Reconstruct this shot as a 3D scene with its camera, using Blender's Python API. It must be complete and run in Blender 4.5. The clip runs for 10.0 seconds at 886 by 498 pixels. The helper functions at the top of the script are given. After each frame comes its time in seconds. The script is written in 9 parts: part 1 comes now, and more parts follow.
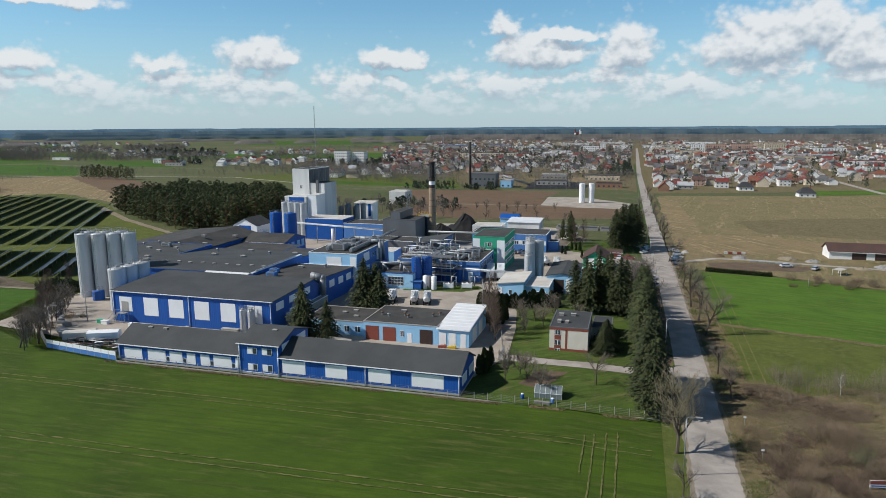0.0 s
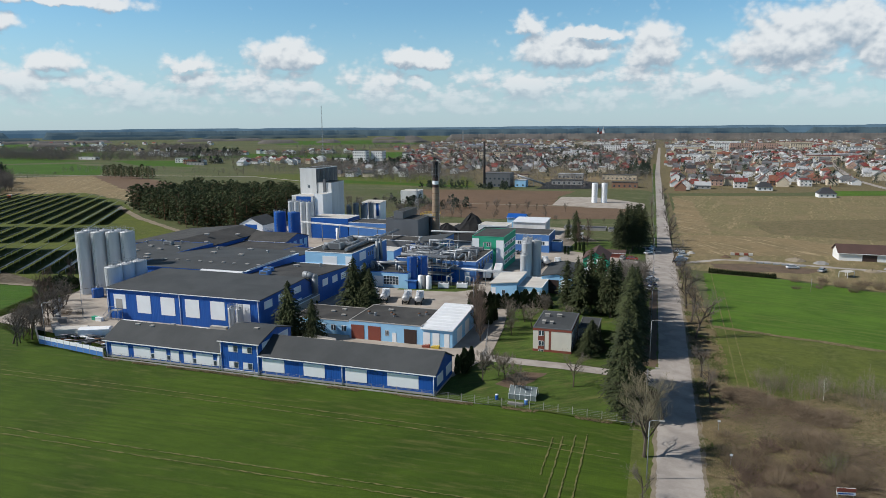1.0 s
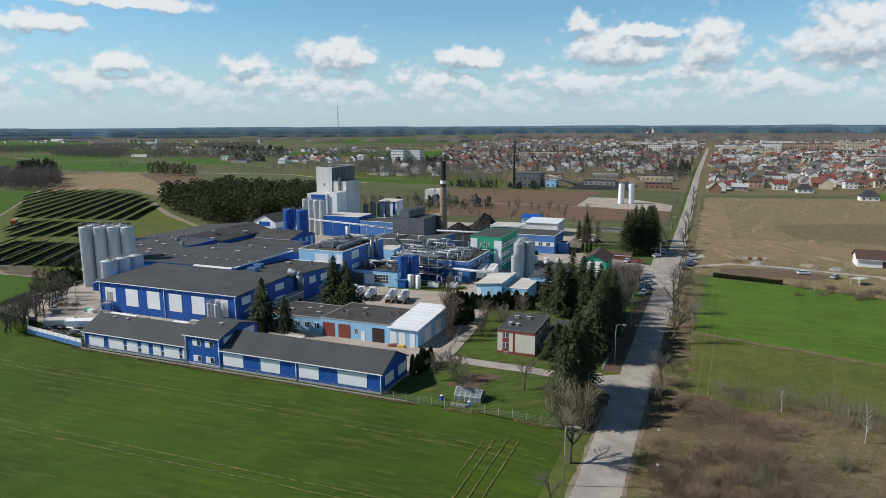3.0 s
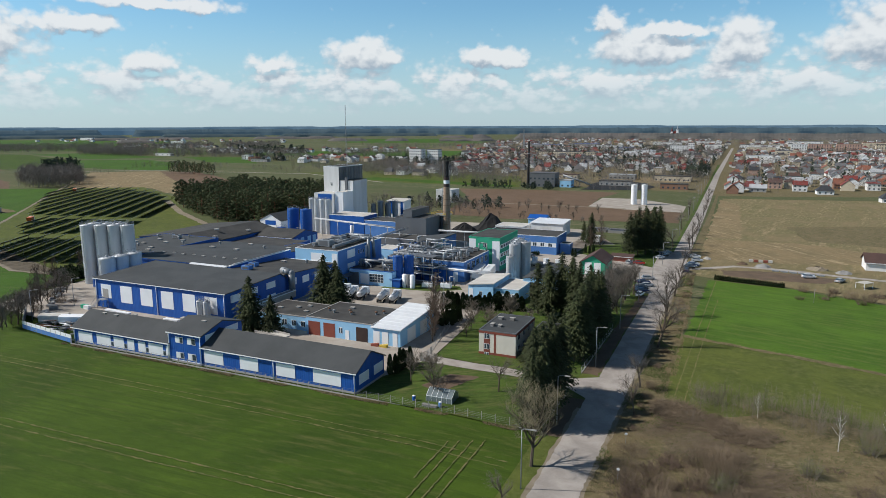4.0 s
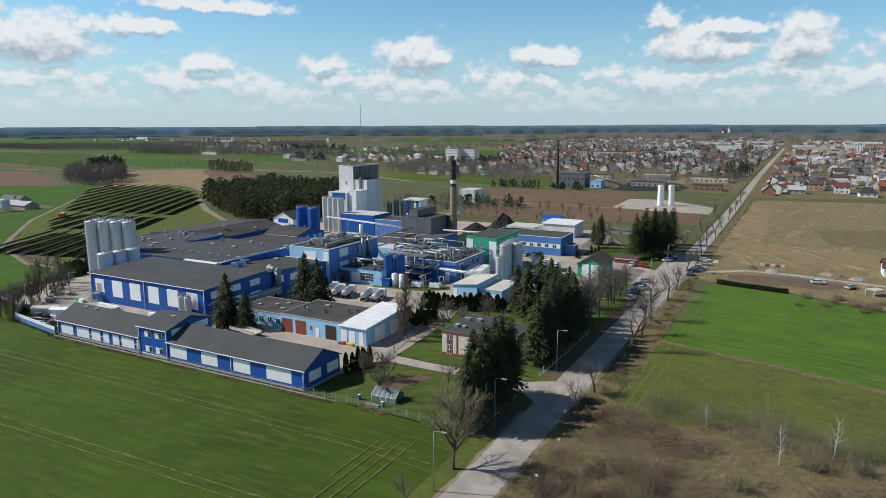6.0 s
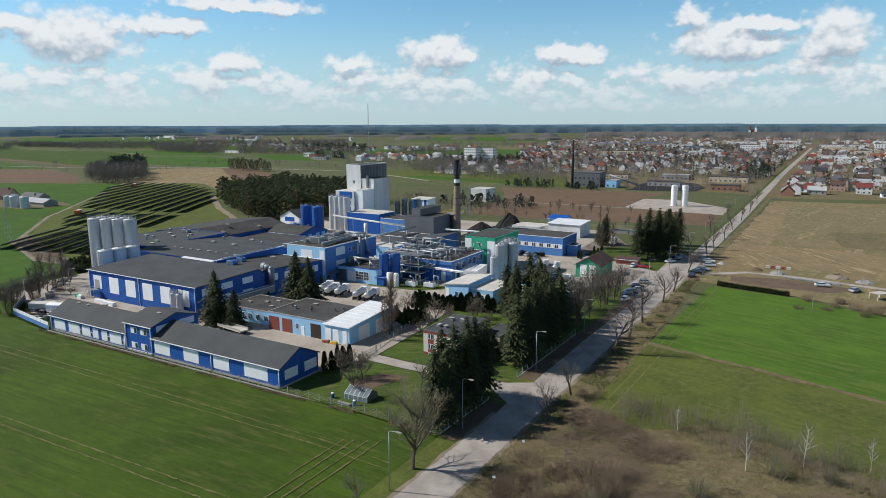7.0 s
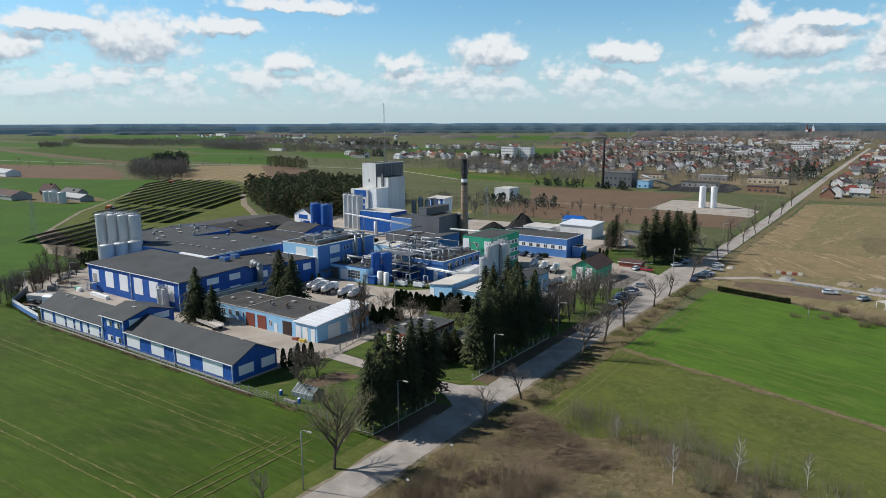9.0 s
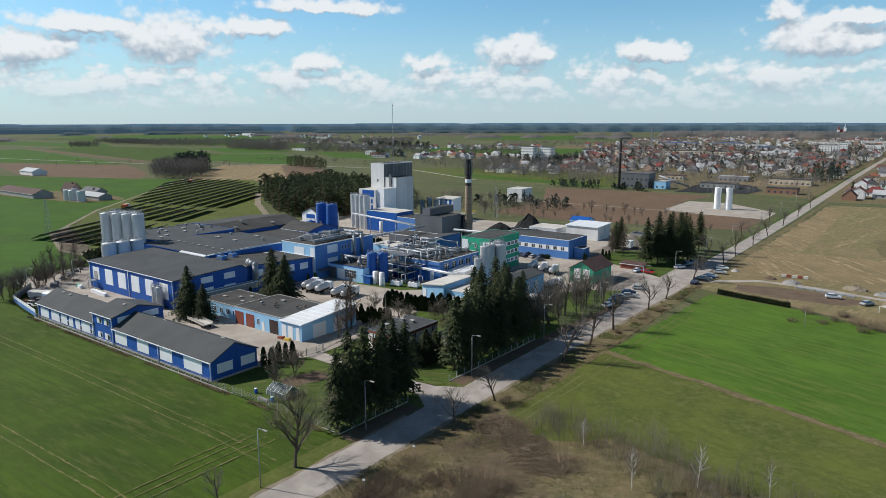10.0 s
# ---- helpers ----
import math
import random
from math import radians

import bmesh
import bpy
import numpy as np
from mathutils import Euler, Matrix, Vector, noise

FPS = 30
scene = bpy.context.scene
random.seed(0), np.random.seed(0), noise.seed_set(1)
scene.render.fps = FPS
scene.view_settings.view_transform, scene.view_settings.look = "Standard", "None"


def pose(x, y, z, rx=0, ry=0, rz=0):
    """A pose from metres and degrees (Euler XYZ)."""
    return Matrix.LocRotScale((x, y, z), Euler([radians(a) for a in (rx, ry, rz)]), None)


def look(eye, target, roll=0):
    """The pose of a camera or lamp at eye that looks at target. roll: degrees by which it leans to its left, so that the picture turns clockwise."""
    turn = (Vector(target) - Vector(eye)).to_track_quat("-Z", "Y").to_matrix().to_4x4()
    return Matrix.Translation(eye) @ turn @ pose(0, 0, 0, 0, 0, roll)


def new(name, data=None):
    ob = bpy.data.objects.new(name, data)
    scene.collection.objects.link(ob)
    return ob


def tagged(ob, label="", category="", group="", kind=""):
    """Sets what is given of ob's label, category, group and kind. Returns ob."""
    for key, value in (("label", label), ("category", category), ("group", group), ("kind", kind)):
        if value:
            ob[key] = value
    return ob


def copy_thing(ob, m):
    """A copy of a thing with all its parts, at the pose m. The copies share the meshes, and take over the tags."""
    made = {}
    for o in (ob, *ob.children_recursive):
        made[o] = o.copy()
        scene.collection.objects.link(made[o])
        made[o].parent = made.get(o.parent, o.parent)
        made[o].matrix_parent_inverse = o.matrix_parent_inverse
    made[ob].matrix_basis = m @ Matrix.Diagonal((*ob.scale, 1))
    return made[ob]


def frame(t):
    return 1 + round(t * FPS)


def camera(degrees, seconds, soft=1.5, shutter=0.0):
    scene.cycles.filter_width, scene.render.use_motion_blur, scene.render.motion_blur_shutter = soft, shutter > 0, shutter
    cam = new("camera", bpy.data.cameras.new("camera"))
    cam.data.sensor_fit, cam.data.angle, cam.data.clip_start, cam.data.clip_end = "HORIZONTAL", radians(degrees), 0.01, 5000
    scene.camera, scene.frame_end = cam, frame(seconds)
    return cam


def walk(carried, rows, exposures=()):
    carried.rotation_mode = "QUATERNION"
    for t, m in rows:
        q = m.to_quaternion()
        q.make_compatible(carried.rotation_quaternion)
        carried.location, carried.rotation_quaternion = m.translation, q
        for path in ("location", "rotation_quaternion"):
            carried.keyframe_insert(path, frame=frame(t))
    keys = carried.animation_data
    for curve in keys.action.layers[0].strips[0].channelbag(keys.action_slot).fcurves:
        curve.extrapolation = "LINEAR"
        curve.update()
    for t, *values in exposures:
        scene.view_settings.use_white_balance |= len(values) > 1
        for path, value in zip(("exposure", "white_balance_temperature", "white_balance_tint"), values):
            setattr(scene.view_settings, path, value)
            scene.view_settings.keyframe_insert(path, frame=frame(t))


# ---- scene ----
cam = camera(67.0, 10.0, 0.8)
PATH = [
    (0, (28.459, -110.345, 47.481), (27.918, -108.453, 47.122), -0.3),
    (0.5, (32.541, -109.031, 47.467), (31.967, -107.149, 47.107), -0.4),
    (1, (36.702, -107.657, 47.463), (36.094, -105.786, 47.103), -0.4),
    (1.5, (40.948, -106.282, 47.481), (40.306, -104.423, 47.12), -0.4),
    (2, (45.182, -104.865, 47.507), (44.507, -103.017, 47.145), -0.3),
    (2.5, (49.398, -103.3, 47.544), (48.688, -101.466, 47.182), -0.3),
    (4, (61.633, -98.054, 47.701), (60.825, -96.261, 47.338), -0.2),
    (4.5, (65.659, -96.11, 47.703), (64.818, -94.332, 47.339), -0.2),
    (5, (69.674, -94.139, 47.677), (68.801, -92.377, 47.312), -0.2),
    (5.5, (73.559, -92.038, 47.665), (72.655, -90.292, 47.301), -0.2),
    (7, (85.063, -85.345, 47.767), (84.066, -83.65, 47.4), -0.2),
    (7.5, (88.835, -82.972, 47.818), (87.808, -81.296, 47.45), -0.1),
    (8, (92.502, -80.507, 47.905), (91.445, -78.85, 47.537), -0.1),
    (8.5, (96.103, -77.969, 47.993), (95.016, -76.332, 47.622), -0.1),
    (9, (99.729, -75.385, 48.059), (98.612, -73.768, 47.688), -0.1),
    (9.5, (103.406, -72.71, 48.124), (102.259, -71.114, 47.752), -0.1),
    (10, (107.175, -69.973, 48.205), (105.997, -68.4, 47.834), -0.1),
]
walk(cam, [(t, look(eye, target, roll)) for t, eye, target, roll in PATH], [(0, -0.17), (5, -0.13), (10, -0.07)])

# ---- sun, sky, exposure ----
SUN_AZ, SUN_EL = math.radians(203.0), math.radians(41.0)
sun_dir = Vector((math.cos(SUN_AZ) * math.cos(SUN_EL), math.sin(SUN_AZ) * math.cos(SUN_EL), math.sin(SUN_EL)))
sun_data = bpy.data.lights.new("sun", "SUN")
sun_data.energy, sun_data.angle, sun_data.color = 5.0, radians(0.6), (1.0, 0.965, 0.91)
sun = new("sun", sun_data)
sun.matrix_world = look((0, 0, 300), Vector((0, 0, 300)) - sun_dir)

world = bpy.data.worlds.new("sky")
scene.world = world
world.use_nodes = True


class Net:
    """Small helper to wire shader nodes."""

    def __init__(self, tree):
        self.t = tree
        tree.nodes.clear()

    def n(self, kind, **props):
        node = self.t.nodes.new(kind)
        for key, value in props.items():
            if key in ("operation", "blend_type", "data_type", "sky_type", "interpolation_type", "noise_dimensions", "feature", "voronoi_dimensions", "use_clamp", "clamp"):
                if key == "operation":
                    node.operation = value
                elif key == "blend_type":
                    node.blend_type = value
                elif key == "data_type":
                    node.data_type = value
                elif key == "sky_type":
                    node.sky_type = value
                elif key == "interpolation_type":
                    node.interpolation_type = value
                elif key == "noise_dimensions":
                    node.noise_dimensions = value
                elif key == "feature":
                    node.feature = value
                elif key == "voronoi_dimensions":
                    node.voronoi_dimensions = value
                elif key == "use_clamp":
                    node.use_clamp = value
                else:
                    node.clamp = value
        return node

    def put(self, socket, value):
        if isinstance(value, bpy.types.NodeSocket):
            self.t.links.new(value, socket)
        else:
            socket.default_value = value

    def m(self, op, a, b=0.0, c=0.0, clamp=False):
        node = self.n("ShaderNodeMath", operation=op, use_clamp=clamp)
        for s, v in zip(node.inputs, (a, b, c)):
            self.put(s, v)
        return node.outputs[0]

    def vec(self, x, y, z):
        node = self.n("ShaderNodeCombineXYZ")
        for s, v in zip(node.inputs, (x, y, z)):
            self.put(s, v)
        return node.outputs[0]

    def noise(self, vector, scale, detail=4.0, rough=0.55, dist=0.0):
        node = self.n("ShaderNodeTexNoise")
        if vector is not None:
            self.put(node.inputs["Vector"], vector)
        for key, v in (("Scale", scale), ("Detail", detail), ("Roughness", rough), ("Distortion", dist)):
            self.put(node.inputs[key], v)
        return node.outputs["Fac"]

    def mix(self, fac, a, b, blend="MIX"):
        node = self.n("ShaderNodeMixRGB", blend_type=blend)
        for s, v in zip(node.inputs, (fac, a, b)):
            if not isinstance(v, bpy.types.NodeSocket) and not isinstance(v, float):
                v = (*v[:3], 1.0)
            self.put(s, v)
        return node.outputs[0]

    def smooth(self, v, lo, hi):
        node = self.n("ShaderNodeMapRange", interpolation_type="SMOOTHSTEP", clamp=True)
        for s, x in zip(node.inputs[:5], (v, lo, hi, 0.0, 1.0)):
            self.put(s, x)
        return node.outputs[0]

    def link(self, a, b):
        self.t.links.new(a, b)


# cumulus heaps: bearing, height, half width, half height (radians)
HEAPS = [(1.424, 0.106, 0.062, 0.034), (1.36, 0.122, 0.042, 0.030), (1.588, 0.104, 0.036, 0.026), (1.714, 0.104, 0.058, 0.020),
         (1.762, 0.139, 0.020, 0.013), (1.916, 0.096, 0.044, 0.011), (2.106, 0.098, 0.043, 0.019), (2.242, 0.087, 0.030, 0.010),
         (2.4, 0.086, 0.028, 0.012), (1.302, 0.092, 0.042, 0.030), (1.674, 0.128, 0.055, 0.007), (2.745, 0.092, 0.050, 0.018),
         (2.594, 0.107, 0.055, 0.028), (2.376, 0.161, 0.076, 0.008), (2.484, 0.131, 0.050, 0.010), (2.69, 0.126, 0.068, 0.010)]


def build_sky():
    k = Net(world.node_tree)
    out = k.n("ShaderNodeOutputWorld")
    bg = k.n("ShaderNodeBackground")
    sky = k.n("ShaderNodeTexSky", sky_type="NISHITA")
    sky.sun_disc = False
    sky.sun_elevation, sky.sun_rotation = SUN_EL, math.pi / 2 - SUN_AZ
    sky.air_density, sky.dust_density, sky.ozone_density = 1.0, 0.3, 3.0
    coord = k.n("ShaderNodeTexCoord").outputs["Generated"]
    sep = k.n("ShaderNodeSeparateXYZ")
    k.link(coord, sep.inputs[0])
    az = k.m("ARCTAN2", sep.outputs[1], sep.outputs[0])
    el0 = k.m("ARCSINE", sep.outputs[2])

    def density(el):
        warp = k.n("ShaderNodeTexNoise")
        k.put(warp.inputs["Vector"], k.vec(az, k.m("MULTIPLY", el, 1.3), 5.0))
        for key, v in (("Scale", 26.0), ("Detail", 5.0), ("Roughness", 0.6)):
            k.put(warp.inputs[key], v)
        ws = k.n("ShaderNodeSeparateXYZ")
        k.link(warp.outputs["Color"], ws.inputs[0])
        waz = k.m("ADD", az, k.m("MULTIPLY", k.m("SUBTRACT", ws.outputs[0], 0.5), 0.050))
        wel = k.m("ADD", el, k.m("MULTIPLY", k.m("SUBTRACT", ws.outputs[1], 0.5), 0.030))
        puff = None
        for sc, amt in ((20.0, 0.40), (46.0, 0.34), (100.0, 0.22)):
            vor = k.n("ShaderNodeTexVoronoi", voronoi_dimensions="2D", feature="SMOOTH_F1")
            k.put(vor.inputs["Vector"], k.vec(k.m("ADD", k.m("MULTIPLY", waz, 0.35), k.m("MULTIPLY", az, 0.65)), k.m("MULTIPLY", el, 1.2), 0.0))
            vor.inputs["Scale"].default_value = sc
            vor.inputs["Smoothness"].default_value = 0.35
            b = k.m("MULTIPLY", k.m("SUBTRACT", 0.42, vor.outputs["Distance"]), amt * 1.9)
            puff = b if puff is None else k.m("ADD", puff, b)
        grain = k.noise(k.vec(az, k.m("MULTIPLY", el, 1.25), 3.0), 60.0, 7.0, 0.6)
        puff = k.m("ADD", k.m("ADD", 0.5, puff), k.m("MULTIPLY", k.m("SUBTRACT", grain, 0.5), 0.75))
        heaps = None
        for a, e, w, h in HEAPS:
            dx = k.m("DIVIDE", k.m("SUBTRACT", waz, a), w * 1.15)
            dy = k.m("DIVIDE", k.m("SUBTRACT", wel, e - 0.004), h * 1.35)
            # flatter under-sides
            dy = k.m("MULTIPLY", dy, k.m("ADD", 1.0, k.m("MULTIPLY", k.m("LESS_THAN", dy, 0.0), 0.7)))
            g = k.m("EXPONENT", k.m("MULTIPLY", k.m("ADD", k.m("MULTIPLY", dx, dx), k.m("MULTIPLY", dy, dy)), -0.8))
            heaps = g if heaps is None else k.m("MAXIMUM", heaps, g)
        band_n = k.noise(k.vec(k.m("ADD", k.m("MULTIPLY", waz, 0.4), k.m("MULTIPLY", az, 0.6)), k.m("MULTIPLY", el, 2.4), 7.0), 12.0, 8.0, 0.58)
        # the bank stands higher over the town
        top = k.m("SUBTRACT", el, k.m("MULTIPLY", k.m("SUBTRACT", 1.0, k.smooth(az, 1.28, 1.72)), 0.034))
        band = k.m("MULTIPLY", k.smooth(el, 0.004, 0.03), k.m("SUBTRACT", 1.0, k.smooth(top, 0.062, 0.100)))
        banded = k.m("MULTIPLY", band, k.m("ADD", 0.46, k.m("MULTIPLY", k.m("SUBTRACT", band_n, 0.5), 2.0)))
        upper_n = k.noise(k.vec(az, k.m("MULTIPLY", el, 2.0), 1.0), 3.2, 6.0, 0.6)
        upper = k.m("MULTIPLY", k.smooth(el, 0.2, 0.3), k.m("MULTIPLY", k.m("SUBTRACT", upper_n, 0.56), 2.2))
        base = k.m("MAXIMUM", k.m("MAXIMUM", k.m("MULTIPLY", heaps, 0.95), banded), upper)
        return k.m("ADD", base, k.m("MULTIPLY", k.m("SUBTRACT", puff, 0.5), 0.44))

    d0 = density(el0)
    d1 = density(k.m("ADD", el0, 0.014))
    cover = k.smooth(d0, 0.17, 0.62)
    lit = k.smooth(k.m("SUBTRACT", d0, d1), -0.42, 0.30)
    cloud = k.mix(lit, CLOUD_LOW, CLOUD_HIGH)
    cloud = k.mix(k.m("MULTIPLY", k.m("SUBTRACT", 1.0, k.smooth(el0, 0.01, 0.09)), 0.45), cloud, FAR_CLOUD)
    k.put(bg.inputs["Strength"], 1.0)
    low = k.m("SUBTRACT", 1.0, k.smooth(el0, 0.28, 0.7))
    tint = k.mix(low, (SKY_GAIN * 0.46, SKY_GAIN * 0.46, SKY_GAIN * 0.46), tuple(SKY_GAIN * v for v in LOW_TINT))
    blue = k.mix(1.0, sky.outputs[0], tint, "MULTIPLY")
    veil = k.m("MULTIPLY", k.m("SUBTRACT", 1.0, k.smooth(el0, 0.0, 0.17)), 0.70)
    blue = k.mix(veil, blue, HAZE)
    # thin cloud far off near the skyline
    cover = k.m("MULTIPLY", cover, k.m("ADD", 0.30, k.m("MULTIPLY", k.smooth(el0, 0.01, 0.075), 0.64)))
    k.put(bg.inputs["Color"], k.mix(cover, blue, cloud))
    k.link(bg.outputs[0], out.inputs[0])


LOW_TINT = (1.0, 1.36, 1.44)
SKY_GAIN = 0.095
CLOUD_LOW, CLOUD_HIGH, HAZE, FAR_CLOUD = (0.38, 0.47, 0.57), (0.88, 0.91, 0.93), (0.50, 0.64, 0.77), (0.65, 0.73, 0.82)
build_sky()

# ---- materials ----
MATS = {}


def surface(name, base, alt=None, rough=0.7, metal=0.0, scale=1.5, fine=14.0, amount=0.5, bump=0.15, vary=0.0, spec=0.4, stretch=(1, 1, 1), alpha=1.0):
    """A weathered surface: two scales of variation between base and alt, with fine relief."""
    if name in MATS:
        return MATS[name]
    mat = bpy.data.materials.new(name)
    mat.use_nodes = True
    k = Net(mat.node_tree)
    out = k.n("ShaderNodeOutputMaterial")
    bsdf = k.n("ShaderNodeBsdfPrincipled")
    pos = k.n("ShaderNodeNewGeometry").outputs["Position"]
    if stretch != (1, 1, 1):
        mp = k.n("ShaderNodeMapping")
        k.link(pos, mp.inputs["Vector"])
        mp.inputs["Scale"].default_value = stretch
        pos = mp.outputs[0]
    alt = alt or tuple(v * 0.72 for v in base)
    big = k.noise(pos, scale * 0.22, 5.0, 0.6, 0.4)
    small = k.noise(pos, fine, 3.0, 0.6)
    f = k.m("ADD", k.m("MULTIPLY", k.smooth(big, 0.32, 0.68), amount), k.m("MULTIPLY", k.m("SUBTRACT", small, 0.5), amount * 0.8), clamp=True)
    col = k.mix(f, base, alt)
    if vary:
        rnd = k.n("ShaderNodeObjectInfo").outputs["Random"]
        isl = k.n("ShaderNodeNewGeometry").outputs["Random Per Island"]
        v = k.m("ADD", 1.0 - vary, k.m("MULTIPLY", k.m("ADD", rnd, isl), vary))
        col = k.mix(1.0, col, k.vec(v, v, v), "MULTIPLY")
    k.put(bsdf.inputs["Base Color"], col)
    k.put(bsdf.inputs["Roughness"], k.m("ADD", rough - 0.06, k.m("MULTIPLY", small, 0.12)))
    bsdf.inputs["Metallic"].default_value = metal
    bsdf.inputs["Specular IOR Level"].default_value = spec
    if bump:
        b = k.n("ShaderNodeBump")
        b.inputs["Strength"].default_value = bump
        b.inputs["Distance"].default_value = 0.05
        k.link(small, b.inputs["Height"])
        k.link(b.outputs[0], bsdf.inputs["Normal"])
    k.link(bsdf.outputs[0], out.inputs[0])
    MATS[name] = mat
    return mat


def haze_glow(name, base, alt, glow):
    """Woods on the skyline; kilometres of bright air are painted in as emission."""
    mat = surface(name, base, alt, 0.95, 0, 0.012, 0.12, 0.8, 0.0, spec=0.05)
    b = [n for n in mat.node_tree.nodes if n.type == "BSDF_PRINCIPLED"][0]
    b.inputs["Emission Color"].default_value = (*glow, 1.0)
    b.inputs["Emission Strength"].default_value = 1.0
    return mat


def clad(name, base, alt, pitch=0.25, rough=0.45):
    """Trapezoidal metal sheet: upright ribs in relief, streaked with dirt."""
    mat = bpy.data.materials.new(name)
    mat.use_nodes = True
    k = Net(mat.node_tree)
    out = k.n("ShaderNodeOutputMaterial")
    bsdf = k.n("ShaderNodeBsdfPrincipled")
    pos = k.n("ShaderNodeNewGeometry").outputs["Position"]
    sep = k.n("ShaderNodeSeparateXYZ")
    k.link(pos, sep.inputs[0])
    along = k.m("ADD", sep.outputs[0], sep.outputs[1])
    rib = k.m("PINGPONG", along, pitch)
    rib = k.smooth(rib, pitch * 0.3, pitch * 0.6)
    streak = k.noise(k.vec(k.m("MULTIPLY", along, 2.2), 0.0, k.m("MULTIPLY", sep.outputs[2], 0.12)), 1.0, 5.0, 0.65)
    sheet = k.m("FRACT", k.m("MULTIPLY", k.m("FLOOR", k.m("DIVIDE", along, 1.1)), 0.317))
    f = k.m("ADD", k.m("MULTIPLY", k.smooth(streak, 0.35, 0.75), 0.6), k.m("MULTIPLY", sheet, 0.22), clamp=True)
    k.put(bsdf.inputs["Base Color"], k.mix(f, base, alt))
    bsdf.inputs["Roughness"].default_value = rough
    b = k.n("ShaderNodeBump")
    b.inputs["Strength"].default_value = 0.5
    b.inputs["Distance"].default_value = 0.04
    k.link(rib, b.inputs["Height"])
    k.link(b.outputs[0], bsdf.inputs["Normal"])
    k.link(bsdf.outputs[0], out.inputs[0])
    MATS[name] = mat
    return mat


def crop(name, green, dark, pale, row_dir, rows=0.9, streak=26.0, pale_amt=0.5, along=0.03):
    """Young crop or grass: drilled rows, broad tone changes and worn pale patches."""
    mat = bpy.data.materials.new(name)
    mat.use_nodes = True
    k = Net(mat.node_tree)
    out = k.n("ShaderNodeOutputMaterial")
    bsdf = k.n("ShaderNodeBsdfPrincipled")
    pos = k.n("ShaderNodeNewGeometry").outputs["Position"]
    mp = k.n("ShaderNodeMapping")
    k.link(pos, mp.inputs["Vector"])
    mp.inputs["Rotation"].default_value = (0, 0, -row_dir)
    p = mp.outputs[0]
    st = k.n("ShaderNodeMapping")
    k.link(p, st.inputs["Vector"])
    st.inputs["Scale"].default_value = (along, 1.0, 1.0)
    lines = k.noise(st.outputs[0], rows, 5.0, 0.7)
    broad = k.noise(p, 1.0 / streak, 5.0, 0.6, 0.6)
    md = k.n("ShaderNodeMapping")
    k.link(p, md.inputs["Vector"])
    md.inputs["Scale"].default_value = (min(1.0, along * 7), 1.0, 1.0)
    mid = k.noise(md.outputs[0], 0.75, 6.0, 0.72)
    fine = k.noise(p, 2.6, 4.0, 0.75)
    tuft = k.noise(p, 9.0, 3.0, 0.7)
    col = k.mix(k.smooth(broad, 0.32, 0.68), green, dark)
    col = k.mix(k.m("MULTIPLY", k.smooth(lines, 0.46, 0.60), 0.55), col, dark)
    worn = k.m("ADD", k.m("MULTIPLY", lines, 0.35), k.m("ADD", k.m("MULTIPLY", mid, 0.4), k.m("MULTIPLY", broad, 0.25)))
    col = k.mix(k.m("MULTIPLY", k.smooth(worn, 0.49, 0.62), pale_amt), col, pale)
    v = k.m("ADD", 0.28, k.m("ADD", k.m("MULTIPLY", mid, 0.62), k.m("ADD", k.m("MULTIPLY", fine, 0.5), k.m("MULTIPLY", tuft, 0.32))))
    col = k.mix(1.0, col, k.vec(v, v, v), "MULTIPLY")
    k.put(bsdf.inputs["Base Color"], col)
    bsdf.inputs["Roughness"].default_value = 0.9
    bsdf.inputs["Specular IOR Level"].default_value = 0.15
    b = k.n("ShaderNodeBump")
    b.inputs["Strength"].default_value = 0.5
    b.inputs["Distance"].default_value = 0.12
    k.link(k.m("ADD", tuft, fine), b.inputs["Height"])
    k.link(b.outputs[0], bsdf.inputs["Normal"])
    k.link(bsdf.outputs[0], out.inputs[0])
    MATS[name] = mat
    return mat


def glass(name, tint=(0.05, 0.07, 0.09), rough=0.06, spec=0.7):
    mat = bpy.data.materials.new(name)
    mat.use_nodes = True
    b = mat.node_tree.nodes["Principled BSDF"]
    b.inputs["Base Color"].default_value = (*tint, 1)
    b.inputs["Roughness"].default_value = rough
    b.inputs["Specular IOR Level"].default_value = spec
    MATS[name] = mat
    return mat


M_CROP = crop("young_crop", (0.067, 0.110, 0.011), (0.036, 0.068, 0.007), (0.22, 0.175, 0.07), radians(2), 0.75, 26.0, 0.24)
M_CROP2 = crop("bright_crop", (0.094, 0.172, 0.020), (0.060, 0.120, 0.014), (0.24, 0.22, 0.075), radians(-18), 0.6, 20.0, 0.30)
M_CROP3 = crop("deep_green_crop", (0.062, 0.132, 0.012), (0.042, 0.095, 0.009), (0.17, 0.16, 0.055), radians(28), 0.5, 40.0, 0.25)
M_MEADOW = crop("meadow_grass", (0.120, 0.138, 0.030), (0.078, 0.100, 0.022), (0.23, 0.195, 0.085), radians(-16), 0.4, 10.0, 0.28, 0.2)
M_LAWN = crop("lawn_grass", (0.085, 0.130, 0.024), (0.050, 0.082, 0.016), (0.20, 0.17, 0.07), radians(40), 1.0, 6.0, 0.45)
M_STUBBLE = crop("dry_stubble", (0.27, 0.20, 0.11), (0.19, 0.15, 0.08), (0.42, 0.32, 0.19), radians(125), 0.2, 22.0, 0.8)
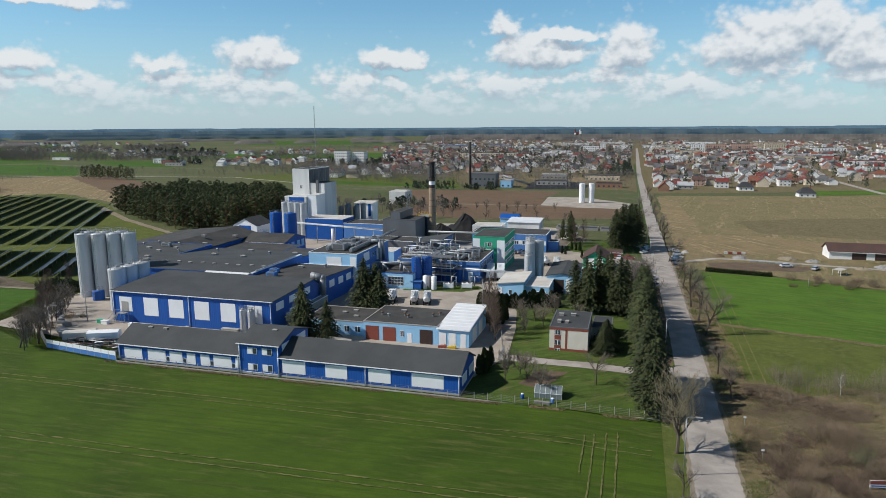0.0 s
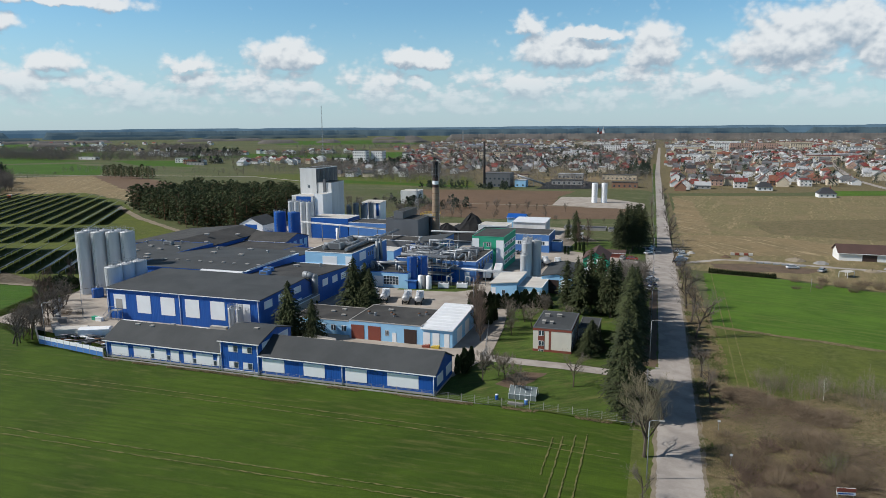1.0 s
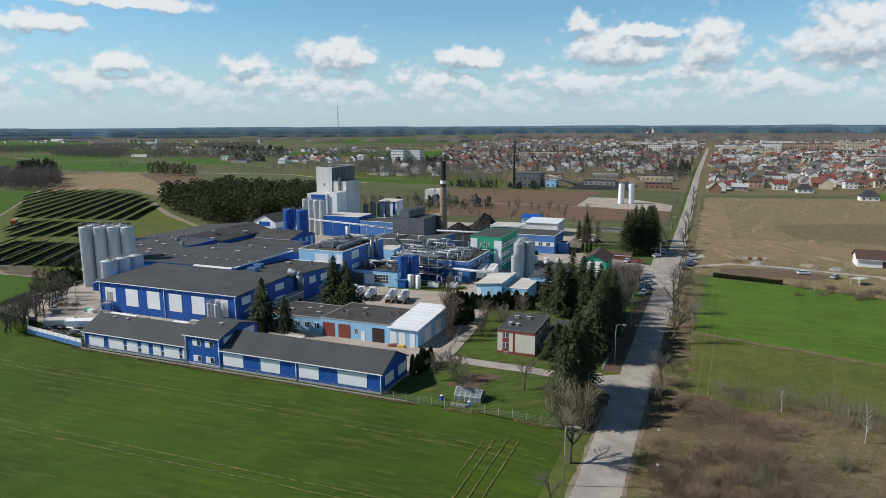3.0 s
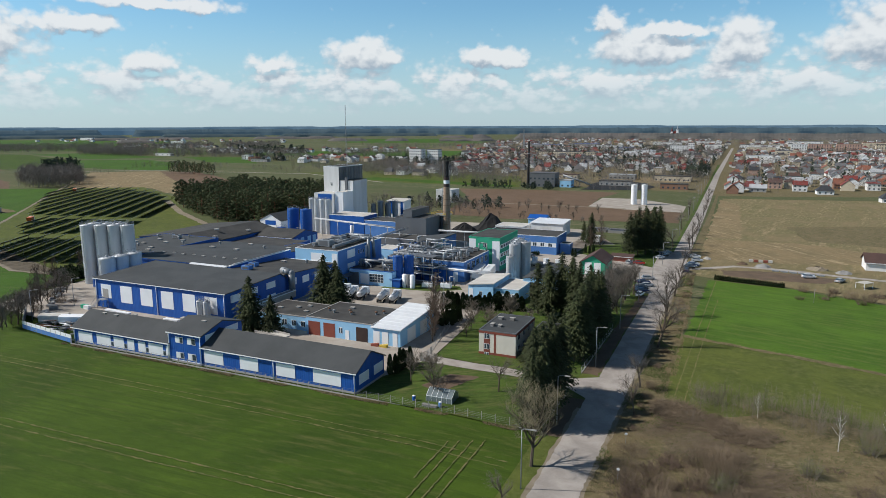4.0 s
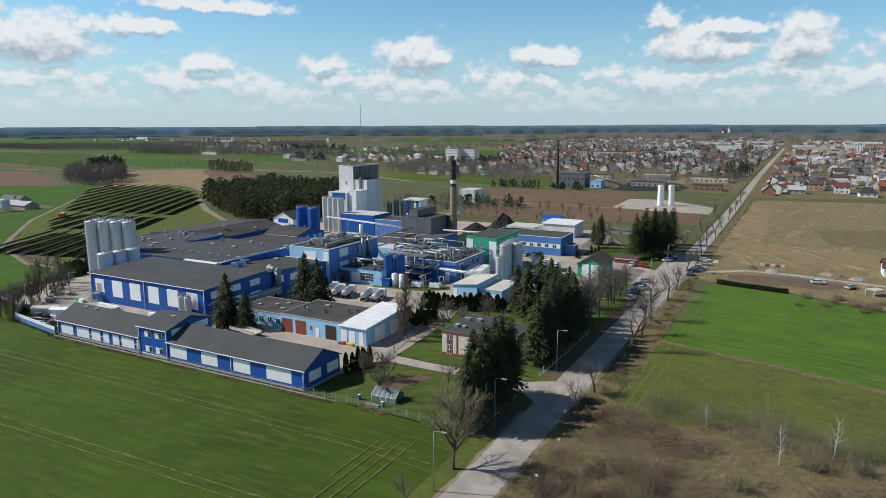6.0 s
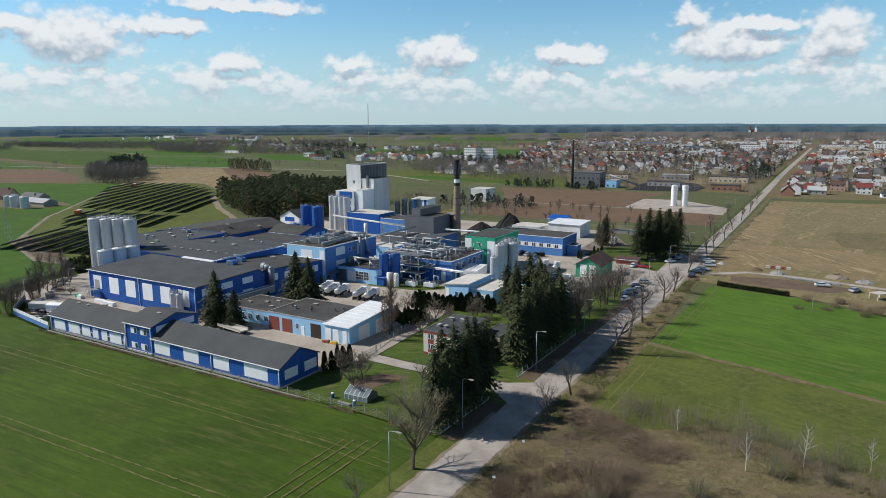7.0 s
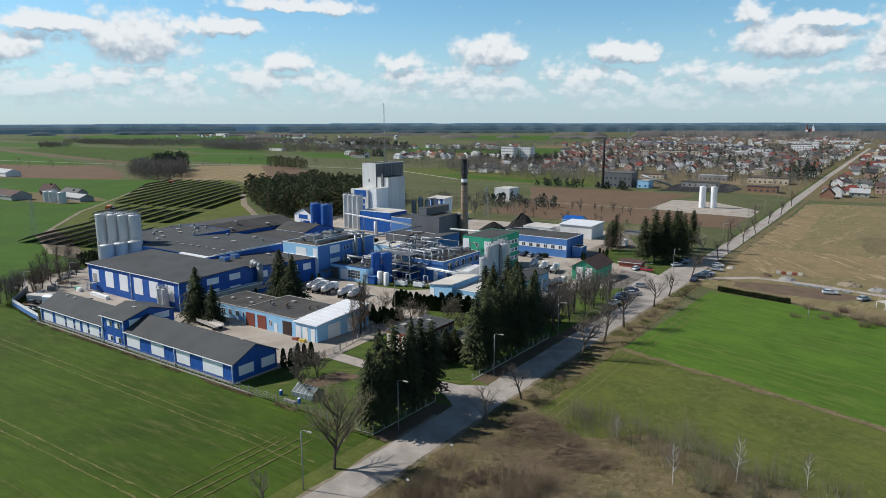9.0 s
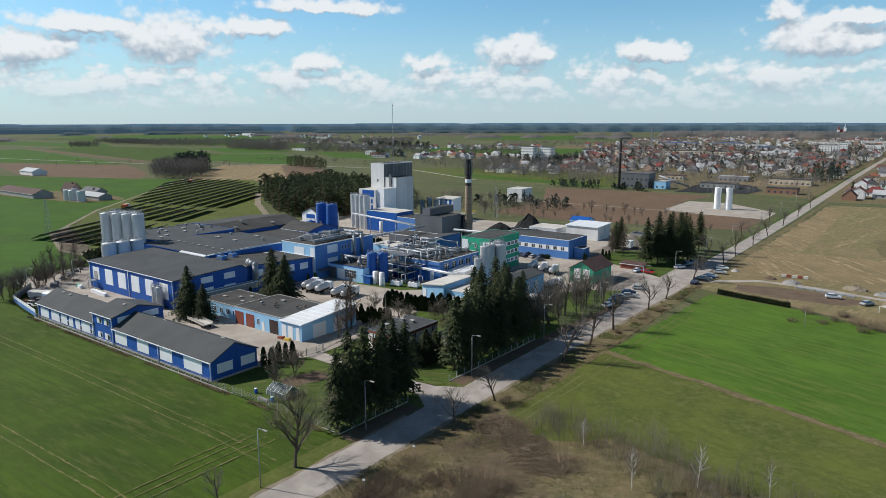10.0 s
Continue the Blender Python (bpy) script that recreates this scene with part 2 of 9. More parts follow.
M_TAN = crop("fallow_field", (0.235, 0.180, 0.100), (0.160, 0.145, 0.066), (0.35, 0.26, 0.155), radians(80), 0.22, 24.0, 0.7)
M_PLOUGH = crop("ploughed_soil", (0.175, 0.115, 0.075), (0.135, 0.09, 0.058), (0.25, 0.175, 0.12), radians(-4), 0.4, 40.0, 0.4)
M_SCRUB = crop("scrub_ground", (0.190, 0.148, 0.082), (0.122, 0.108, 0.050), (0.29, 0.225, 0.14), radians(25), 0.9, 7.0, 0.6, 0.25)
M_LAND = crop("farmland", (0.120, 0.116, 0.056), (0.072, 0.096, 0.034), (0.25, 0.20, 0.13), radians(-6), 0.015, 140.0, 0.6)
M_SOIL = surface("bare_soil", (0.15, 0.10, 0.065), (0.10, 0.07, 0.045), 0.95, 0, 1.2, 6, 0.8, 0.5)
M_COAL = surface("coal", (0.012, 0.012, 0.013), (0.022, 0.021, 0.02), 0.9, 0, 2, 5, 0.6, 0.8)
M_ASPHALT = surface("old_asphalt", (0.42, 0.375, 0.335), (0.27, 0.238, 0.21), 0.9, 0, 1.1, 6, 0.8, 0.25)
M_YARD = surface("yard_concrete", (0.42, 0.37, 0.315), (0.29, 0.25, 0.21), 0.88, 0, 0.7, 5, 0.8, 0.15)
M_TRACK = surface("earth_track", (0.27, 0.225, 0.165), (0.19, 0.155, 0.105), 0.95, 0, 1.5, 7, 0.8, 0.4)
M_TRAM = surface("worn_crop", (0.19, 0.165, 0.062), (0.085, 0.105, 0.022), 0.95, 0, 3.0, 2.5, 1.0, 0.2)
M_KERB = surface("kerb_concrete", (0.42, 0.40, 0.37), (0.28, 0.26, 0.24), 0.9, 0, 2, 9, 0.6, 0.2)
M_BLUE = clad("royal_blue_sheet", (0.005, 0.095, 0.40), (0.004, 0.066, 0.30), rough=0.6)
M_BLUE_PAINT = surface("blue_paint", (0.010, 0.100, 0.40), (0.008, 0.072, 0.30), 0.45, 0, 2, 12, 0.5, 0.05)
M_MID = surface("mid_blue_render", (0.085, 0.225, 0.54), (0.065, 0.175, 0.44), 0.6, 0, 1.5, 10, 0.5, 0.05)
M_PALE = surface("pale_blue_render", (0.33, 0.60, 0.84), (0.27, 0.51, 0.74), 0.7, 0, 1.2, 6, 0.55, 0.05)
M_WHITE = surface("white_panel", (0.88, 0.89, 0.90), (0.76, 0.77, 0.77), 0.5, 0, 1.4, 11, 0.4, 0.05)
M_WHITEWALL = surface("stained_white_render", (0.72, 0.72, 0.71), (0.50, 0.49, 0.47), 0.85, 0, 0.9, 6, 0.6, 0.1, stretch=(1, 1, 0.25))
M_CREAM = surface("cream_render", (0.74, 0.69, 0.60), (0.62, 0.57, 0.49), 0.85, 0, 1.2, 9, 0.5, 0.1)
M_BRICKRED = surface("red_brown_paint", (0.27, 0.075, 0.05), (0.20, 0.055, 0.04), 0.6, 0, 2, 10, 0.6, 0.1)
M_DARKBROWN = surface("dark_brown_door", (0.045, 0.028, 0.025), (0.07, 0.04, 0.03), 0.6, 0, 2, 10, 0.6, 0.1)
M_GREEN = surface("bright_green_render", (0.035, 0.38, 0.225), (0.028, 0.30, 0.175), 0.7, 0, 1.5, 10, 0.5, 0.05)
M_ROOF = surface("bitumen_roof", (0.066, 0.070, 0.072), (0.046, 0.050, 0.052), 0.85, 0, 0.6, 6, 0.85, 0.15)
M_ROOF2 = surface("worn_bitumen_roof", (0.072, 0.069, 0.064), (0.040, 0.039, 0.038), 0.9, 0, 0.9, 5, 0.9, 0.2)
M_ROOFLT = surface("pale_membrane_roof", (0.60, 0.57, 0.52), (0.44, 0.41, 0.37), 0.8, 0, 0.8, 7, 0.7, 0.1)
M_WMETAL = surface("white_metal_roof", (0.78, 0.79, 0.80), (0.62, 0.63, 0.65), 0.4, 0, 1, 9, 0.5, 0.05)
M_STEEL = surface("stainless_steel", (0.58, 0.59, 0.60), (0.42, 0.43, 0.44), 0.5, 0.35, 1.5, 10, 0.6, 0.05, stretch=(1, 1, 0.2))
M_GALV = surface("galvanised_steel", (0.33, 0.345, 0.36), (0.21, 0.225, 0.24), 0.5, 0.3, 2.5, 10, 0.6, 0.05)
M_GREY = surface("dark_grey_sheet", (0.140, 0.146, 0.155), (0.105, 0.110, 0.118), 0.55, 0, 1.5, 10, 0.5, 0.05, stretch=(1, 1, 0.2))
M_CONC = surface("raw_concrete", (0.30, 0.29, 0.275), (0.20, 0.19, 0.18), 0.9, 0, 1.2, 8, 0.7, 0.2, stretch=(1, 1, 0.35))
M_BRICK = surface("chimney_brick", (0.35, 0.255, 0.18), (0.25, 0.175, 0.12), 0.9, 0, 2.5, 9, 0.7, 0.3)
M_SOOT = surface("soot", (0.022, 0.020, 0.019), (0.04, 0.036, 0.034), 0.9, 0, 2, 9, 0.6, 0.2)
M_YELLOW = surface("yellow_paint", (0.62, 0.44, 0.06), (0.48, 0.33, 0.05), 0.6, 0, 2, 9, 0.5, 0.1)
M_RUST = surface("rusty_steel", (0.20, 0.095, 0.05), (0.12, 0.06, 0.035), 0.85, 0, 2, 9, 0.7, 0.2)
M_BLACK = surface("black_rubber", (0.018, 0.018, 0.019), (0.03, 0.03, 0.03), 0.8, 0, 3, 12, 0.5, 0.1)
M_GLASS = glass("window_glass")
M_PV = glass("solar_glass", (0.010, 0.013, 0.022), 0.35, 0.2)
M_CLEAR = surface("greenhouse_glass", (0.20, 0.235, 0.24), (0.12, 0.145, 0.15), 0.12, 0, 2, 8, 0.6, 0.05, spec=0.7)
M_BARK = surface("bark", (0.100, 0.078, 0.058), (0.062, 0.048, 0.036), 0.95, 0, 2.5, 12, 0.7, 0.4, vary=0.18)
M_TWIG = surface("twigs", (0.185, 0.158, 0.132), (0.13, 0.11, 0.092), 0.95, 0, 2, 9, 0.6, 0.0, vary=0.2)
M_TWIG_OLIVE = surface("olive_twigs", (0.190, 0.165, 0.105), (0.135, 0.115, 0.075), 0.95, 0, 2, 9, 0.6, 0.0, vary=0.2)
M_TWIG_RED = surface("reddish_twigs", (0.150, 0.104, 0.078), (0.105, 0.074, 0.056), 0.95, 0, 2, 9, 0.6, 0.0, vary=0.2)
M_ORANGE = surface("orange_paint", (0.62, 0.14, 0.03), (0.48, 0.10, 0.025), 0.5, 0, 2, 9, 0.5, 0.05)
M_BRUSH = surface("cut_brush", (0.200, 0.150, 0.100), (0.130, 0.098, 0.066), 0.95, 0, 2, 9, 0.6, 0.0, vary=0.25)
M_TWIG_PALE = surface("pale_twigs", (0.22, 0.185, 0.145), (0.16, 0.135, 0.105), 0.95, 0, 2, 9, 0.6, 0.0, vary=0.2)
M_BIRCH = surface("birch_bark", (0.66, 0.63, 0.58), (0.42, 0.40, 0.37), 0.8, 0, 3, 12, 0.6, 0.1)
M_SPRUCE = surface("spruce_needles", (0.052, 0.062, 0.023), (0.021, 0.029, 0.011), 0.85, 0, 1.0, 6, 0.85, 0.0, vary=0.38, spec=0.25)
M_PINE = surface("pine_needles", (0.075, 0.092, 0.038), (0.036, 0.050, 0.020), 0.85, 0, 0.5, 4, 0.85, 0.0, vary=0.4, spec=0.25)
M_THUJA = surface("thuja_foliage", (0.036, 0.054, 0.019), (0.019, 0.031, 0.011), 0.85, 0, 2, 8, 0.8, 0.0, vary=0.35, spec=0.25)
M_CATKIN = surface("catkin_green", (0.16, 0.19, 0.045), (0.12, 0.14, 0.04), 0.9, 0, 2, 9, 0.6, 0.0, vary=0.2)
M_DRYGRASS = surface("dry_grass", (0.27, 0.21, 0.125), (0.19, 0.145, 0.085), 0.95, 0, 2, 9, 0.6, 0.0, vary=0.25, spec=0.1)
M_WEED = surface("weeds", (0.085, 0.12, 0.035), (0.12, 0.125, 0.05), 0.95, 0, 2, 9, 0.6, 0.0, vary=0.25, spec=0.1)
M_FARWOOD = surface("far_woodland", (0.072, 0.090, 0.066), (0.052, 0.068, 0.05), 0.95, 0, 0.05, 0.4, 0.8, 0.0, vary=0.2, spec=0.1)
M_BAREWOOD = surface("far_bare_wood", (0.225, 0.198, 0.176), (0.165, 0.146, 0.132), 0.95, 0, 0.05, 0.4, 0.8, 0.0, vary=0.25, spec=0.1)
# air light put into colour and glow; no haze is rendered
M_HAZE_HILL = haze_glow("hazy_hills", (0.05, 0.07, 0.08), (0.04, 0.06, 0.07), (0.050, 0.100, 0.160))
M_HAZE_DARK = haze_glow("hazy_wood", (0.045, 0.056, 0.052), (0.030, 0.042, 0.042), (0.020, 0.036, 0.050))
M_HAZE_MID = haze_glow("hazy_far_wood", (0.040, 0.052, 0.050), (0.028, 0.040, 0.040), (0.036, 0.066, 0.098))
M_HAZE_BROWN = haze_glow("far_brown_wood", (0.125, 0.108, 0.094), (0.08, 0.075, 0.065), (0.020, 0.026, 0.032))
M_TILES = [surface("orange_roof_tile", (0.24, 0.090, 0.055), (0.17, 0.068, 0.046), 0.85, 0, 1, 6, 0.6, 0.1, vary=0.15),
           surface("red_roof_tile", (0.20, 0.042, 0.036), (0.13, 0.034, 0.03), 0.8, 0, 1, 6, 0.6, 0.1, vary=0.15),
           surface("brown_roof_tile", (0.105, 0.06, 0.05), (0.075, 0.045, 0.04), 0.85, 0, 1, 6, 0.6, 0.1, vary=0.2),
           surface("grey_roof_tile", (0.13, 0.13, 0.135), (0.09, 0.09, 0.095), 0.8, 0, 1, 6, 0.6, 0.1, vary=0.2),
           surface("dark_roof_tile", (0.05, 0.052, 0.058), (0.035, 0.036, 0.04), 0.7, 0, 1, 6, 0.6, 0.1, vary=0.2),
           surface("pale_sheet_roof", (0.42, 0.43, 0.44), (0.33, 0.34, 0.35), 0.6, 0, 1, 6, 0.6, 0.1, vary=0.2)]
M_WALLS = [surface("house_white", (0.80, 0.79, 0.77), (0.70, 0.69, 0.67), 0.85, 0, 1, 6, 0.5, 0.05, vary=0.1),
           surface("house_cream", (0.62, 0.53, 0.40), (0.52, 0.44, 0.33), 0.85, 0, 1, 6, 0.5, 0.05, vary=0.1),
           surface("house_grey", (0.36, 0.35, 0.335), (0.27, 0.265, 0.255), 0.85, 0, 1, 6, 0.5, 0.05, vary=0.12),
           surface("house_pink", (0.52, 0.34, 0.27), (0.43, 0.28, 0.22), 0.85, 0, 1, 6, 0.5, 0.05, vary=0.1),
           surface("house_brick", (0.30, 0.165, 0.11), (0.22, 0.12, 0.08), 0.9, 0, 1, 6, 0.6, 0.1, vary=0.12)]

# ---- builders ----
KNOTS_Y = [(-400, 0.2), (-60, 0.0), (10, -0.3), (60, -0.9), (140, -3.2), (350, -6.0), (600, -7.0), (1500, -6.0), (6000, -4.0)]


def gz(x, y):
    """Height of the land."""
    return float(np.interp(y, [k[0] for k in KNOTS_Y], [k[1] for k in KNOTS_Y])) - min(max((x - 20) / 25, 0), 1)


def mesh_of(name, bm, material=None):
    me = bpy.data.meshes.new(name)
    bm.normal_update()
    bm.to_mesh(me)
    bm.free()
    if material:
        for m in material if isinstance(material, (list, tuple)) else (material,):
            me.materials.append(m)
    return me


def part(name, bm, material, parent, label=""):
    ob = new(name, bm if isinstance(bm, bpy.types.Mesh) else mesh_of(name, bm, material))
    ob.parent = parent
    if label:
        ob["label"] = label
    return ob


def thing(name, label, category, at=(0, 0, 0), turn=0.0, group="", kind=""):
    ob = new(name)
    ob.empty_display_size = 0.2
    ob.matrix_basis = pose(*at, 0, 0, turn)
    return tagged(ob, label, category, group, kind)


def solid(name, bm, material, label, category, at=(0, 0, 0), turn=0.0, group="", kind=""):
    ob = new(name, mesh_of(name, bm, material))
    ob.matrix_basis = pose(*at, 0, 0, turn)
    return tagged(ob, label, category, group, kind)


def box(bm, x0, x1, y0, y1, z0, z1, mi=0):
    v = [bm.verts.new((x, y, z)) for z in (z0, z1) for x, y in ((x0, y0), (x1, y0), (x1, y1), (x0, y1))]
    for f in ((3, 2, 1, 0), (4, 5, 6, 7), (0, 1, 5, 4), (1, 2, 6, 5), (2, 3, 7, 6), (3, 0, 4, 7)):
        bm.faces.new([v[i] for i in f]).material_index = mi
    return v


def boxes(*dims):
    bm = bmesh.new()
    for d in dims:
        box(bm, *d)
    return bm


def prism(bm, pts, axis, a, b, mi=0):
    """Extrude a closed outline: along x the outline is (y, z), along y it is (x, z), along z it is (x, y)."""
    def at(p, t):
        return (t, p[0], p[1]) if axis == "x" else (p[0], t, p[1]) if axis == "y" else (p[0], p[1], t)
    va = [bm.verts.new(at(p, a)) for p in pts]
    vb = [bm.verts.new(at(p, b)) for p in pts]
    faces = [bm.faces.new(va), bm.faces.new(vb[::-1])]
    n = len(pts)
    for i in range(n):
        faces.append(bm.faces.new((va[i], vb[i], vb[(i + 1) % n], va[(i + 1) % n])))
    for f in faces:
        f.material_index = mi
    bmesh.ops.recalc_face_normals(bm, faces=faces)


def tube(bm, p, q, r0, r1=None, n=8, caps=True, mi=0):
    """A straight round bar from p to q."""
    r1 = r0 if r1 is None else r1
    p, q = Vector(p), Vector(q)
    d = (q - p).normalized()
    u = d.orthogonal().normalized()
    w = d.cross(u)
    rings = []
    for c, r in ((p, r0), (q, r1)):
        rings.append([bm.verts.new(c + (u * math.cos(2 * math.pi * i / n) + w * math.sin(2 * math.pi * i / n)) * r) for i in range(n)])
    for i in range(n):
        f = bm.faces.new((rings[0][i], rings[0][(i + 1) % n], rings[1][(i + 1) % n], rings[1][i]))
        f.smooth, f.material_index = n > 5, mi
    if caps:
        bm.faces.new(rings[0][::-1]).material_index = mi
        bm.faces.new(rings[1]).material_index = mi


def lathe(bm, profile, n=20, centre=(0, 0), mi=0):
    """Turn a profile of (radius, height) about the upright axis."""
    rings = []
    for r, z in profile:
        if r < 1e-4:
            rings.append([bm.verts.new((centre[0], centre[1], z))])
        else:
            rings.append([bm.verts.new((centre[0] + r * math.cos(2 * math.pi * i / n), centre[1] + r * math.sin(2 * math.pi * i / n), z)) for i in range(n)])
    for a, b in zip(rings, rings[1:]):
        for i in range(n):
            j = (i + 1) % n
            if len(a) == 1 and len(b) == 1:
                continue
            f = bm.faces.new((a[0], b[j], b[i])) if len(a) == 1 else bm.faces.new((a[i], a[j], b[0])) if len(b) == 1 else bm.faces.new((a[i], a[j], b[j], b[i]))
            f.smooth, f.material_index = True, mi
    return rings


def pipe_run(bm, pts, r, n=8):
    for p, q in zip(pts, pts[1:]):
        tube(bm, p, q, r, n=n)
    for p in pts[1:-1]:
        bmesh.ops.create_uvsphere(bm, u_segments=n, v_segments=5, radius=r * 1.04, matrix=Matrix.Translation(p))


LIFTS = [0]


def drape(name, outline, material, label, category, lift=0.03, kind="structure", jag=0.0, seed=0):
    """A patch of ground that follows the land."""
    if jag:
        rnd = random.Random(seed)
        pts = []
        for a, b in zip(outline, outline[1:] + outline[:1]):
            d = math.dist(a, b)
            n = max(1, int(d / (jag * 5)))
            for i in range(n):
                u = i / n
                s = jag if i else 0
                pts.append((a[0] + (b[0] - a[0]) * u + rnd.uniform(-s, s), a[1] + (b[1] - a[1]) * u + rnd.uniform(-s, s)))
        outline = pts
    LIFTS[0] += 1
    lift = lift * 0.5 + 0.0016 * LIFTS[0]
    bm = bmesh.new()
    bm.faces.new([bm.verts.new((x, y, 0)) for x, y in outline])
    bmesh.ops.triangulate(bm, faces=bm.faces[:])
    for y, _ in KNOTS_Y:
        bmesh.ops.bisect_plane(bm, geom=bm.verts[:] + bm.edges[:] + bm.faces[:], plane_co=(0, y, 0), plane_no=(0, 1, 0))
    for x in (20, 45):
        bmesh.ops.bisect_plane(bm, geom=bm.verts[:] + bm.edges[:] + bm.faces[:], plane_co=(x, 0, 0), plane_no=(1, 0, 0))
    for v in bm.verts:
        v.co.z = gz(v.co.x, v.co.y) + lift
    bm.normal_update()
    for f in bm.faces:
        if f.normal.z < 0:
            f.normal_flip()
    return solid(name, bm, material, label, category, kind=kind)


def hall(name, label, x0, x1, y0, y1, z0, eave, ridge, wall, roof, shape="gable_x", over=0.35, ridge_at=0.5, category="industrial building", trim=None, thick=0.22, eave_back=None):
    """A building: walls with their gables, a roof slab with eaves, gutters. gable_x: the ridge runs along x; mono_x: it slopes up towards +y; flat: parapet."""
    ob = thing(name, label, category, (x0, y0, z0))
    w, d = x1 - x0, y1 - y0
    trim = trim or M_WHITE
    e, r = eave - z0, ridge - z0
    eb = e if eave_back is None else eave_back - z0
    bm = bmesh.new()
    rb = bmesh.new()
    if shape == "gable_x":
        m = d * ridge_at
        prism(bm, [(0, 0), (d, 0), (d, eb), (m, r), (0, e)], "x", 0, w)
        s0, s1 = (r - e) / m, (r - eb) / (d - m)
        prism(rb, [(-over, e - s0 * over + 0.01), (m, r + 0.01), (m, r + 0.01 + thick), (-over, e - s0 * over + thick)], "x", -over, w + over)
        prism(rb, [(m, r + 0.01), (d + over, eb - s1 * over + 0.01), (d + over, eb - s1 * over + thick), (m, r + 0.01 + thick)], "x", -over, w + over)
        edges = [((-over - 0.07, e - s0 * over + 0.05), (-over - 0.07, e - s0 * over + 0.05))]
    elif shape == "gable_y":
        m = w * ridge_at
        prism(bm, [(0, 0), (w, 0), (w, e), (m, r), (0, e)], "y", 0, d)
        s0, s1 = (r - e) / m, (r - e) / (w - m)
        prism(rb, [(-over, e - s0 * over + 0.01), (m, r + 0.01), (m, r + 0.01 + thick), (-over, e - s0 * over + thick)], "y", -over, d + over)
        prism(rb, [(m, r + 0.01), (w + over, e - s1 * over + 0.01), (w + over, e - s1 * over + thick), (m, r + 0.01 + thick)], "y", -over, d + over)
    elif shape == "mono_x":
        s = (r - e) / d
        prism(bm, [(0, 0), (d, 0), (d, r), (0, e)], "x", 0, w)
        prism(rb, [(-over, e - s * over + 0.01), (d + over, r + s * over + 0.01), (d + over, r + s * over + thick), (-over, e - s * over + thick)], "x", -over, w + over)
    elif shape == "mono_y":
        s = (r - e) / w
        prism(bm, [(0, 0), (w, 0), (w, r), (0, e)], "y", 0, d)
        prism(rb, [(-over, e - s * over + 0.01), (w + over, r + s * over + 0.01), (w + over, r + s * over + thick), (-over, e - s * over + thick)], "y", -over, d + over)
    else:
        box(bm, 0, w, 0, d, 0, e)
        box(rb, 0.18, w - 0.18, 0.18, d - 0.18, e + 0.01, e + 0.12)
        tb = bmesh.new()
        for a in ((-0.06, w + 0.06, -0.06, 0.18), (-0.06, w + 0.06, d - 0.18, d + 0.06), (-0.06, 0.18, 0.18, d - 0.18), (w - 0.18, w + 0.06, 0.18, d - 0.18)):
            box(tb, a[0], a[1], a[2], a[3], e + 0.005, e + 0.2)
        part("parapet", tb, trim, ob)
    part("wall", bm, wall, ob)
    part("roof", rb, roof, ob)
    if shape in ("gable_x", "mono_x"):
        s = (r - e) / (d * ridge_at if shape == "gable_x" else d)
        gb = bmesh.new()
        box(gb, -over, w + over, -over - 0.16, -over - 0.01, e - s * over - 0.02, e - s * over + 0.13)
        part("gutter", gb, trim, ob)
    ob["dims"] = [x0, x1, y0, y1, z0]
    return ob


def face_bm(ob, face, a, b, z0, z1, proud=0.06, inset=0.0):
    """A slab on a wall; a to b in world metres along that wall."""
    x0, x1, y0, y1, zz = ob["dims"]
    if face == "s":
        return boxes((a - x0, b - x0, -proud, 0.05 - inset, z0 - zz, z1 - zz))
    if face == "n":
        return boxes((a - x0, b - x0, y1 - y0 - 0.05, y1 - y0 + proud, z0 - zz, z1 - zz))
    if face == "e":
        return boxes((x1 - x0 - 0.05, x1 - x0 + proud, a - y0, b - y0, z0 - zz, z1 - zz))
    return boxes((-proud, 0.05, a - y0, b - y0, z0 - zz, z1 - zz))


def panel(ob, face, a, b, z0, z1, material=None, name="wall_panel", label="", proud=0.06):
    return part(name, face_bm(ob, face, a, b, z0, z1, proud), material or M_WHITE, ob, label)


def window(ob, face, a, b, z0, z1, n=2, frame=None, name="window"):
    """A window: frame, with panes set into it."""
    f = part(name, face_bm(ob, face, a, b, z0, z1, 0.05), frame or M_WHITE, ob)
    w = (b - a) / n
    for i in range(n):
        p = part("pane", face_bm(ob, face, a + i * w + 0.07, a + (i + 1) * w - 0.07, z0 + 0.08, z1 - 0.08, 0.062), M_GLASS, f)
    return f


def downpipe(ob, face, a, z0, z1):
    x0, x1, y0, y1, zz = ob["dims"]
    bm = bmesh.new()
    if face == "s":
        tube(bm, (a - x0, -0.14, z0 - zz), (a - x0, -0.14, z1 - zz), 0.09)
    else:
        tube(bm, (x1 - x0 + 0.14, a - y0, z0 - zz), (x1 - x0 + 0.14, a - y0, z1 - zz), 0.09)
    part("downpipe", bm, M_WHITE, ob)


def row_of_trim(ob, face, a, b, z, h=0.16, material=None):
    panel(ob, face, a, b, z, z + h, material or M_WHITE, "trim", proud=0.08)


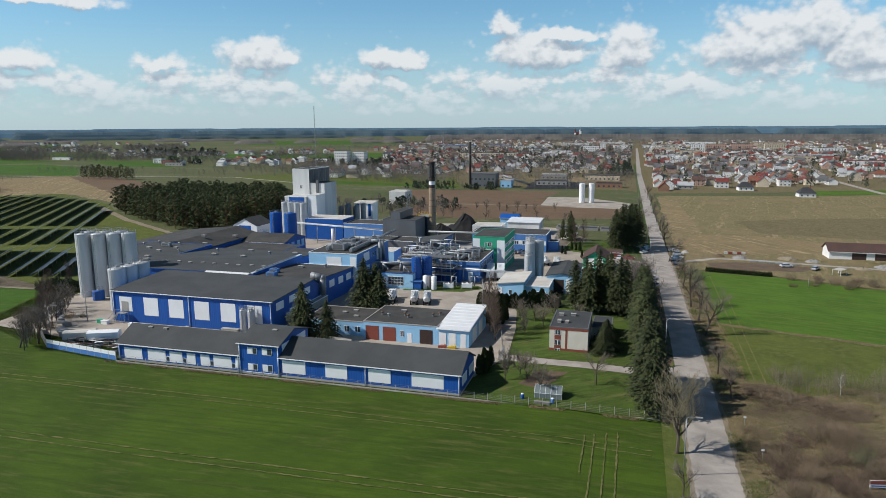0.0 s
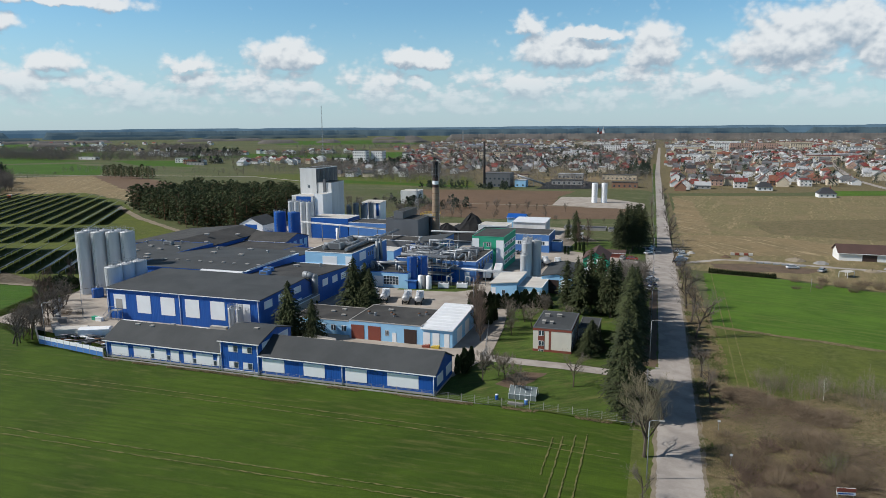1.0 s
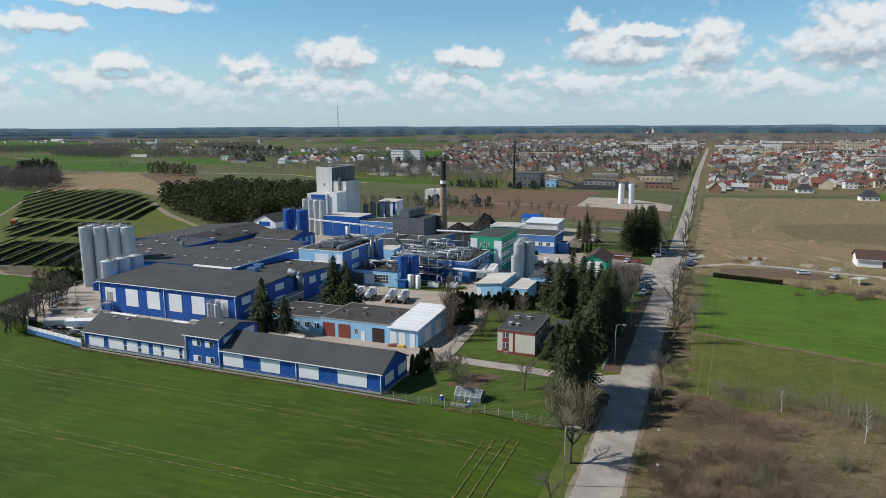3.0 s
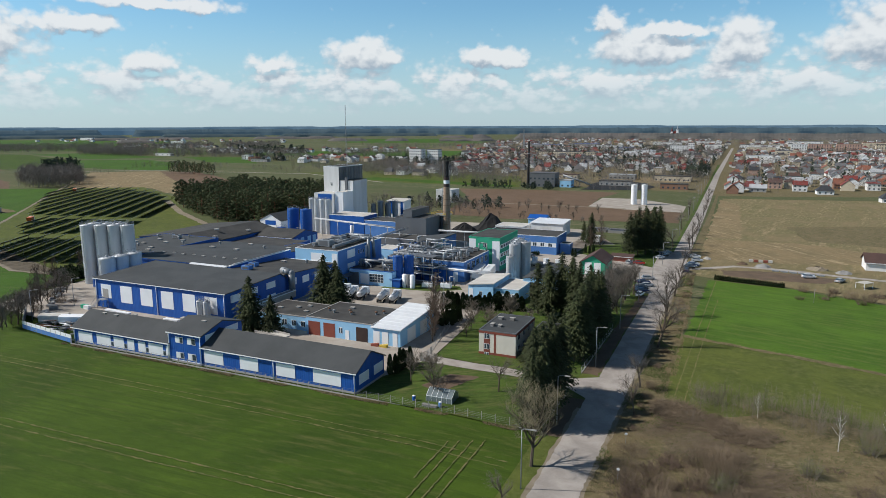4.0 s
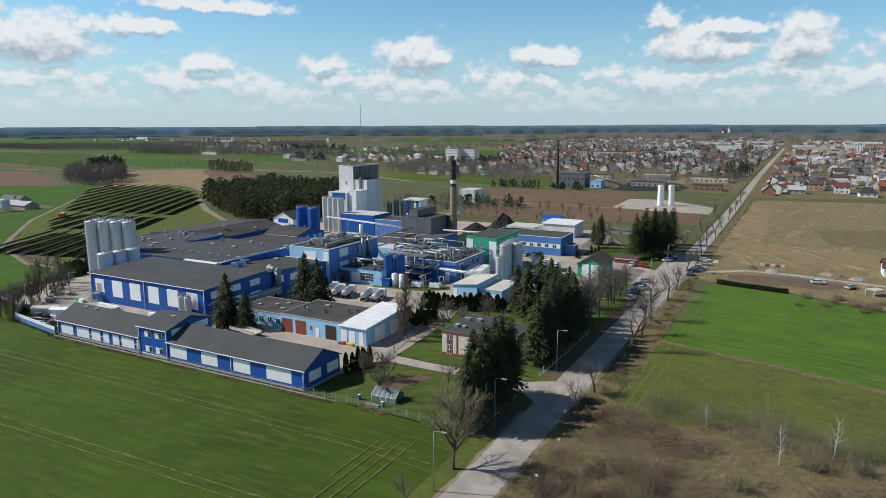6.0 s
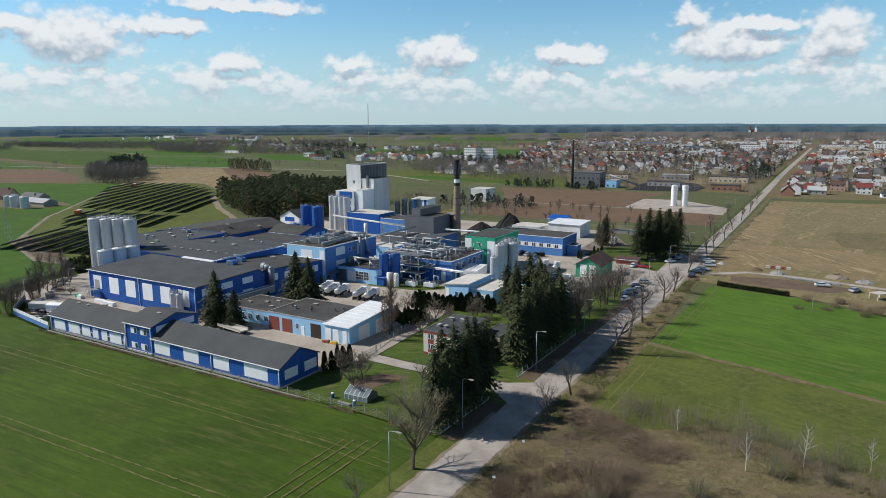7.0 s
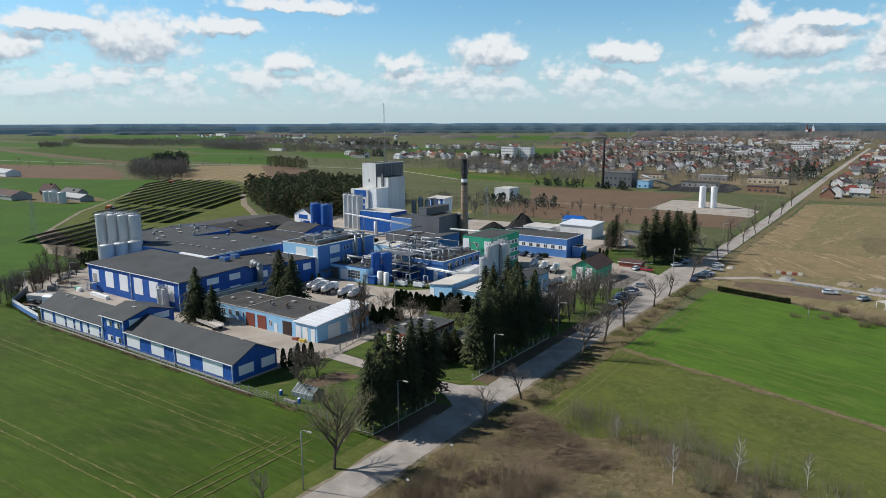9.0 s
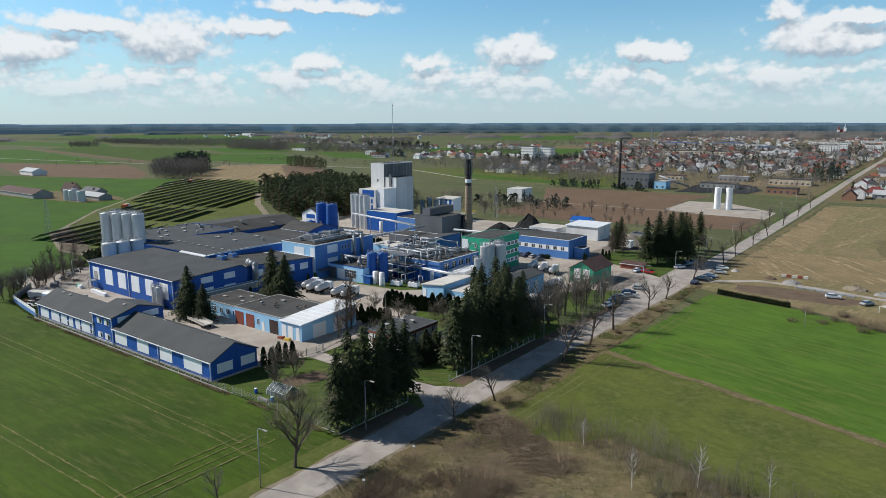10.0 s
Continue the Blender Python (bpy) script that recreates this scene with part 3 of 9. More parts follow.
def roof_vent(x, y, z, s=0.5, kind=0):
    """A small ventilator on a roof."""
    ob = thing("roof_vent", "small grey metal ventilator on a flat roof", "roof vent", (x, y, z), group="roof vents")
    if kind == 0:
        part("curb", boxes((-s, s, -s * 0.6, s * 0.6, 0, s * 0.5)), M_GALV, ob)
        part("cap", boxes((-s * 1.15, s * 1.15, -s * 0.75, s * 0.75, s * 0.5, s * 0.72)), M_KERB, ob)
    else:
        bm = bmesh.new()
        lathe(bm, [(s * 0.4, 0), (s * 0.4, s * 1.1)], 12)
        part("stub", bm, M_GALV, ob)
        bm = bmesh.new()
        lathe(bm, [(0.001, s * 1.5), (s * 0.75, s * 1.25), (s * 0.75, s * 1.05), (0.001, s * 1.0)], 12)
        part("cowl", bm, M_GALV if kind == 1 else M_RUST, ob)
    return ob

# ---- the land ----
def build_ground():
    bm = bmesh.new()
    s = 4950
    bm.faces.new([bm.verts.new(p) for p in ((-s, -900, 0), (s, -900, 0), (s, s, 0), (-s, s, 0))])
    for y, _ in KNOTS_Y:
        bmesh.ops.bisect_plane(bm, geom=bm.verts[:] + bm.edges[:] + bm.faces[:], plane_co=(0, y, 0), plane_no=(0, 1, 0))
    for x in (20, 45):
        bmesh.ops.bisect_plane(bm, geom=bm.verts[:] + bm.edges[:] + bm.faces[:], plane_co=(x, 0, 0), plane_no=(1, 0, 0))
    for v in bm.verts:
        v.co.z = gz(v.co.x, v.co.y)
    solid("ground", bm, M_LAND, "patchy brown and green farmland reaching the skyline", "ground", kind="structure")


build_ground()
drape("town_ground", [(50, 470), (420, 600), (900, 1400), (900, 2300), (-700, 2500), (-600, 900), (-330, 700), (-160, 520), (26, 480), (30, 470)], M_SCRUB, "brown gardens and yards between the houses", "town ground", 0.045, jag=6.0)
drape("field", [(-950, -420), (34.5, -420), (34.5, -1.2), (0, -1.2), (-76, -1.2), (-97, 1.5), (-128, 14), (-141, 48), (-165, 46), (-210, 62), (-295, 124), (-482, 297), (-524, 273), (-640, 215), (-950, 90)],
      M_CROP, "wide green field of young winter crop with pale tramlines", "field", 0.03)
drape("field", [(-141, 47), (-165, 45), (-210, 61), (-295, 123), (-484, 295), (-524, 272), (-640, 214), (-820, 120), (-700, 20), (-300, 12), (-129, 13.5)], M_CROP3, "bright green field beside the solar panels", "field", 0.04, jag=1.0)
drape("solar_meadow", [(-141, 48), (-165, 46), (-210, 62), (-295, 124), (-482, 297), (-430, 340), (-330, 280), (-250, 205), (-165, 150), (-128, 60)],
      M_MEADOW, "rough green-brown grass under the rows of solar panels", "grass", 0.03, jag=1.5)
drape("stubble_field", [(-478, 300), (-430, 340), (-330, 285), (-360, 330), (-600, 516), (-658, 466)], M_STUBBLE, "dry tan stubble field with pale tracks", "field", 0.05, jag=2.0)
drape("ploughed_strip", [(-330, 285), (-300, 262), (-420, 440), (-540, 520), (-598, 514), (-362, 330)], M_PLOUGH, "brown ploughed strip of land", "field", 0.06, jag=2.0)
drape("field", [(-596, 524), (-770, 520), (-985, 640), (-860, 728), (-722, 664)], M_CROP3, "bright green crop field far behind the solar panels", "field", 0.05, jag=3.0)
drape("field", [(-690, 700), (-860, 815), (-735, 850), (-600, 700)], M_CROP3, "bright green crop field far behind the solar panels", "field", 0.05, jag=3.0)
drape("ploughed_strip", [(-520, 276), (-640, 218), (-960, 300), (-764, 393), (-600, 330)], M_PLOUGH, "brown ploughed strip of land", "field", 0.06, jag=2.0)
drape("field", [(-764, 398), (-1500, 560), (-1500, 300), (-970, 300)], M_CROP3, "green crop field far behind the farm", "field", 0.05, jag=3.0)
drape("field", [(-300, 480), (-120, 470), (-160, 600), (-330, 640), (-420, 560)], M_MEADOW, "rough olive grass behind the tower", "field", 0.05, jag=2.5)
drape("field", [(-1000, 1050), (-500, 1250), (-300, 1100), (-420, 1000), (-800, 930)], M_CROP3, "green field on the far edge of town", "field", 0.05, jag=4.0)
drape("field", [(-2900, 1650), (-2000, 1850), (-1300, 1300), (-1700, 1100), (-2900, 1200)], M_CROP3, "distant green field", "field", 0.05, jag=6.0)
drape("field", [(-1500, 2200), (-900, 2500), (-700, 1900), (-1100, 1750)], M_CROP3, "distant green field", "field", 0.05, jag=6.0)
drape("field", [(-2300, 620), (-1560, 680), (-1500, 760), (-1750, 850), (-2400, 800)], M_CROP3, "distant green field", "field", 0.05, jag=5.0)
drape("field", [(-1480, 590), (-800, 460), (-900, 640), (-1250, 790), (-1560, 740)], M_CROP, "distant green field", "field", 0.05, jag=4.0)
drape("ploughed_strip", [(-1500, 560), (-790, 440), (-800, 456), (-1500, 584)], M_PLOUGH, "brown strip between green fields", "field", 0.06, jag=2.0)
drape("field", [(-1250, 800), (-960, 700), (-880, 800), (-1180, 890)], M_CROP3, "distant green field", "field", 0.055, jag=4.0)
drape("field", [(-2600, 1000), (-1700, 900), (-1300, 950), (-1450, 1120), (-2500, 1180)], M_CROP, "distant green field", "field", 0.05, jag=6.0)
drape("field", [(-1250, 980), (-900, 900), (-1000, 1060), (-1350, 1150)], M_CROP, "distant green field", "field", 0.05, jag=4.0)
drape("ploughed_field", [(-165, 440), (-100, 452), (-30, 455), (-37, 406), (-33, 347), (-115, 344)], M_PLOUGH, "brown ploughed field behind the works", "field", 0.05, jag=1.0)
drape("ploughed_field", [(-118, 341), (-33, 343), (26, 342), (30, 285), (-60, 262), (-110, 270)], M_PLOUGH, "brown ploughed field behind the works", "field", 0.05, jag=1.0)
drape("field", [(-310, 500), (-130, 470), (-126, 486), (-300, 530)], M_CROP3, "narrow green strip behind the tower", "field", 0.055, jag=1.5)
drape("concrete_slab", [(-33, 349), (-35, 408), (-9, 410), (27, 376), (28, 339), (-8, 340)], M_YARD, "pale concrete hardstanding", "hardstanding", 0.06)
drape("farm_track", [(-118, 341), (-118, 344), (-33, 346.5), (-8, 346), (-8, 343), (-33, 343)], M_TRACK, "pale farm track", "track", 0.07)
drape("fallow_field", [(47, 172), (52, 172), (140, 176), (420, 190), (420, 560), (150, 470), (47, 447)], M_TAN, "tan and olive fallow field", "field", 0.04, jag=1.0)
drape("fallow_patch", [(48, 182), (80, 184), (112, 196), (118, 222), (84, 240), (47, 236)], M_STUBBLE, "pale dry strip of the fallow field", "field", 0.045, jag=1.4)
drape("fallow_patch", [(46.5, 240), (62, 244), (60, 400), (45.5, 440)], M_STUBBLE, "pale dry strip of the fallow field", "field", 0.045, jag=1.2)
drape("fallow_patch", [(90, 250), (160, 236), (400, 240), (400, 360), (150, 330), (84, 300)], M_SCRUB, "olive brown patch of the fallow field", "field", 0.045, jag=2.0)
drape("street", [(219, 500), (225, 500), (225, 664), (249, 836), (342, 1436), (336, 1436), (243, 836), (219, 664)], M_ASPHALT, "pale town street between the houses", "street", 0.08)
drape("field", [(150, 472), (420, 562), (420, 600), (170, 520)], M_CROP2, "narrow green field near the houses", "field", 0.05, jag=1.5)
drape("field", [(51, 66), (53, 140.5), (76, 137), (101, 124), (190, 104), (420, 60), (420, -52), (93, 53)], M_CROP2, "bright green crop field beside the road", "field", 0.05, jag=0.5)
drape("meadow", [(49.5, 8), (50.5, 66), (93, 53), (420, -52), (420, -160), (92, 20), (70, 26)], M_MEADOW, "olive green meadow beside the road", "field", 0.045, jag=0.5)
drape("scrubland", [(47, -420), (46.5, 10), (55, 22), (70, 26), (92, 21), (420, -160), (420, -420)], M_SCRUB, "brown scrub ground with dry grass", "scrub", 0.04, jag=0.5)
drape("building_plot", [(47, 146), (47, 172), (140, 176), (300, 184), (300, 96), (190, 106), (102, 126), (77, 139)], M_TAN, "bare sandy building plot", "plot", 0.05, jag=0.6)
drape("site_track", [(45, 155), (45, 159), (60, 171.5), (78, 171.5), (95, 167), (130, 161), (130, 158), (95, 164), (77, 168.5), (61, 168.5)], M_ASPHALT, "dark gravel track into the building plot", "track", 0.07, jag=0.3)
drape("earth_patch", [(56, 160), (68, 164), (82, 163), (95, 158), (88, 150), (70, 148), (57, 152)], M_SOIL, "churned brown earth", "earth", 0.065, jag=0.8)
drape("grass_verge", [(34.5, -420), (38, -420), (38.2, 130), (34.5, 128)], M_MEADOW, "grass verge beside the road", "verge", 0.05)
drape("grass_verge", [(44.6, -420), (47.5, -420), (51, 60), (47.3, 170), (44, 450), (36, 1000), (34, 1000), (42, 450), (43.6, 170)], M_SCRUB, "dry grass verge beside the road", "verge", 0.05, jag=0.25)
drape("grass_verge", [(36, 165), (37.2, 165), (34.5, 450), (29, 900), (26, 900), (31.5, 450)], M_LAWN, "green grass verge beside the road", "verge", 0.05, jag=0.2)
drape("verge_litter", [(34.7, -0.5), (37.9, -0.5), (38.1, 16), (34.9, 16)], M_SOIL, "bare brown earth and needle litter under the spruces", "verge", 0.05, jag=0.3, seed=4)
drape("verge_litter", [(34.8, 29), (37.9, 29), (37.6, 104), (35.6, 104)], M_SOIL, "bare brown earth and needle litter under the spruces", "verge", 0.05, jag=0.3, seed=5)
drape("gravel_shoulder", [(44.2, -420), (45.4, -420), (45.2, 20), (45.0, 60), (44.7, 150), (43.4, 150), (44.2, 30)], M_TRACK, "sandy shoulder along the road edge", "shoulder", 0.045, jag=0.3)
drape("gravel_shoulder", [(37.2, -420), (38.5, -420), (38.5, 12), (37.6, 12)], M_TRACK, "sandy shoulder along the road edge", "shoulder", 0.045, jag=0.25)
drape("road", [(38.2, -420), (44.6, -420), (44.4, 30), (43.6, 150), (41, 350), (36, 700), (33, 1600), (28, 1600), (30.5, 700), (35, 350), (37.2, 150), (38.2, 30)], M_ASPHALT,
      "long straight road of worn pale asphalt", "road", 0.08, jag=0.12)
for ya, yb in ((-12.2, -11.9), (-14.1, -13.6), (-32.6, -30.4), (-34.5, -32.2), (-52.0, -49.8), (-53.9, -51.6)):
    drape("tramline", [(-330, ya - 6), (-120, ya - 1.5), (-40, ya), (33, yb), (33, yb + 0.2), (-40, ya + 0.2), (-120, ya - 1.25), (-330, ya - 5.75)], M_TRAM, "pale wheel track in the crop", "wheel track", 0.05, jag=0.13, seed=int(-ya))
for hx, ha, hb in ((25.9, -8, -60), (24.1, -9, -36), (22.6, -10, -22), (27.6, -7, -30)):
    drape("tramline", [(hx, ha), (hx + 0.2, ha), (hx + 0.3, hb), (hx + 0.1, hb)], M_TRAM, "pale wheel track on the headland", "wheel track", 0.05, jag=0.1, seed=int(hx))
drape("tramline", [(52.4, 20), (52.65, 20), (53.65, 64), (55.4, 142), (55.15, 142), (53.4, 64)], M_TRAM, "pale wheel track along the field edge", "wheel track", 0.05, jag=0.1)
drape("tramline", [(54.3, 20), (54.55, 20), (55.6, 64), (57.0, 110), (56.8, 110), (55.35, 64)], M_TRAM, "pale wheel track along the field edge", "wheel track", 0.05, jag=0.1)
drape("field_margin", [(51, 64.6), (93, 52.0), (420, -53.5), (420, -51.2), (93, 54.2), (51, 66.6)], M_SCRUB, "rough dry strip between the fields", "verge", 0.06, jag=0.5)
drape("parking_bay", [(30.5, 108), (38, 108), (37.2, 190), (31, 190), (26, 160), (20, 157), (20, 151), (30, 150)], M_ASPHALT, "asphalt parking strip beside the road", "parking", 0.07)
drape("side_drive", [(38.4, 16.5), (38.4, 28.5), (34, 25.2), (28, 24.2), (14, 24.0), (2.6, 24.6), (2.6, 20.8), (14, 20.4), (28, 20.6), (34, 20.0)], M_ASPHALT, "narrow asphalt drive to the works gate", "drive", 0.075)
drape("works_yard", [(-124, 13), (-97, 9), (-75, 9.6), (3, 9.6), (4.2, 24), (2.5, 44), (0, 60), (-4, 73), (12, 84), (22, 88), (24, 118), (34, 128), (34, 150), (8, 168), (-5, 180), (-8, 236), (-60, 240), (-160, 225), (-170, 170), (-140, 110), (-130, 52)],
      M_YARD, "pale brown concrete works yard", "yard", 0.05)
drape("lawn", [(0.3, -1.0), (34.6, -1.0), (34.6, 19.8), (28, 20.4), (14, 20.2), (3.4, 20.6), (2.6, 9.6), (0.3, 9.6)], M_LAWN, "patchy garden lawn", "lawn", 0.06)
drape("lawn", [(4.4, 24.8), (14, 24.2), (28, 24.4), (34.6, 25.6), (34.6, 128), (24.2, 118), (22.2, 88), (12, 83.6), (-3.5, 72.6), (0.3, 60), (2.7, 44)], M_LAWN, "green lawn under the spruce trees", "lawn", 0.06)
drape("lawn", [(-38, 76.5), (-20, 79), (-14.5, 85), (-17, 89), (-30, 87), (-38, 80)], M_LAWN, "green lawn beside the cooling units", "lawn", 0.07)
drape("lawn", [(1, 168), (8, 164), (33, 152), (32, 185), (20, 200), (2, 190)], M_LAWN, "green lawn beside the works offices", "lawn", 0.07)
drape("garden_bed", [(9, 8.5), (13.5, 7.0), (17.5, 17), (11.5, 16.0)], M_SOIL, "dug brown vegetable bed", "garden bed", 0.08, jag=0.35)
drape("farm_yard", [(-450, 122), (-346, 136), (-344, 166), (-380, 176), (-430, 176), (-462, 146)], M_SCRUB, "trodden brown farmyard", "yard", 0.06, jag=2.0)
drape("town_yard", [(-66, 470), (-14, 484), (-10, 520), (-40, 600), (-70, 590)], M_COAL, "black cinder yard near the heating plant", "yard", 0.06, jag=3.0)
drape("town_yard", [(-84, 590), (-60, 640), (10, 620), (16, 560), (-24, 560)], M_STUBBLE, "sandy yard with low workshops", "yard", 0.065, jag=3.0)
drape("coal_yard", [(-66, 172), (-30, 176), (-28, 230), (-66, 236)], M_COAL, "black coal yard", "coal yard", 0.07, jag=0.8)
drape("path", [(-141.5, 48.5), (-165.5, 46.5), (-210, 62.5), (-295, 124.8), (-640, 447), (-641.5, 446), (-296, 123.2), (-211, 60.8), (-165, 44.8), (-141, 46.8)], M_TRACK, "earth track along the solar field", "track", 0.07, jag=0.3)
drape("path", [(-165, 152), (-250, 208), (-318, 262), (-322, 259), (-252, 204.5), (-166, 149)], M_TRACK, "sandy track along the pine wood", "track", 0.07, jag=0.4)
drape("country_road", [(-1500, 280), (-770, 420), (-610, 520), (-400, 545), (-260, 470), (-258, 473), (-400, 549), (-611, 524), (-771, 424), (-1500, 284)], M_ASPHALT, "narrow country road", "road", 0.08)

# ---- the works: sheds and halls ----
def plinth(ob, faces, h=0.45):
    x0, x1, y0, y1, zz = ob["dims"]
    for f in faces:
        a, b = (x0, x1) if f in "sn" else (y0, y1)
        panel(ob, f, a - 0.02, b + 0.02, zz, zz + h, M_KERB, "plinth", proud=0.05)


shed = hall("long_shed", "long low royal-blue metal shed with white wall panels and grey roof", -74, -45.1, 0, 10.2, -0.35, 3.45, 6.1, M_BLUE, M_ROOF)
for a, b, z0, z1 in ((-72.4, -68.0, 0.35, 2.65), (-66.6, -62.3, 0.35, 2.7), (-61.3, -58.3, 0.4, 2.7), (-57.2, -55.2, 0.4, 2.7), (-54.0, -51.9, 0.4, 2.7), (-51.0, -46.9, 0.4, 2.75), (-46.0, -45.2, 0.6, 2.7)):
    panel(shed, "s", a, b, z0, z1)
for a in (-62.2, -58.2, -51.8, -46.9):
    window(shed, "s", a, a + 0.85, 0.5, 1.6, 1)
plinth(shed, "sw", 0.5)
for a in (-73.6, -45.4):
    downpipe(shed, "s", a, -0.3, 3.4)
shed = hall("office_block", "two-storey royal-blue metal office block with grey roof", -45, -36.2, -0.1, 12.0, -0.35, 6.0, 7.7, M_BLUE, M_ROOF)
for a, b, z0, z1 in ((-43.1, -41.0, 3.9, 5.2), (-39.9, -37.7, 3.9, 5.25), (-43.1, -41.0, 0.6, 1.9), (-39.9, -37.7, 0.55, 1.95)):
    panel(shed, "s", a, b, z0, z1, proud=0.05)
    window(shed, "s", a + 1.15, b - 0.05, z0 + 0.06, z1 - 0.06, 1)
panel(shed, "e", 1.1, 4.9, 4.5, 5.9)
panel(shed, "e", 7.0, 10.8, 4.6, 6.0)
plinth(shed, "s", 0.5)
row_of_trim(shed, "s", -45.05, -36.15, 0.15, 0.1)
for a in (-44.85, -36.4):
    downpipe(shed, "s", a, -0.3, 5.9)
shed = hall("long_shed", "long low royal-blue metal shed with white wall panels and grey roof", -36.1, 0, 0, 10.5, -0.35, 3.75, 6.25, M_BLUE, M_ROOF)
for a, b in ((-35.6, -30.7), (-26.5, -22.0), (-17.7, -13.3), (-9.2, -3.1)):
    panel(shed, "s", a, b, 0.65, 3.2)
panel(shed, "e", 1.2, 4.7, 1.1, 3.0)
panel(shed, "e", 6.6, 10.0, 1.1, 3.0)
plinth(shed, "se", 0.5)
for a in (-18.3, -0.2):
    downpipe(shed, "s", a, -0.3, 3.7)
for x, y in ((-29.8, 5.9), (-25.6, 5.9), (-7, 5.6), (-5.0, 6.2), (-69, 4.4), (-65.2, 4.3), (-61.5, 6.3), (-39.5, 4.6)):
    roof_vent(x, y, 7.4 if -45 < x < -36 else 5.8, 0.45)

main = hall("main_hall", "large royal-blue metal hall with tall white wall panels and grey roof", -96.8, -51.6, 24.2, 47.6, -0.8, 7.45, 8.2, M_BLUE, M_ROOF, ridge_at=0.9, eave_back=6.9)
for a, b, z0, z1 in ((-94.6, -90.9, 2.4, 6.1), (-87.4, -83.2, 1.7, 6.25), (-80.1, -75.9, 1.7, 6.3), (-72.8, -68.7, 1.75, 6.3), (-65.5, -61.4, 1.8, 6.35), (-58.2, -54.3, 2.0, 6.3)):
    panel(main, "s", a, b, z0, z1)
panel(main, "s", -94.0, -92.0, 2.4, 4.9, M_KERB, "door", "pale grey loading door", proud=0.11)
for a, b, z0, z1 in ((32.3, 36.1, 5.2, 6.9), (39.6, 43.3, 5.2, 6.9), (32.3, 36.1, 2.2, 3.8), (39.6, 43.3, 1.9, 3.5), (26, 29.5, 4.8, 6.7)):
    panel(main, "e", a, b, z0, z1)
for a in (-96.4, -74.3, -52.0):
    downpipe(main, "s", a, -0.7, 7.3)
row_of_trim(main, "e", 24.3, 47.6, 0.0, 0.14)
hall2 = hall("middle_hall", "royal-blue production hall with a low dark grey roof", -109.9, -72.0, 48.9, 88.0, -1.2, 7.7, 8.1, M_BLUE, M_ROOF, ridge_at=0.4, eave_back=6.4, trim=M_BLUE_PAINT)
hall5 = hall("east_hall", "royal-blue hall with a falling dark grey roof", -71.2, -52.4, 48.0, 73.2, -1.2, 7.3, 5.8, M_BLUE, M_ROOF2, "mono_x")
for a, z0 in ((50.5, 3.6), (56.5, 3.3), (62.5, 3.0), (68.0, 2.8)):
    panel(hall5, "e", a, a + 3.2, z0, z0 + 2.0)
panel(hall5, "n", -71.2, -52.4, 5.5, 6.1, M_WHITE, "fascia", "white roof edge trim", proud=0.3)
hall3 = hall("side_hall", "dark-roofed blue hall with many small roof vents", -136, -110.3, 53.5, 86, -1.4, 7.9, 7.9, M_BLUE, M_ROOF, "flat", trim=M_BLUE_PAINT)
hall4 = hall("rear_hall", "large blue hall with a wide low dark gable roof", -150, -115.3, 86.4, 124, -2.4, 5.9, 8.4, M_BLUE, M_ROOF2, "gable_y", ridge_at=0.727)
hall4e = hall("rear_hall", "blue rear hall with a dark gable roof and pale end panels", -115.0, -97.0, 111.4, 128.4, -2.4, 4.7, 6.9, M_BLUE, M_ROOF2, ridge_at=0.5)
hall6 = hall("flat_hall", "blue hall with a sunken dark flat roof between parapets", -114.9, -88.4, 88.6, 111.0, -1.9, 4.5, 4.5, M_BLUE, M_ROOF2, "flat", trim=M_BLUE_PAINT)
hall7 = hall("flat_hall", "low blue hall with a dark flat roof", -88.1, -67.5, 88.6, 102.0, -1.9, 5.0, 5.0, M_BLUE, M_ROOF2, "flat", trim=M_BLUE_PAINT)
for a in (113, 117, 121.5, 125):
    panel(hall4e, "e", a, a + 2.2, 0.5, 4.2, M_PALE, "wall_panel", "pale blue panel")
pr = hall("roof_parapet", "blue sheet-clad parapet with a white cap between two roofs", -71.9, -71.3, 48.2, 76.5, 5.4, 8.1, 8.1, M_BLUE, M_WMETAL, "flat", category="parapet")

proc = hall("process_building", "tall flat-roofed process building, pale blue front and mid blue side", -67.2, -51.2, 73.4, 100.5, -1.6, 9.6, 9.6, M_PALE, M_ROOF2, "flat", trim=M_WHITE)
panel(proc, "e", 73.5, 100.4, -1.5, 9.5, M_MID, "side_cladding", "mid blue side cladding", proud=0.03)
panel(proc, "s", -61.2, -56.3, 5.6, 8.6)
panel(proc, "s", -53.4, -51.4, 1.0, 8.8)
for a, b, z0, z1 in ((78.7, 83.3, 6.4, 9.0), (78.7, 83.3, 2.6, 4.8), (89.5, 91.5, 5.0, 9.0)):
    panel(proc, "e", a, b, z0, z1)
for a in (85.2, 86.6, 88.0):
    window(proc, "e", a, a + 0.7, 6.8, 8.2, 1)
    window(proc, "e", a, a + 0.7, 3.0, 4.3, 1)
panel(proc, "e", 74, 92, 1.6, 1.85, M_GREY, "canopy", "dark grey loading canopy", proud=2.6)

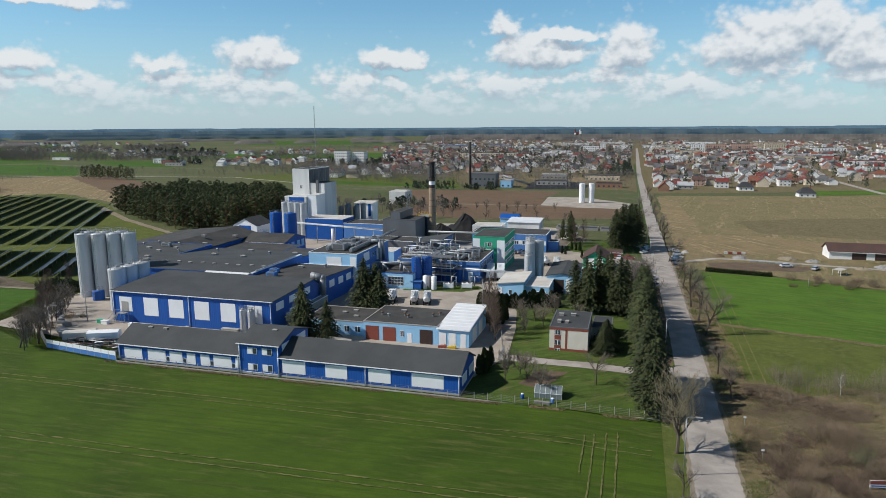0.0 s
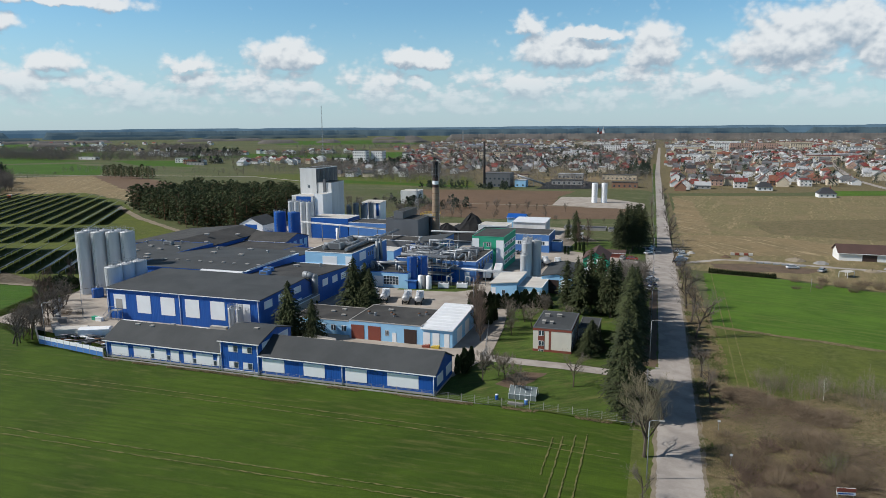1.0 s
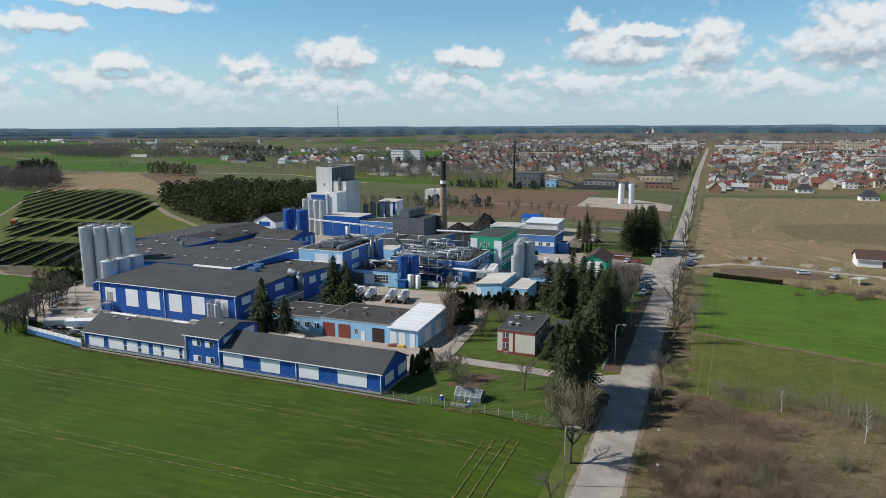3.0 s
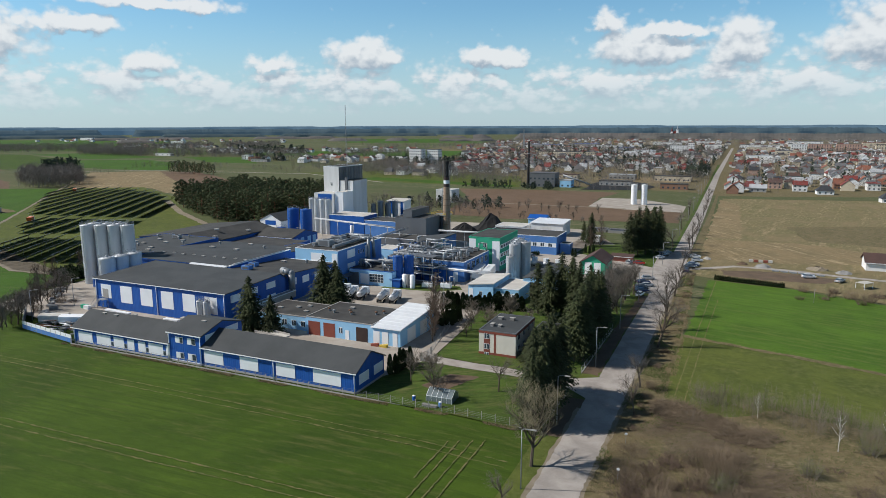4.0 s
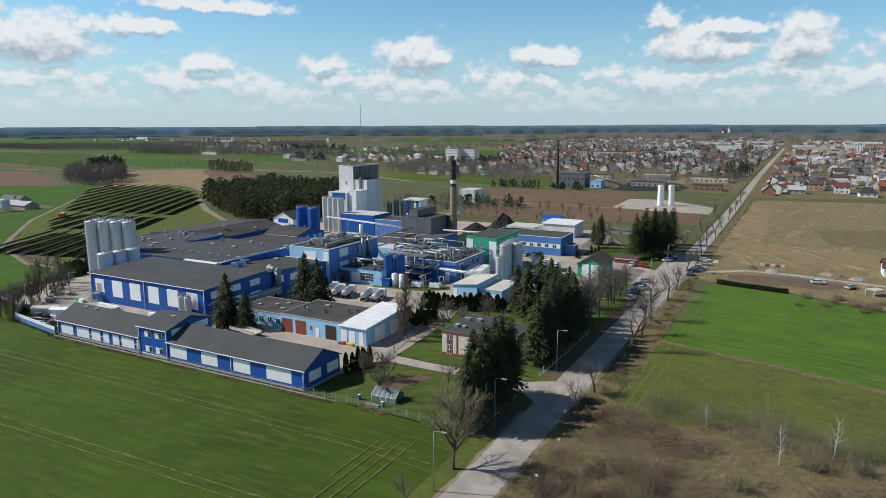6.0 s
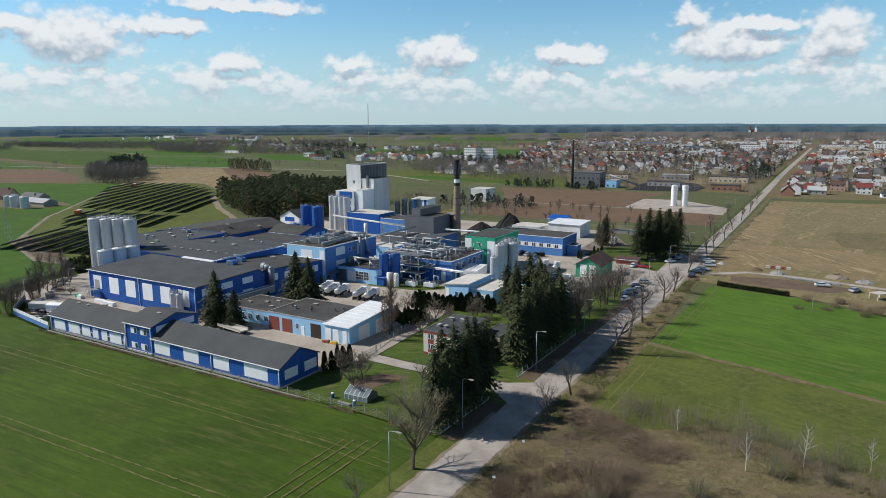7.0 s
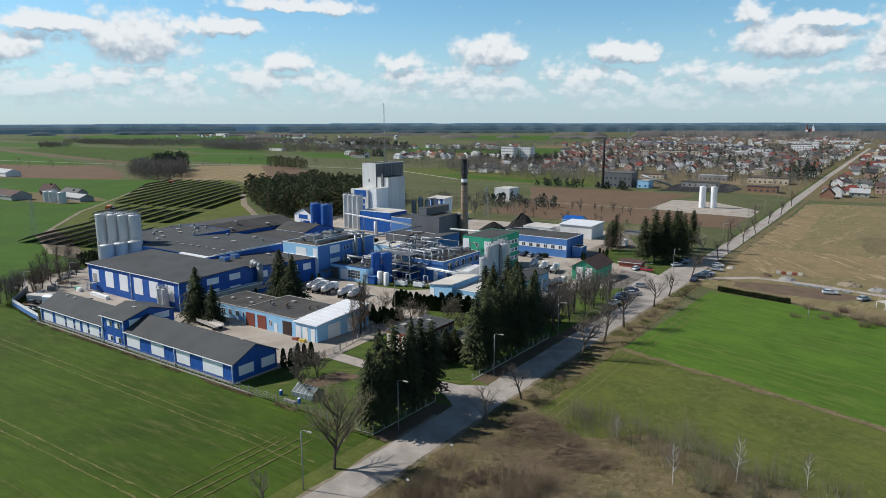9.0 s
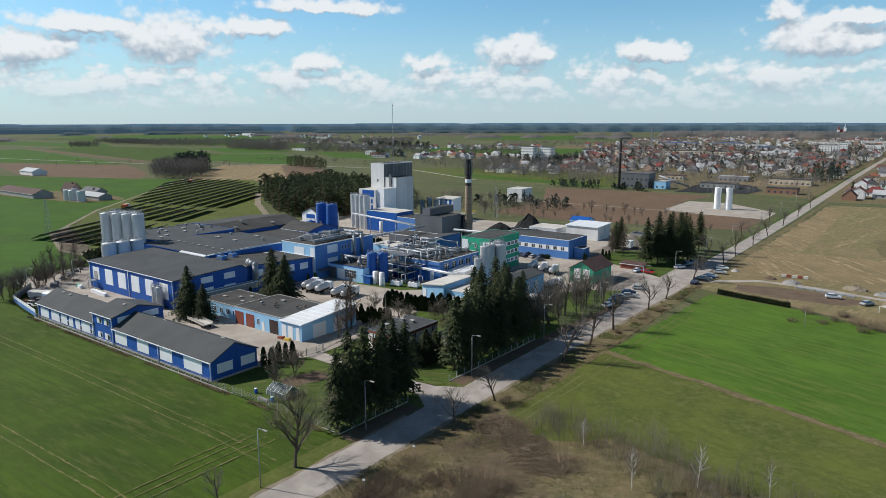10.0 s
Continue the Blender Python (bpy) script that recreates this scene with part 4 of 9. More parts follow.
gb = hall("workshop", "small pale blue workshop with a large grid window", -50.5, -35.2, 78.5, 92, -1.4, 3.35, 3.35, M_PALE, M_ROOF2, "flat", trim=M_BLUE_PAINT)
panel(gb, "s", -46.4, -43.4, -1.0, 2.2)
wb = part("window", face_bm(gb, "s", -43.2, -38.2, -0.3, 2.4, 0.06), M_WHITE, gb)
for i in range(5):
    for j in range(3):
        part("pane", face_bm(gb, "s", -43.1 + i * 0.98, -42.22 + i * 0.98, -0.2 + j * 0.87, 0.57 + j * 0.87, 0.08), M_GLASS, wb)
panel(gb, "s", -50.4, -47.0, -1.3, 2.4, M_GREY, "bay", "dark open vehicle bay")
low = hall("process_hall", "flat-roofed blue process hall crowded with ducts", -46, -18.2, 95.5, 118, -2.0, 4.6, 4.6, M_MID, M_ROOF2, "flat", trim=M_WHITE)
for a in (98, 102, 106, 110, 114):
    window(low, "e", a, a + 2.6, 1.6, 3.8, 3)
for a in (-30, -26, -22):
    panel(low, "s", a, a + 1.6, -1.8, 1.2)
low2 = hall("process_hall", "low annexe with steel ducts on its roof", -35, -24, 92.5, 95.4, -1.7, 3.2, 3.2, M_BLUE_PAINT, M_ROOF2, "flat")
db = hall("boiler_annexe", "dark-blue annexe with a low dark mono-pitch roof", -49.5, -37.4, 118.3, 134, -2.6, 5.4, 7.2, M_BLUE_PAINT, M_ROOF, "mono_y", trim=M_WHITE)
panel(db, "s", -49.3, -37.6, 3.4, 5.2, M_WHITE, "fascia", "white fascia")
gr = hall("green_block", "three-storey bright green and white office block", -26, -14.4, 118.8, 138.5, -3.2, 9.0, 9.0, M_GREEN, M_ROOF2, "flat", trim=M_GREEN)
panel(gr, "s", -17.2, -14.45, -3, 8.0)
panel(gr, "s", -25.9, -23.4, 5.0, 8.4)
window(gr, "s", -20.6, -19.4, 5.6, 7.0, 2)
for lv in (-0.8, 2.2, 5.2):
    panel(gr, "e", 119.2, 138.2, lv, lv + 1.5, M_WHITE, "window_band", "white window band", proud=0.04)
    for i in range(7):
        window(gr, "e", 120 + i * 2.6, 121.7 + i * 2.6, lv + 0.15, lv + 1.35, 2)

of = hall("reception", "pale blue reception building with a white sheet roof", -8, -0.5, 74, 88, -1.3, 3.2, 4.0, M_PALE, M_ROOFLT, "mono_y")
window(of, "s", -4.8, -3.8, 0.2, 1.6, 1)
panel(of, "s", -7.8, -6.6, -0.2, 2.2)
of2 = hall("reception_wing", "low pale blue wing with white roof panels", -0.4, 6.6, 75, 88, -1.4, 2.6, 2.6, M_PALE, M_ROOFLT, "flat")
panel(of2, "s", 0.6, 5.8, -0.2, 1.4)
for a in (1.0, 3.0, 4.6):
    window(of2, "s", a, a + 0.8, 0.0, 1.2, 1)
of3 = hall("tanker_garage", "blue tanker garage with white door strips and dark roof", 4.5, 13.4, 86, 106, -2.0, 3.6, 4.4, M_PALE, M_ROOF, "gable_y")
panel(of3, "s", 6.6, 9.6, -1.6, 2.6, M_DARKBROWN, "doorway", "dark open gateway")
panel(of3, "s", 10.2, 11.6, -1.6, 2.8)
for a in (90, 96, 101):
    panel(of3, "e", a, a + 1.3, -1.4, 2.4)

gar = hall("garage_row", "low garage row with red-brown doors and a flat bitumen roof", -29.8, -12.1, 26.8, 41, -0.75, 3.75, 3.75, M_PALE, M_ROOF2, "flat", trim=M_KERB)
for a, b in ((-29.3, -26.1), (-25.1, -22.0)):
    panel(gar, "s", a, b, -0.65, 2.9, M_BRICKRED, "garage_door", "red-brown double door")
panel(gar, "s", -16.3, -13.3, -0.65, 2.9, M_DARKBROWN, "garage_door", "dark brown double door")
window(gar, "s", -20.9, -20.0, 0.9, 2.3, 2)
panel(gar, "s", -19.2, -18.2, -0.65, 1.8, M_WHITE, "door", "white door")
for x, y, k in ((-27.5, 33, 2), (-25.5, 32, 1), (-22, 33.5, 2), (-20.8, 32.2, 2), (-15.4, 34.5, 2), (-14.2, 36, 2), (-23.5, 37, 0)):
    roof_vent(x, y, 3.85, 0.55, k)
bar = hall("white_roofed_store", "light blue store with white metal seamed roof", -12.0, -4.9, 26.6, 44, -0.75, 3.5, 4.6, M_PALE, M_WMETAL, "mono_x", over=0.25)
for a, b in ((-11.7, -10.1), (-9.5, -7.9), (-6.8, -5.6)):
    panel(bar, "s", a, b, -0.4, 2.7)
panel(bar, "e", 30, 34, -0.4, 2.9)
panel(bar, "e", 36.5, 40, -0.4, 2.9)
for i in range(8):
    y = 28.4 + i * 2.05
    z = 3.5 + 1.1 * (y - 26.6) / 17.4
    part("seam", boxes((-0.2, 7.3, y - 26.6 - 0.05, y - 26.6 + 0.05, z + 0.75 + 0.20, z + 0.75 + 0.30)), M_WHITE, bar)
lb = hall("garage_annexe", "low pale annexe with a worn bitumen roof", -45.5, -30, 28.5, 40, -0.75, 2.9, 2.9, M_PALE, M_ROOF2, "flat", trim=M_KERB)
for a in (-43.5, -40.8, -38.1, -35.4, -32.7):
    window(lb, "s", a, a + 1.3, 0.5, 1.9, 2)
for x, y in ((-42, 33), (-38, 35), (-34, 32.5), (-36, 37)):
    roof_vent(x, y, 3.0, 0.5, 0)

wh = hall("villa", "cream two-storey flat-roofed villa with red-brown bands", 12.2, 20.4, 30.2, 43.8, -0.7, 4.75, 4.75, M_CREAM, M_ROOF, "flat", trim=M_GREY)
for f, a, b in (("s", 12.15, 20.45), ("e", 30.15, 43.85)):
    panel(wh, f, a, b, 4.25, 4.74, M_BRICKRED, "fascia", "red-brown fascia board", proud=0.06)
panel(wh, "s", 12.15, 20.45, -0.7, 0.1, M_BRICKRED, "plinth", "red-brown plinth", proud=0.04)
panel(wh, "s", 13.3, 14.7, -0.1, 4.4, M_BRICKRED, "window_strip", "red-brown strip between windows", proud=0.03)
panel(wh, "s", 15.6, 16.05, 0.0, 4.4, M_BRICKRED, "stair_strip", "red-brown stair window strip", proud=0.03)
for z in (0.8, 3.1):
    window(wh, "s", 13.4, 14.6, z, z + 1.2, 2)
window(wh, "s", 13.45, 14.5, -0.55, 0.1, 2)
for a in (31.5, 35, 38.5, 41.5):
    for z in (0.8, 3.1):
        window(wh, "e", a, a + 1.3, z, z + 1.2, 2)
for x, y, w, d, h in ((13.8, 39.5, 0.5, 0.35, 0.5), (16.5, 39.8, 0.5, 0.35, 0.5), (13.9, 34, 0.35, 0.6, 0.5), (15.6, 34, 0.3, 0.5, 0.4)):
    c = thing("chimney_stack", "short masonry chimney on a flat roof", "chimney", (x, y, 4.87), group="villa chimneys")
    part("shaft", boxes((-w, w, -d, d, 0, h)), M_CONC, c)
    part("cap", boxes((-w - .08, w + .08, -d - .08, d + .08, h, h + .08)), M_KERB, c)
ad = hall("villa_annexe", "low dark-roofed annexe behind the villa", 20.6, 25, 41, 50, -0.9, 2.2, 2.2, M_CREAM, M_ROOF, "flat", trim=M_GREY)

gs = hall("green_barn", "green gabled barn with white door panels and red-brown roof", 12.3, 20.6, 126, 140, -3.0, 1.6, 4.1, M_GREEN, M_TILES[2], "gable_y", over=0.5)
for a in (13.8, 16.9):
    panel(gs, "s", a, a + 2.3, -2.6, 1.7)

bo = hall("blue_offices", "mid-blue flat-roofed office block with white window bands", -36, -5, 160, 176, -3.8, 3.8, 3.8, M_MID, M_ROOF2, "flat", trim=M_WHITE)
panel(bo, "s", -35.8, -5.2, -0.4, 1.3, M_WHITE, "window_band", "white window band", proud=0.04)
for i in range(9):
    window(bo, "s", -34 + i * 3.2, -32.4 + i * 3.2, -0.3, 1.2, 2)
wb1 = hall("white_store", "white store with a pale sheet roof", -30, -14.5, 208, 222, -4.2, 1.9, 2.4, M_WHITEWALL, M_WMETAL, "mono_x")
wb2 = hall("white_store", "low white store with a flat roof", -46, -32, 202, 214, -4.2, 0.4, 0.4, M_WHITEWALL, M_ROOFLT, "flat")
bh = hall("blue_shelter", "small pale shelter with a bright blue roof", -37, -28, 226, 234, -4.5, 1.4, 2.9, M_PALE, M_BLUE_PAINT, "gable_x")
hut = hall("white_hut", "white concrete hut at the field edge", -137, -125, 331, 345, -5.8, 3.0, 3.0, M_WHITEWALL, M_ROOFLT, "flat")
shop = hall("pump_house", "small pale blue flat-roofed pump house", -66, -55, 116, 124, -2.6, 2.6, 2.6, M_PALE, M_ROOFLT, "flat")
rack = hall("brown_annexe", "low annexe with dark flat roofs", -75, -50, 136, 147, -3.2, 3.0, 3.0, M_GREY, M_ROOF2, "flat")

# the drying tower and its blocks
tw = hall("drying_tower", "tall stained white drying tower with a dark grey side", -135.5, -126.4, 190.8, 214, -4.4, 27.2, 27.2, M_WHITEWALL, M_ROOF2, "flat", trim=M_WHITE)
panel(tw, "e", 190.9, 213.9, 8, 27.0, M_GREY, "side_cladding", "dark grey ribbed cladding", proud=0.05)
for i in range(8):
    panel(tw, "e", 192.5 + i * 2.7, 192.8 + i * 2.7, 8, 26.8, M_CONC, "rib", proud=0.25)
window(tw, "s", -131.4, -130.2, 17.6, 19.4, 2)
tl = hall("tower_block", "lower white block against the drying tower", -126.2, -118.4, 191.2, 205, -4.4, 20.4, 20.4, M_WHITEWALL, M_ROOF2, "flat", trim=M_CONC)
panel(tl, "s", -122.8, -121.4, 2, 22.0, M_GREY, "riser", "dark steel riser", proud=0.5)
w1 = hall("stair_block", "white and blue block before the drying tower", -134.6, -123, 180.5, 190.6, -4.2, 14.6, 15.2, M_WHITEWALL, M_ROOFLT, "flat")
panel(w1, "s", -132.2, -124.2, 11.2, 14.4, M_BLUE_PAINT, "blue_band", "royal-blue band")
for j in range(4):
    panel(w1, "s", -126.4, -125.2, -1.5 + j * 3.1, 0.6 + j * 3.1, M_BLUE_PAINT, "stair_window", "blue stair window")
w2 = hall("stair_block", "tall plain white stair block", -122.8, -118.2, 181.4, 190.8, -4.2, 15.4, 15.4, M_WHITE, M_ROOFLT, "flat")
b1 = hall("blue_store", "bright blue flat-roofed store with a pale roof", -118.0, -98.8, 168.4, 181.0, -3.8, 6.1, 6.1, M_BLUE_PAINT, M_ROOFLT, "flat")
b2 = hall("blue_store", "bright blue flat-roofed store", -98.5, -74, 168.5, 182, -4.0, 4.4, 4.4, M_MID, M_ROOF2, "flat")
gb2 = hall("gabled_house", "small white and blue gabled house", -144, -132, 150, 163, -3.6, 4.6, 7.6, M_WHITE, M_ROOF, "gable_y")
panel(gb2, "s", -141, -135, 2.6, 4.6, M_BLUE_PAINT, "blue_band", "royal-blue band")
gy = hall("boiler_house", "dark grey sheet-clad boiler house", -72, -57.6, 149.5, 163, -3.6, 9.6, 9.6, M_GREY, M_ROOF2, "flat", trim=M_GREY)
gy2 = hall("boiler_house", "dark grey upper block of the boiler house", -68.6, -64.5, 150.2, 167, 9.8, 12.6, 12.6, M_GREY, M_ROOF2, "flat", trim=M_GREY)
st = hall("striped_store", "white store with blue upright stripes", -117.5, -107, 225, 233, -4.6, 7.0, 7.5, M_WHITE, M_ROOFLT, "mono_x")
for a in (-116, -112.6, -109.4):
    panel(st, "s", a, a + 1.5, 0.0, 6.8, M_BLUE_PAINT, "stripe", "blue stripe")


# ---- tanks and silos ----
def silo(x, y, z0, r, h, material, label, name="silo", cone=0.18, group="silos", rings=5, legs=False):
    ob = thing(name, label, "silo", (x, y, z0), group=group)
    bm = bmesh.new()
    lathe(bm, [(r, 0.0), (r, h)], 24)
    part("shell", bm, material, ob)
    for i in range(1, rings):
        z = h * i / rings
        bm = bmesh.new()
        lathe(bm, [(r + 0.02, z - 0.04), (r + 0.02, z + 0.04)], 24)
        part("hoop", bm, material, ob)
    bm = bmesh.new()
    lathe(bm, [(r + 0.03, h), (r + 0.03, h + 0.08), (r * 0.3, h + r * cone), (0.001, h + r * cone + 0.05)], 24)
    part("top", bm, material, ob)
    bm = bmesh.new()
    for i in range(12):
        a = 2 * math.pi * i / 12
        b = 2 * math.pi * (i + 1) / 12
        p = Vector((r * math.cos(a), r * math.sin(a), h))
        q = Vector((r * math.cos(b), r * math.sin(b), h))
        tube(bm, p, p + Vector((0, 0, 1.0)), 0.03, n=4)
        for z in (0.5, 1.0):
            tube(bm, p + Vector((0, 0, z)), q + Vector((0, 0, z)), 0.03, n=4)
    part("railing", bm, M_GALV, ob)["kind"] = "stuff"
    bm = bmesh.new()
    for s in (-0.22, 0.22):
        tube(bm, (s, -r - 0.16, 0.2), (s, -r - 0.16, h + 0.6), 0.03, n=4)
    for i in range(int(h / 0.6)):
        tube(bm, (-0.22, -r - 0.16, 0.4 + 0.6 * i), (0.22, -r - 0.16, 0.4 + 0.6 * i), 0.02, n=4, caps=False)
    part("ladder", bm, M_GALV, ob)
    bm = bmesh.new()
    lathe(bm, [(0.35, h + r * cone - 0.1), (0.35, h + r * cone + 0.35), (0.001, h + r * cone + 0.4)], 12)
    part("hatch", bm, M_GALV, ob)
    return ob


T_ALU = surface("dull_aluminium", (0.62, 0.635, 0.65), (0.42, 0.44, 0.46), 0.5, 0.25, 1.6, 9, 0.6, 0.05, stretch=(1, 1, 0.12))
for x, y in ((-123.6, 44.0), (-119.4, 45.6), (-115.6, 47.2), (-111.8, 48.8), (-125.0, 48.0), (-120.8, 49.4), (-116.8, 50.9)):
    silo(x, y, gz(x, y), 2.0, 18.4, T_ALU, "tall dull aluminium storage silo with top railing")
for x, y in ((-103.6, 34.0), (-103.5, 38.5), (-103.3, 43.0)):
    silo(x, y, gz(x, y), 2.2, 11.2, T_ALU, "shorter dull aluminium storage silo beside the hall", rings=4)
for x in (-58.6, -56.4):
    silo(x, 22.9, -0.6, 0.85, 6.0, T_ALU, "small aluminium tank beside the hall wall", "tank", rings=3)
for x, y in ((-113.2, 134.4), (-106.2, 133.8)):
    silo(x, y, -3.0, 2.5, 16.0, M_BLUE_PAINT, "tall royal-blue steel tank", "tank", rings=3, group="blue tanks")
silo(-117.5, 131.5, -3.0, 2.2, 8.0, M_BLUE_PAINT, "short royal-blue steel tank", "tank", rings=3, group="blue tanks")
for i in range(4):
    silo(-129.5 + i * 3.5, 171.4 - i * 0.6, -3.7, 1.65, 16.6, T_ALU, "slim stainless steel silo in a row")
for x, y in ((-35.4, 82.9), (-32.6, 85.0)):
    silo(x, y, -1.4, 1.55, 9.1, M_BLUE_PAINT, "royal-blue steel process tank", "tank", rings=3, group="blue tanks")
for x, y in ((-2.3, 97.6), (-2.8, 101.0), (-3.3, 104.4), (-3.8, 107.8), (-0.2, 103.0)):
    silo(x, y, -2.2, 1.6, 13.4, M_STEEL, "stainless steel milk silo", rings=4, group="milk silos")
silo(-2.2, 93.6, -1.9, 1.25, 10.0, M_STEEL, "slim stainless steel milk silo", rings=4, group="milk silos")
for x, y in ((-6.9, 373), (-0.4, 374.6)):
    silo(x, y, -6.1, 2.0, 13.5, M_WHITE, "white gas tank on the hardstanding", "tank", rings=2, group="white tanks")
for i in range(6):
    silo(-122.0 + i * 2.3, 217.5 + (i % 2) * 3.2, -4.3, 1.4, 10.0 + (i % 3) * 0.8, M_GALV, "grey steel tank behind the works", "tank", rings=3, group="grey tanks")


silo(-117.2, 41.2, -0.7, 1.6, 2.6, M_BLUE_PAINT, "low royal-blue tank at the foot of the silos", "tank", rings=2, group="blue tanks")


# ---- chimneys and mast ----
def chimney(x, y, z0, h, r0, r1, name="chimney", label="tall round brick chimney with a white band and antennas"):
    ob = thing(name, label, "chimney", (x, y, z0))
    rad = lambda z: r0 + (r1 - r0) * z / h
    for nm, a, b, m in (("shaft", 0, 0.70, M_BRICK), ("dark_band", 0.70, 0.735, M_DARKBROWN), ("white_band", 0.735, 0.775, M_WHITE), ("dark_band", 0.775, 0.815, M_DARKBROWN), ("top", 0.815, 1.0, M_SOOT)):
        bm = bmesh.new()
        lathe(bm, [(rad(a * h), a * h), (rad(b * h), b * h)], 20)
        part(nm, bm, m, ob)
    bm = bmesh.new()
    lathe(bm, [(r1 * 1.12, h - 0.5), (r1 * 1.15, h), (r1 * 0.8, h), (r1 * 0.8, h - 1.0)], 20)
    part("rim", bm, M_SOOT, ob)
    for z in (0.86, 0.93):
        bm = bmesh.new()
        for i in range(10):
            a = 2 * math.pi * i / 10
            tube(bm, (r1 * 1.5 * math.cos(a), r1 * 1.5 * math.sin(a), z * h - 1.2), (r1 * 1.5 * math.cos(a), r1 * 1.5 * math.sin(a), z * h + 1.2), 0.09, n=5)
        lathe(bm, [(r1 * 1.5, z * h - 0.4), (r1 * 1.55, z * h - 0.4), (r1 * 1.55, z * h - 0.3), (r1 * 1.5, z * h - 0.3)], 20)
        part("antenna_ring", bm, M_GREY, ob)
    for i in range(9):
        z = 1.5 + i * (0.66 * h) / 9
        bm = bmesh.new()
        lathe(bm, [(rad(z) + 0.05, z), (rad(z) + 0.05, z + 0.12)], 20)
        part("hoop", bm, M_RUST, ob)
    bm = bmesh.new()
    for s in (-0.25, 0.25):
        tube(bm, (r0 + 0.1, s, 0.5), (r1 + 0.2, s, h), 0.04, n=4)
    part("ladder", bm, M_GALV, ob)
    return ob


chimney(-54.9, 164.5, -3.9, 36.8, 1.75, 1.15)
s2 = thing("steel_stack", "thin dark steel chimney stack beside the heating plant", "chimney", (-112, 470, -6.6))
bm = bmesh.new()
lathe(bm, [(1.3, 0), (1.0, 20), (0.9, 41), (0.7, 41), (0.7, 40)], 14)
part("shaft", bm, M_SOOT, s2)
bm = bmesh.new()
lathe(bm, [(1.5, 30), (1.5, 30.2), (1.0, 30.2)], 14)
part("platform", bm, M_GALV, s2)


def lattice_mast(x, y, z0, h, w0, w1, label, seg=10, r=0.05):
    ob = thing("lattice_mast", label, "mast", (x, y, z0))
    cs = ((-1, -1), (1, -1), (1, 1), (-1, 1))
    bm = bmesh.new()
    br = bmesh.new()
    half = lambda z: (w0 + (w1 - w0) * z / h) / 2
    pts = [[Vector((cx * half(h * i / seg), cy * half(h * i / seg), h * i / seg)) for cx, cy in cs] for i in range(seg + 1)]
    for c in range(4):
        lg = bmesh.new()
        tube(lg, pts[0][c], pts[-1][c], r, n=4)
        part("leg", lg, M_GALV, ob)
    for i in range(seg):
        for c in range(4):
            tube(br, pts[i][c], pts[i + 1][(c + 1) % 4], r * 0.6, n=4, caps=False)
            tube(br, pts[i][c], pts[i][(c + 1) % 4], r * 0.6, n=4, caps=False)
    bm.free()
    part("lattice_bracing", br, M_GALV, ob)["kind"] = "stuff"
    return ob


lattice_mast(-125.6, 197.4, 20.5, 37.5, 0.6, 0.25, "slim lattice radio mast on the drying tower", 22, 0.026)
lattice_mast(-214, 62, gz(-214, 62), 18, 2.2, 0.6, "grey lattice power pylon in the field", 8, 0.045)
lattice_mast(-95, 250, -5, 18, 2.4, 0.6, "grey lattice power pylon behind the works", 8, 0.07)

# ---- trees ----
class Soup:
    """Collects vertices and faces for meshes of many small pieces."""

    def __init__(self):
        self.v, self.f = [], []

    def quad(self, c, u, w):
        n = len(self.v)
        self.v += [c - u - w, c + u - w * 0.6, c + u * 0.8 + w, c - u * 0.7 + w * 0.8]
        self.f.append((n, n + 1, n + 2, n + 3))

    def leafy(self, c, u, w, fold):
        """A small bent spray of four triangles."""
        n = len(self.v)
        self.v += [c, c + u + fold, c + w * 0.9, c - u * 0.9 + fold, c - w]
        self.f += [(n, n + 1, n + 2), (n, n + 2, n + 3), (n, n + 3, n + 4), (n, n + 4, n + 1)]

    def stick(self, p, q, r0, r1, n=3):
        d = (q - p)
        if d.length < 1e-6:
            return
        d.normalize()
        u = d.orthogonal().normalized()
        w = d.cross(u)
        k = len(self.v)
        for c, r in ((p, r0), (q, r1)):
            for i in range(n):
                a = 2 * math.pi * i / n
                self.v.append(c + (u * math.cos(a) + w * math.sin(a)) * r)
        for i in range(n):
            j = (i + 1) % n
            self.f.append((k + i, k + j, k + n + j, k + n + i))

    def mesh(self, name, material):
        me = bpy.data.meshes.new(name)
        me.from_pydata([tuple(v) for v in self.v], [], self.f)
        me.materials.append(material)
        me.update()
        return me


def rand_unit(rnd):
    z = rnd.uniform(-1, 1)
    a = rnd.uniform(0, 2 * math.pi)
    s = math.sqrt(1 - z * z)
    return Vector((s * math.cos(a), s * math.sin(a), z))


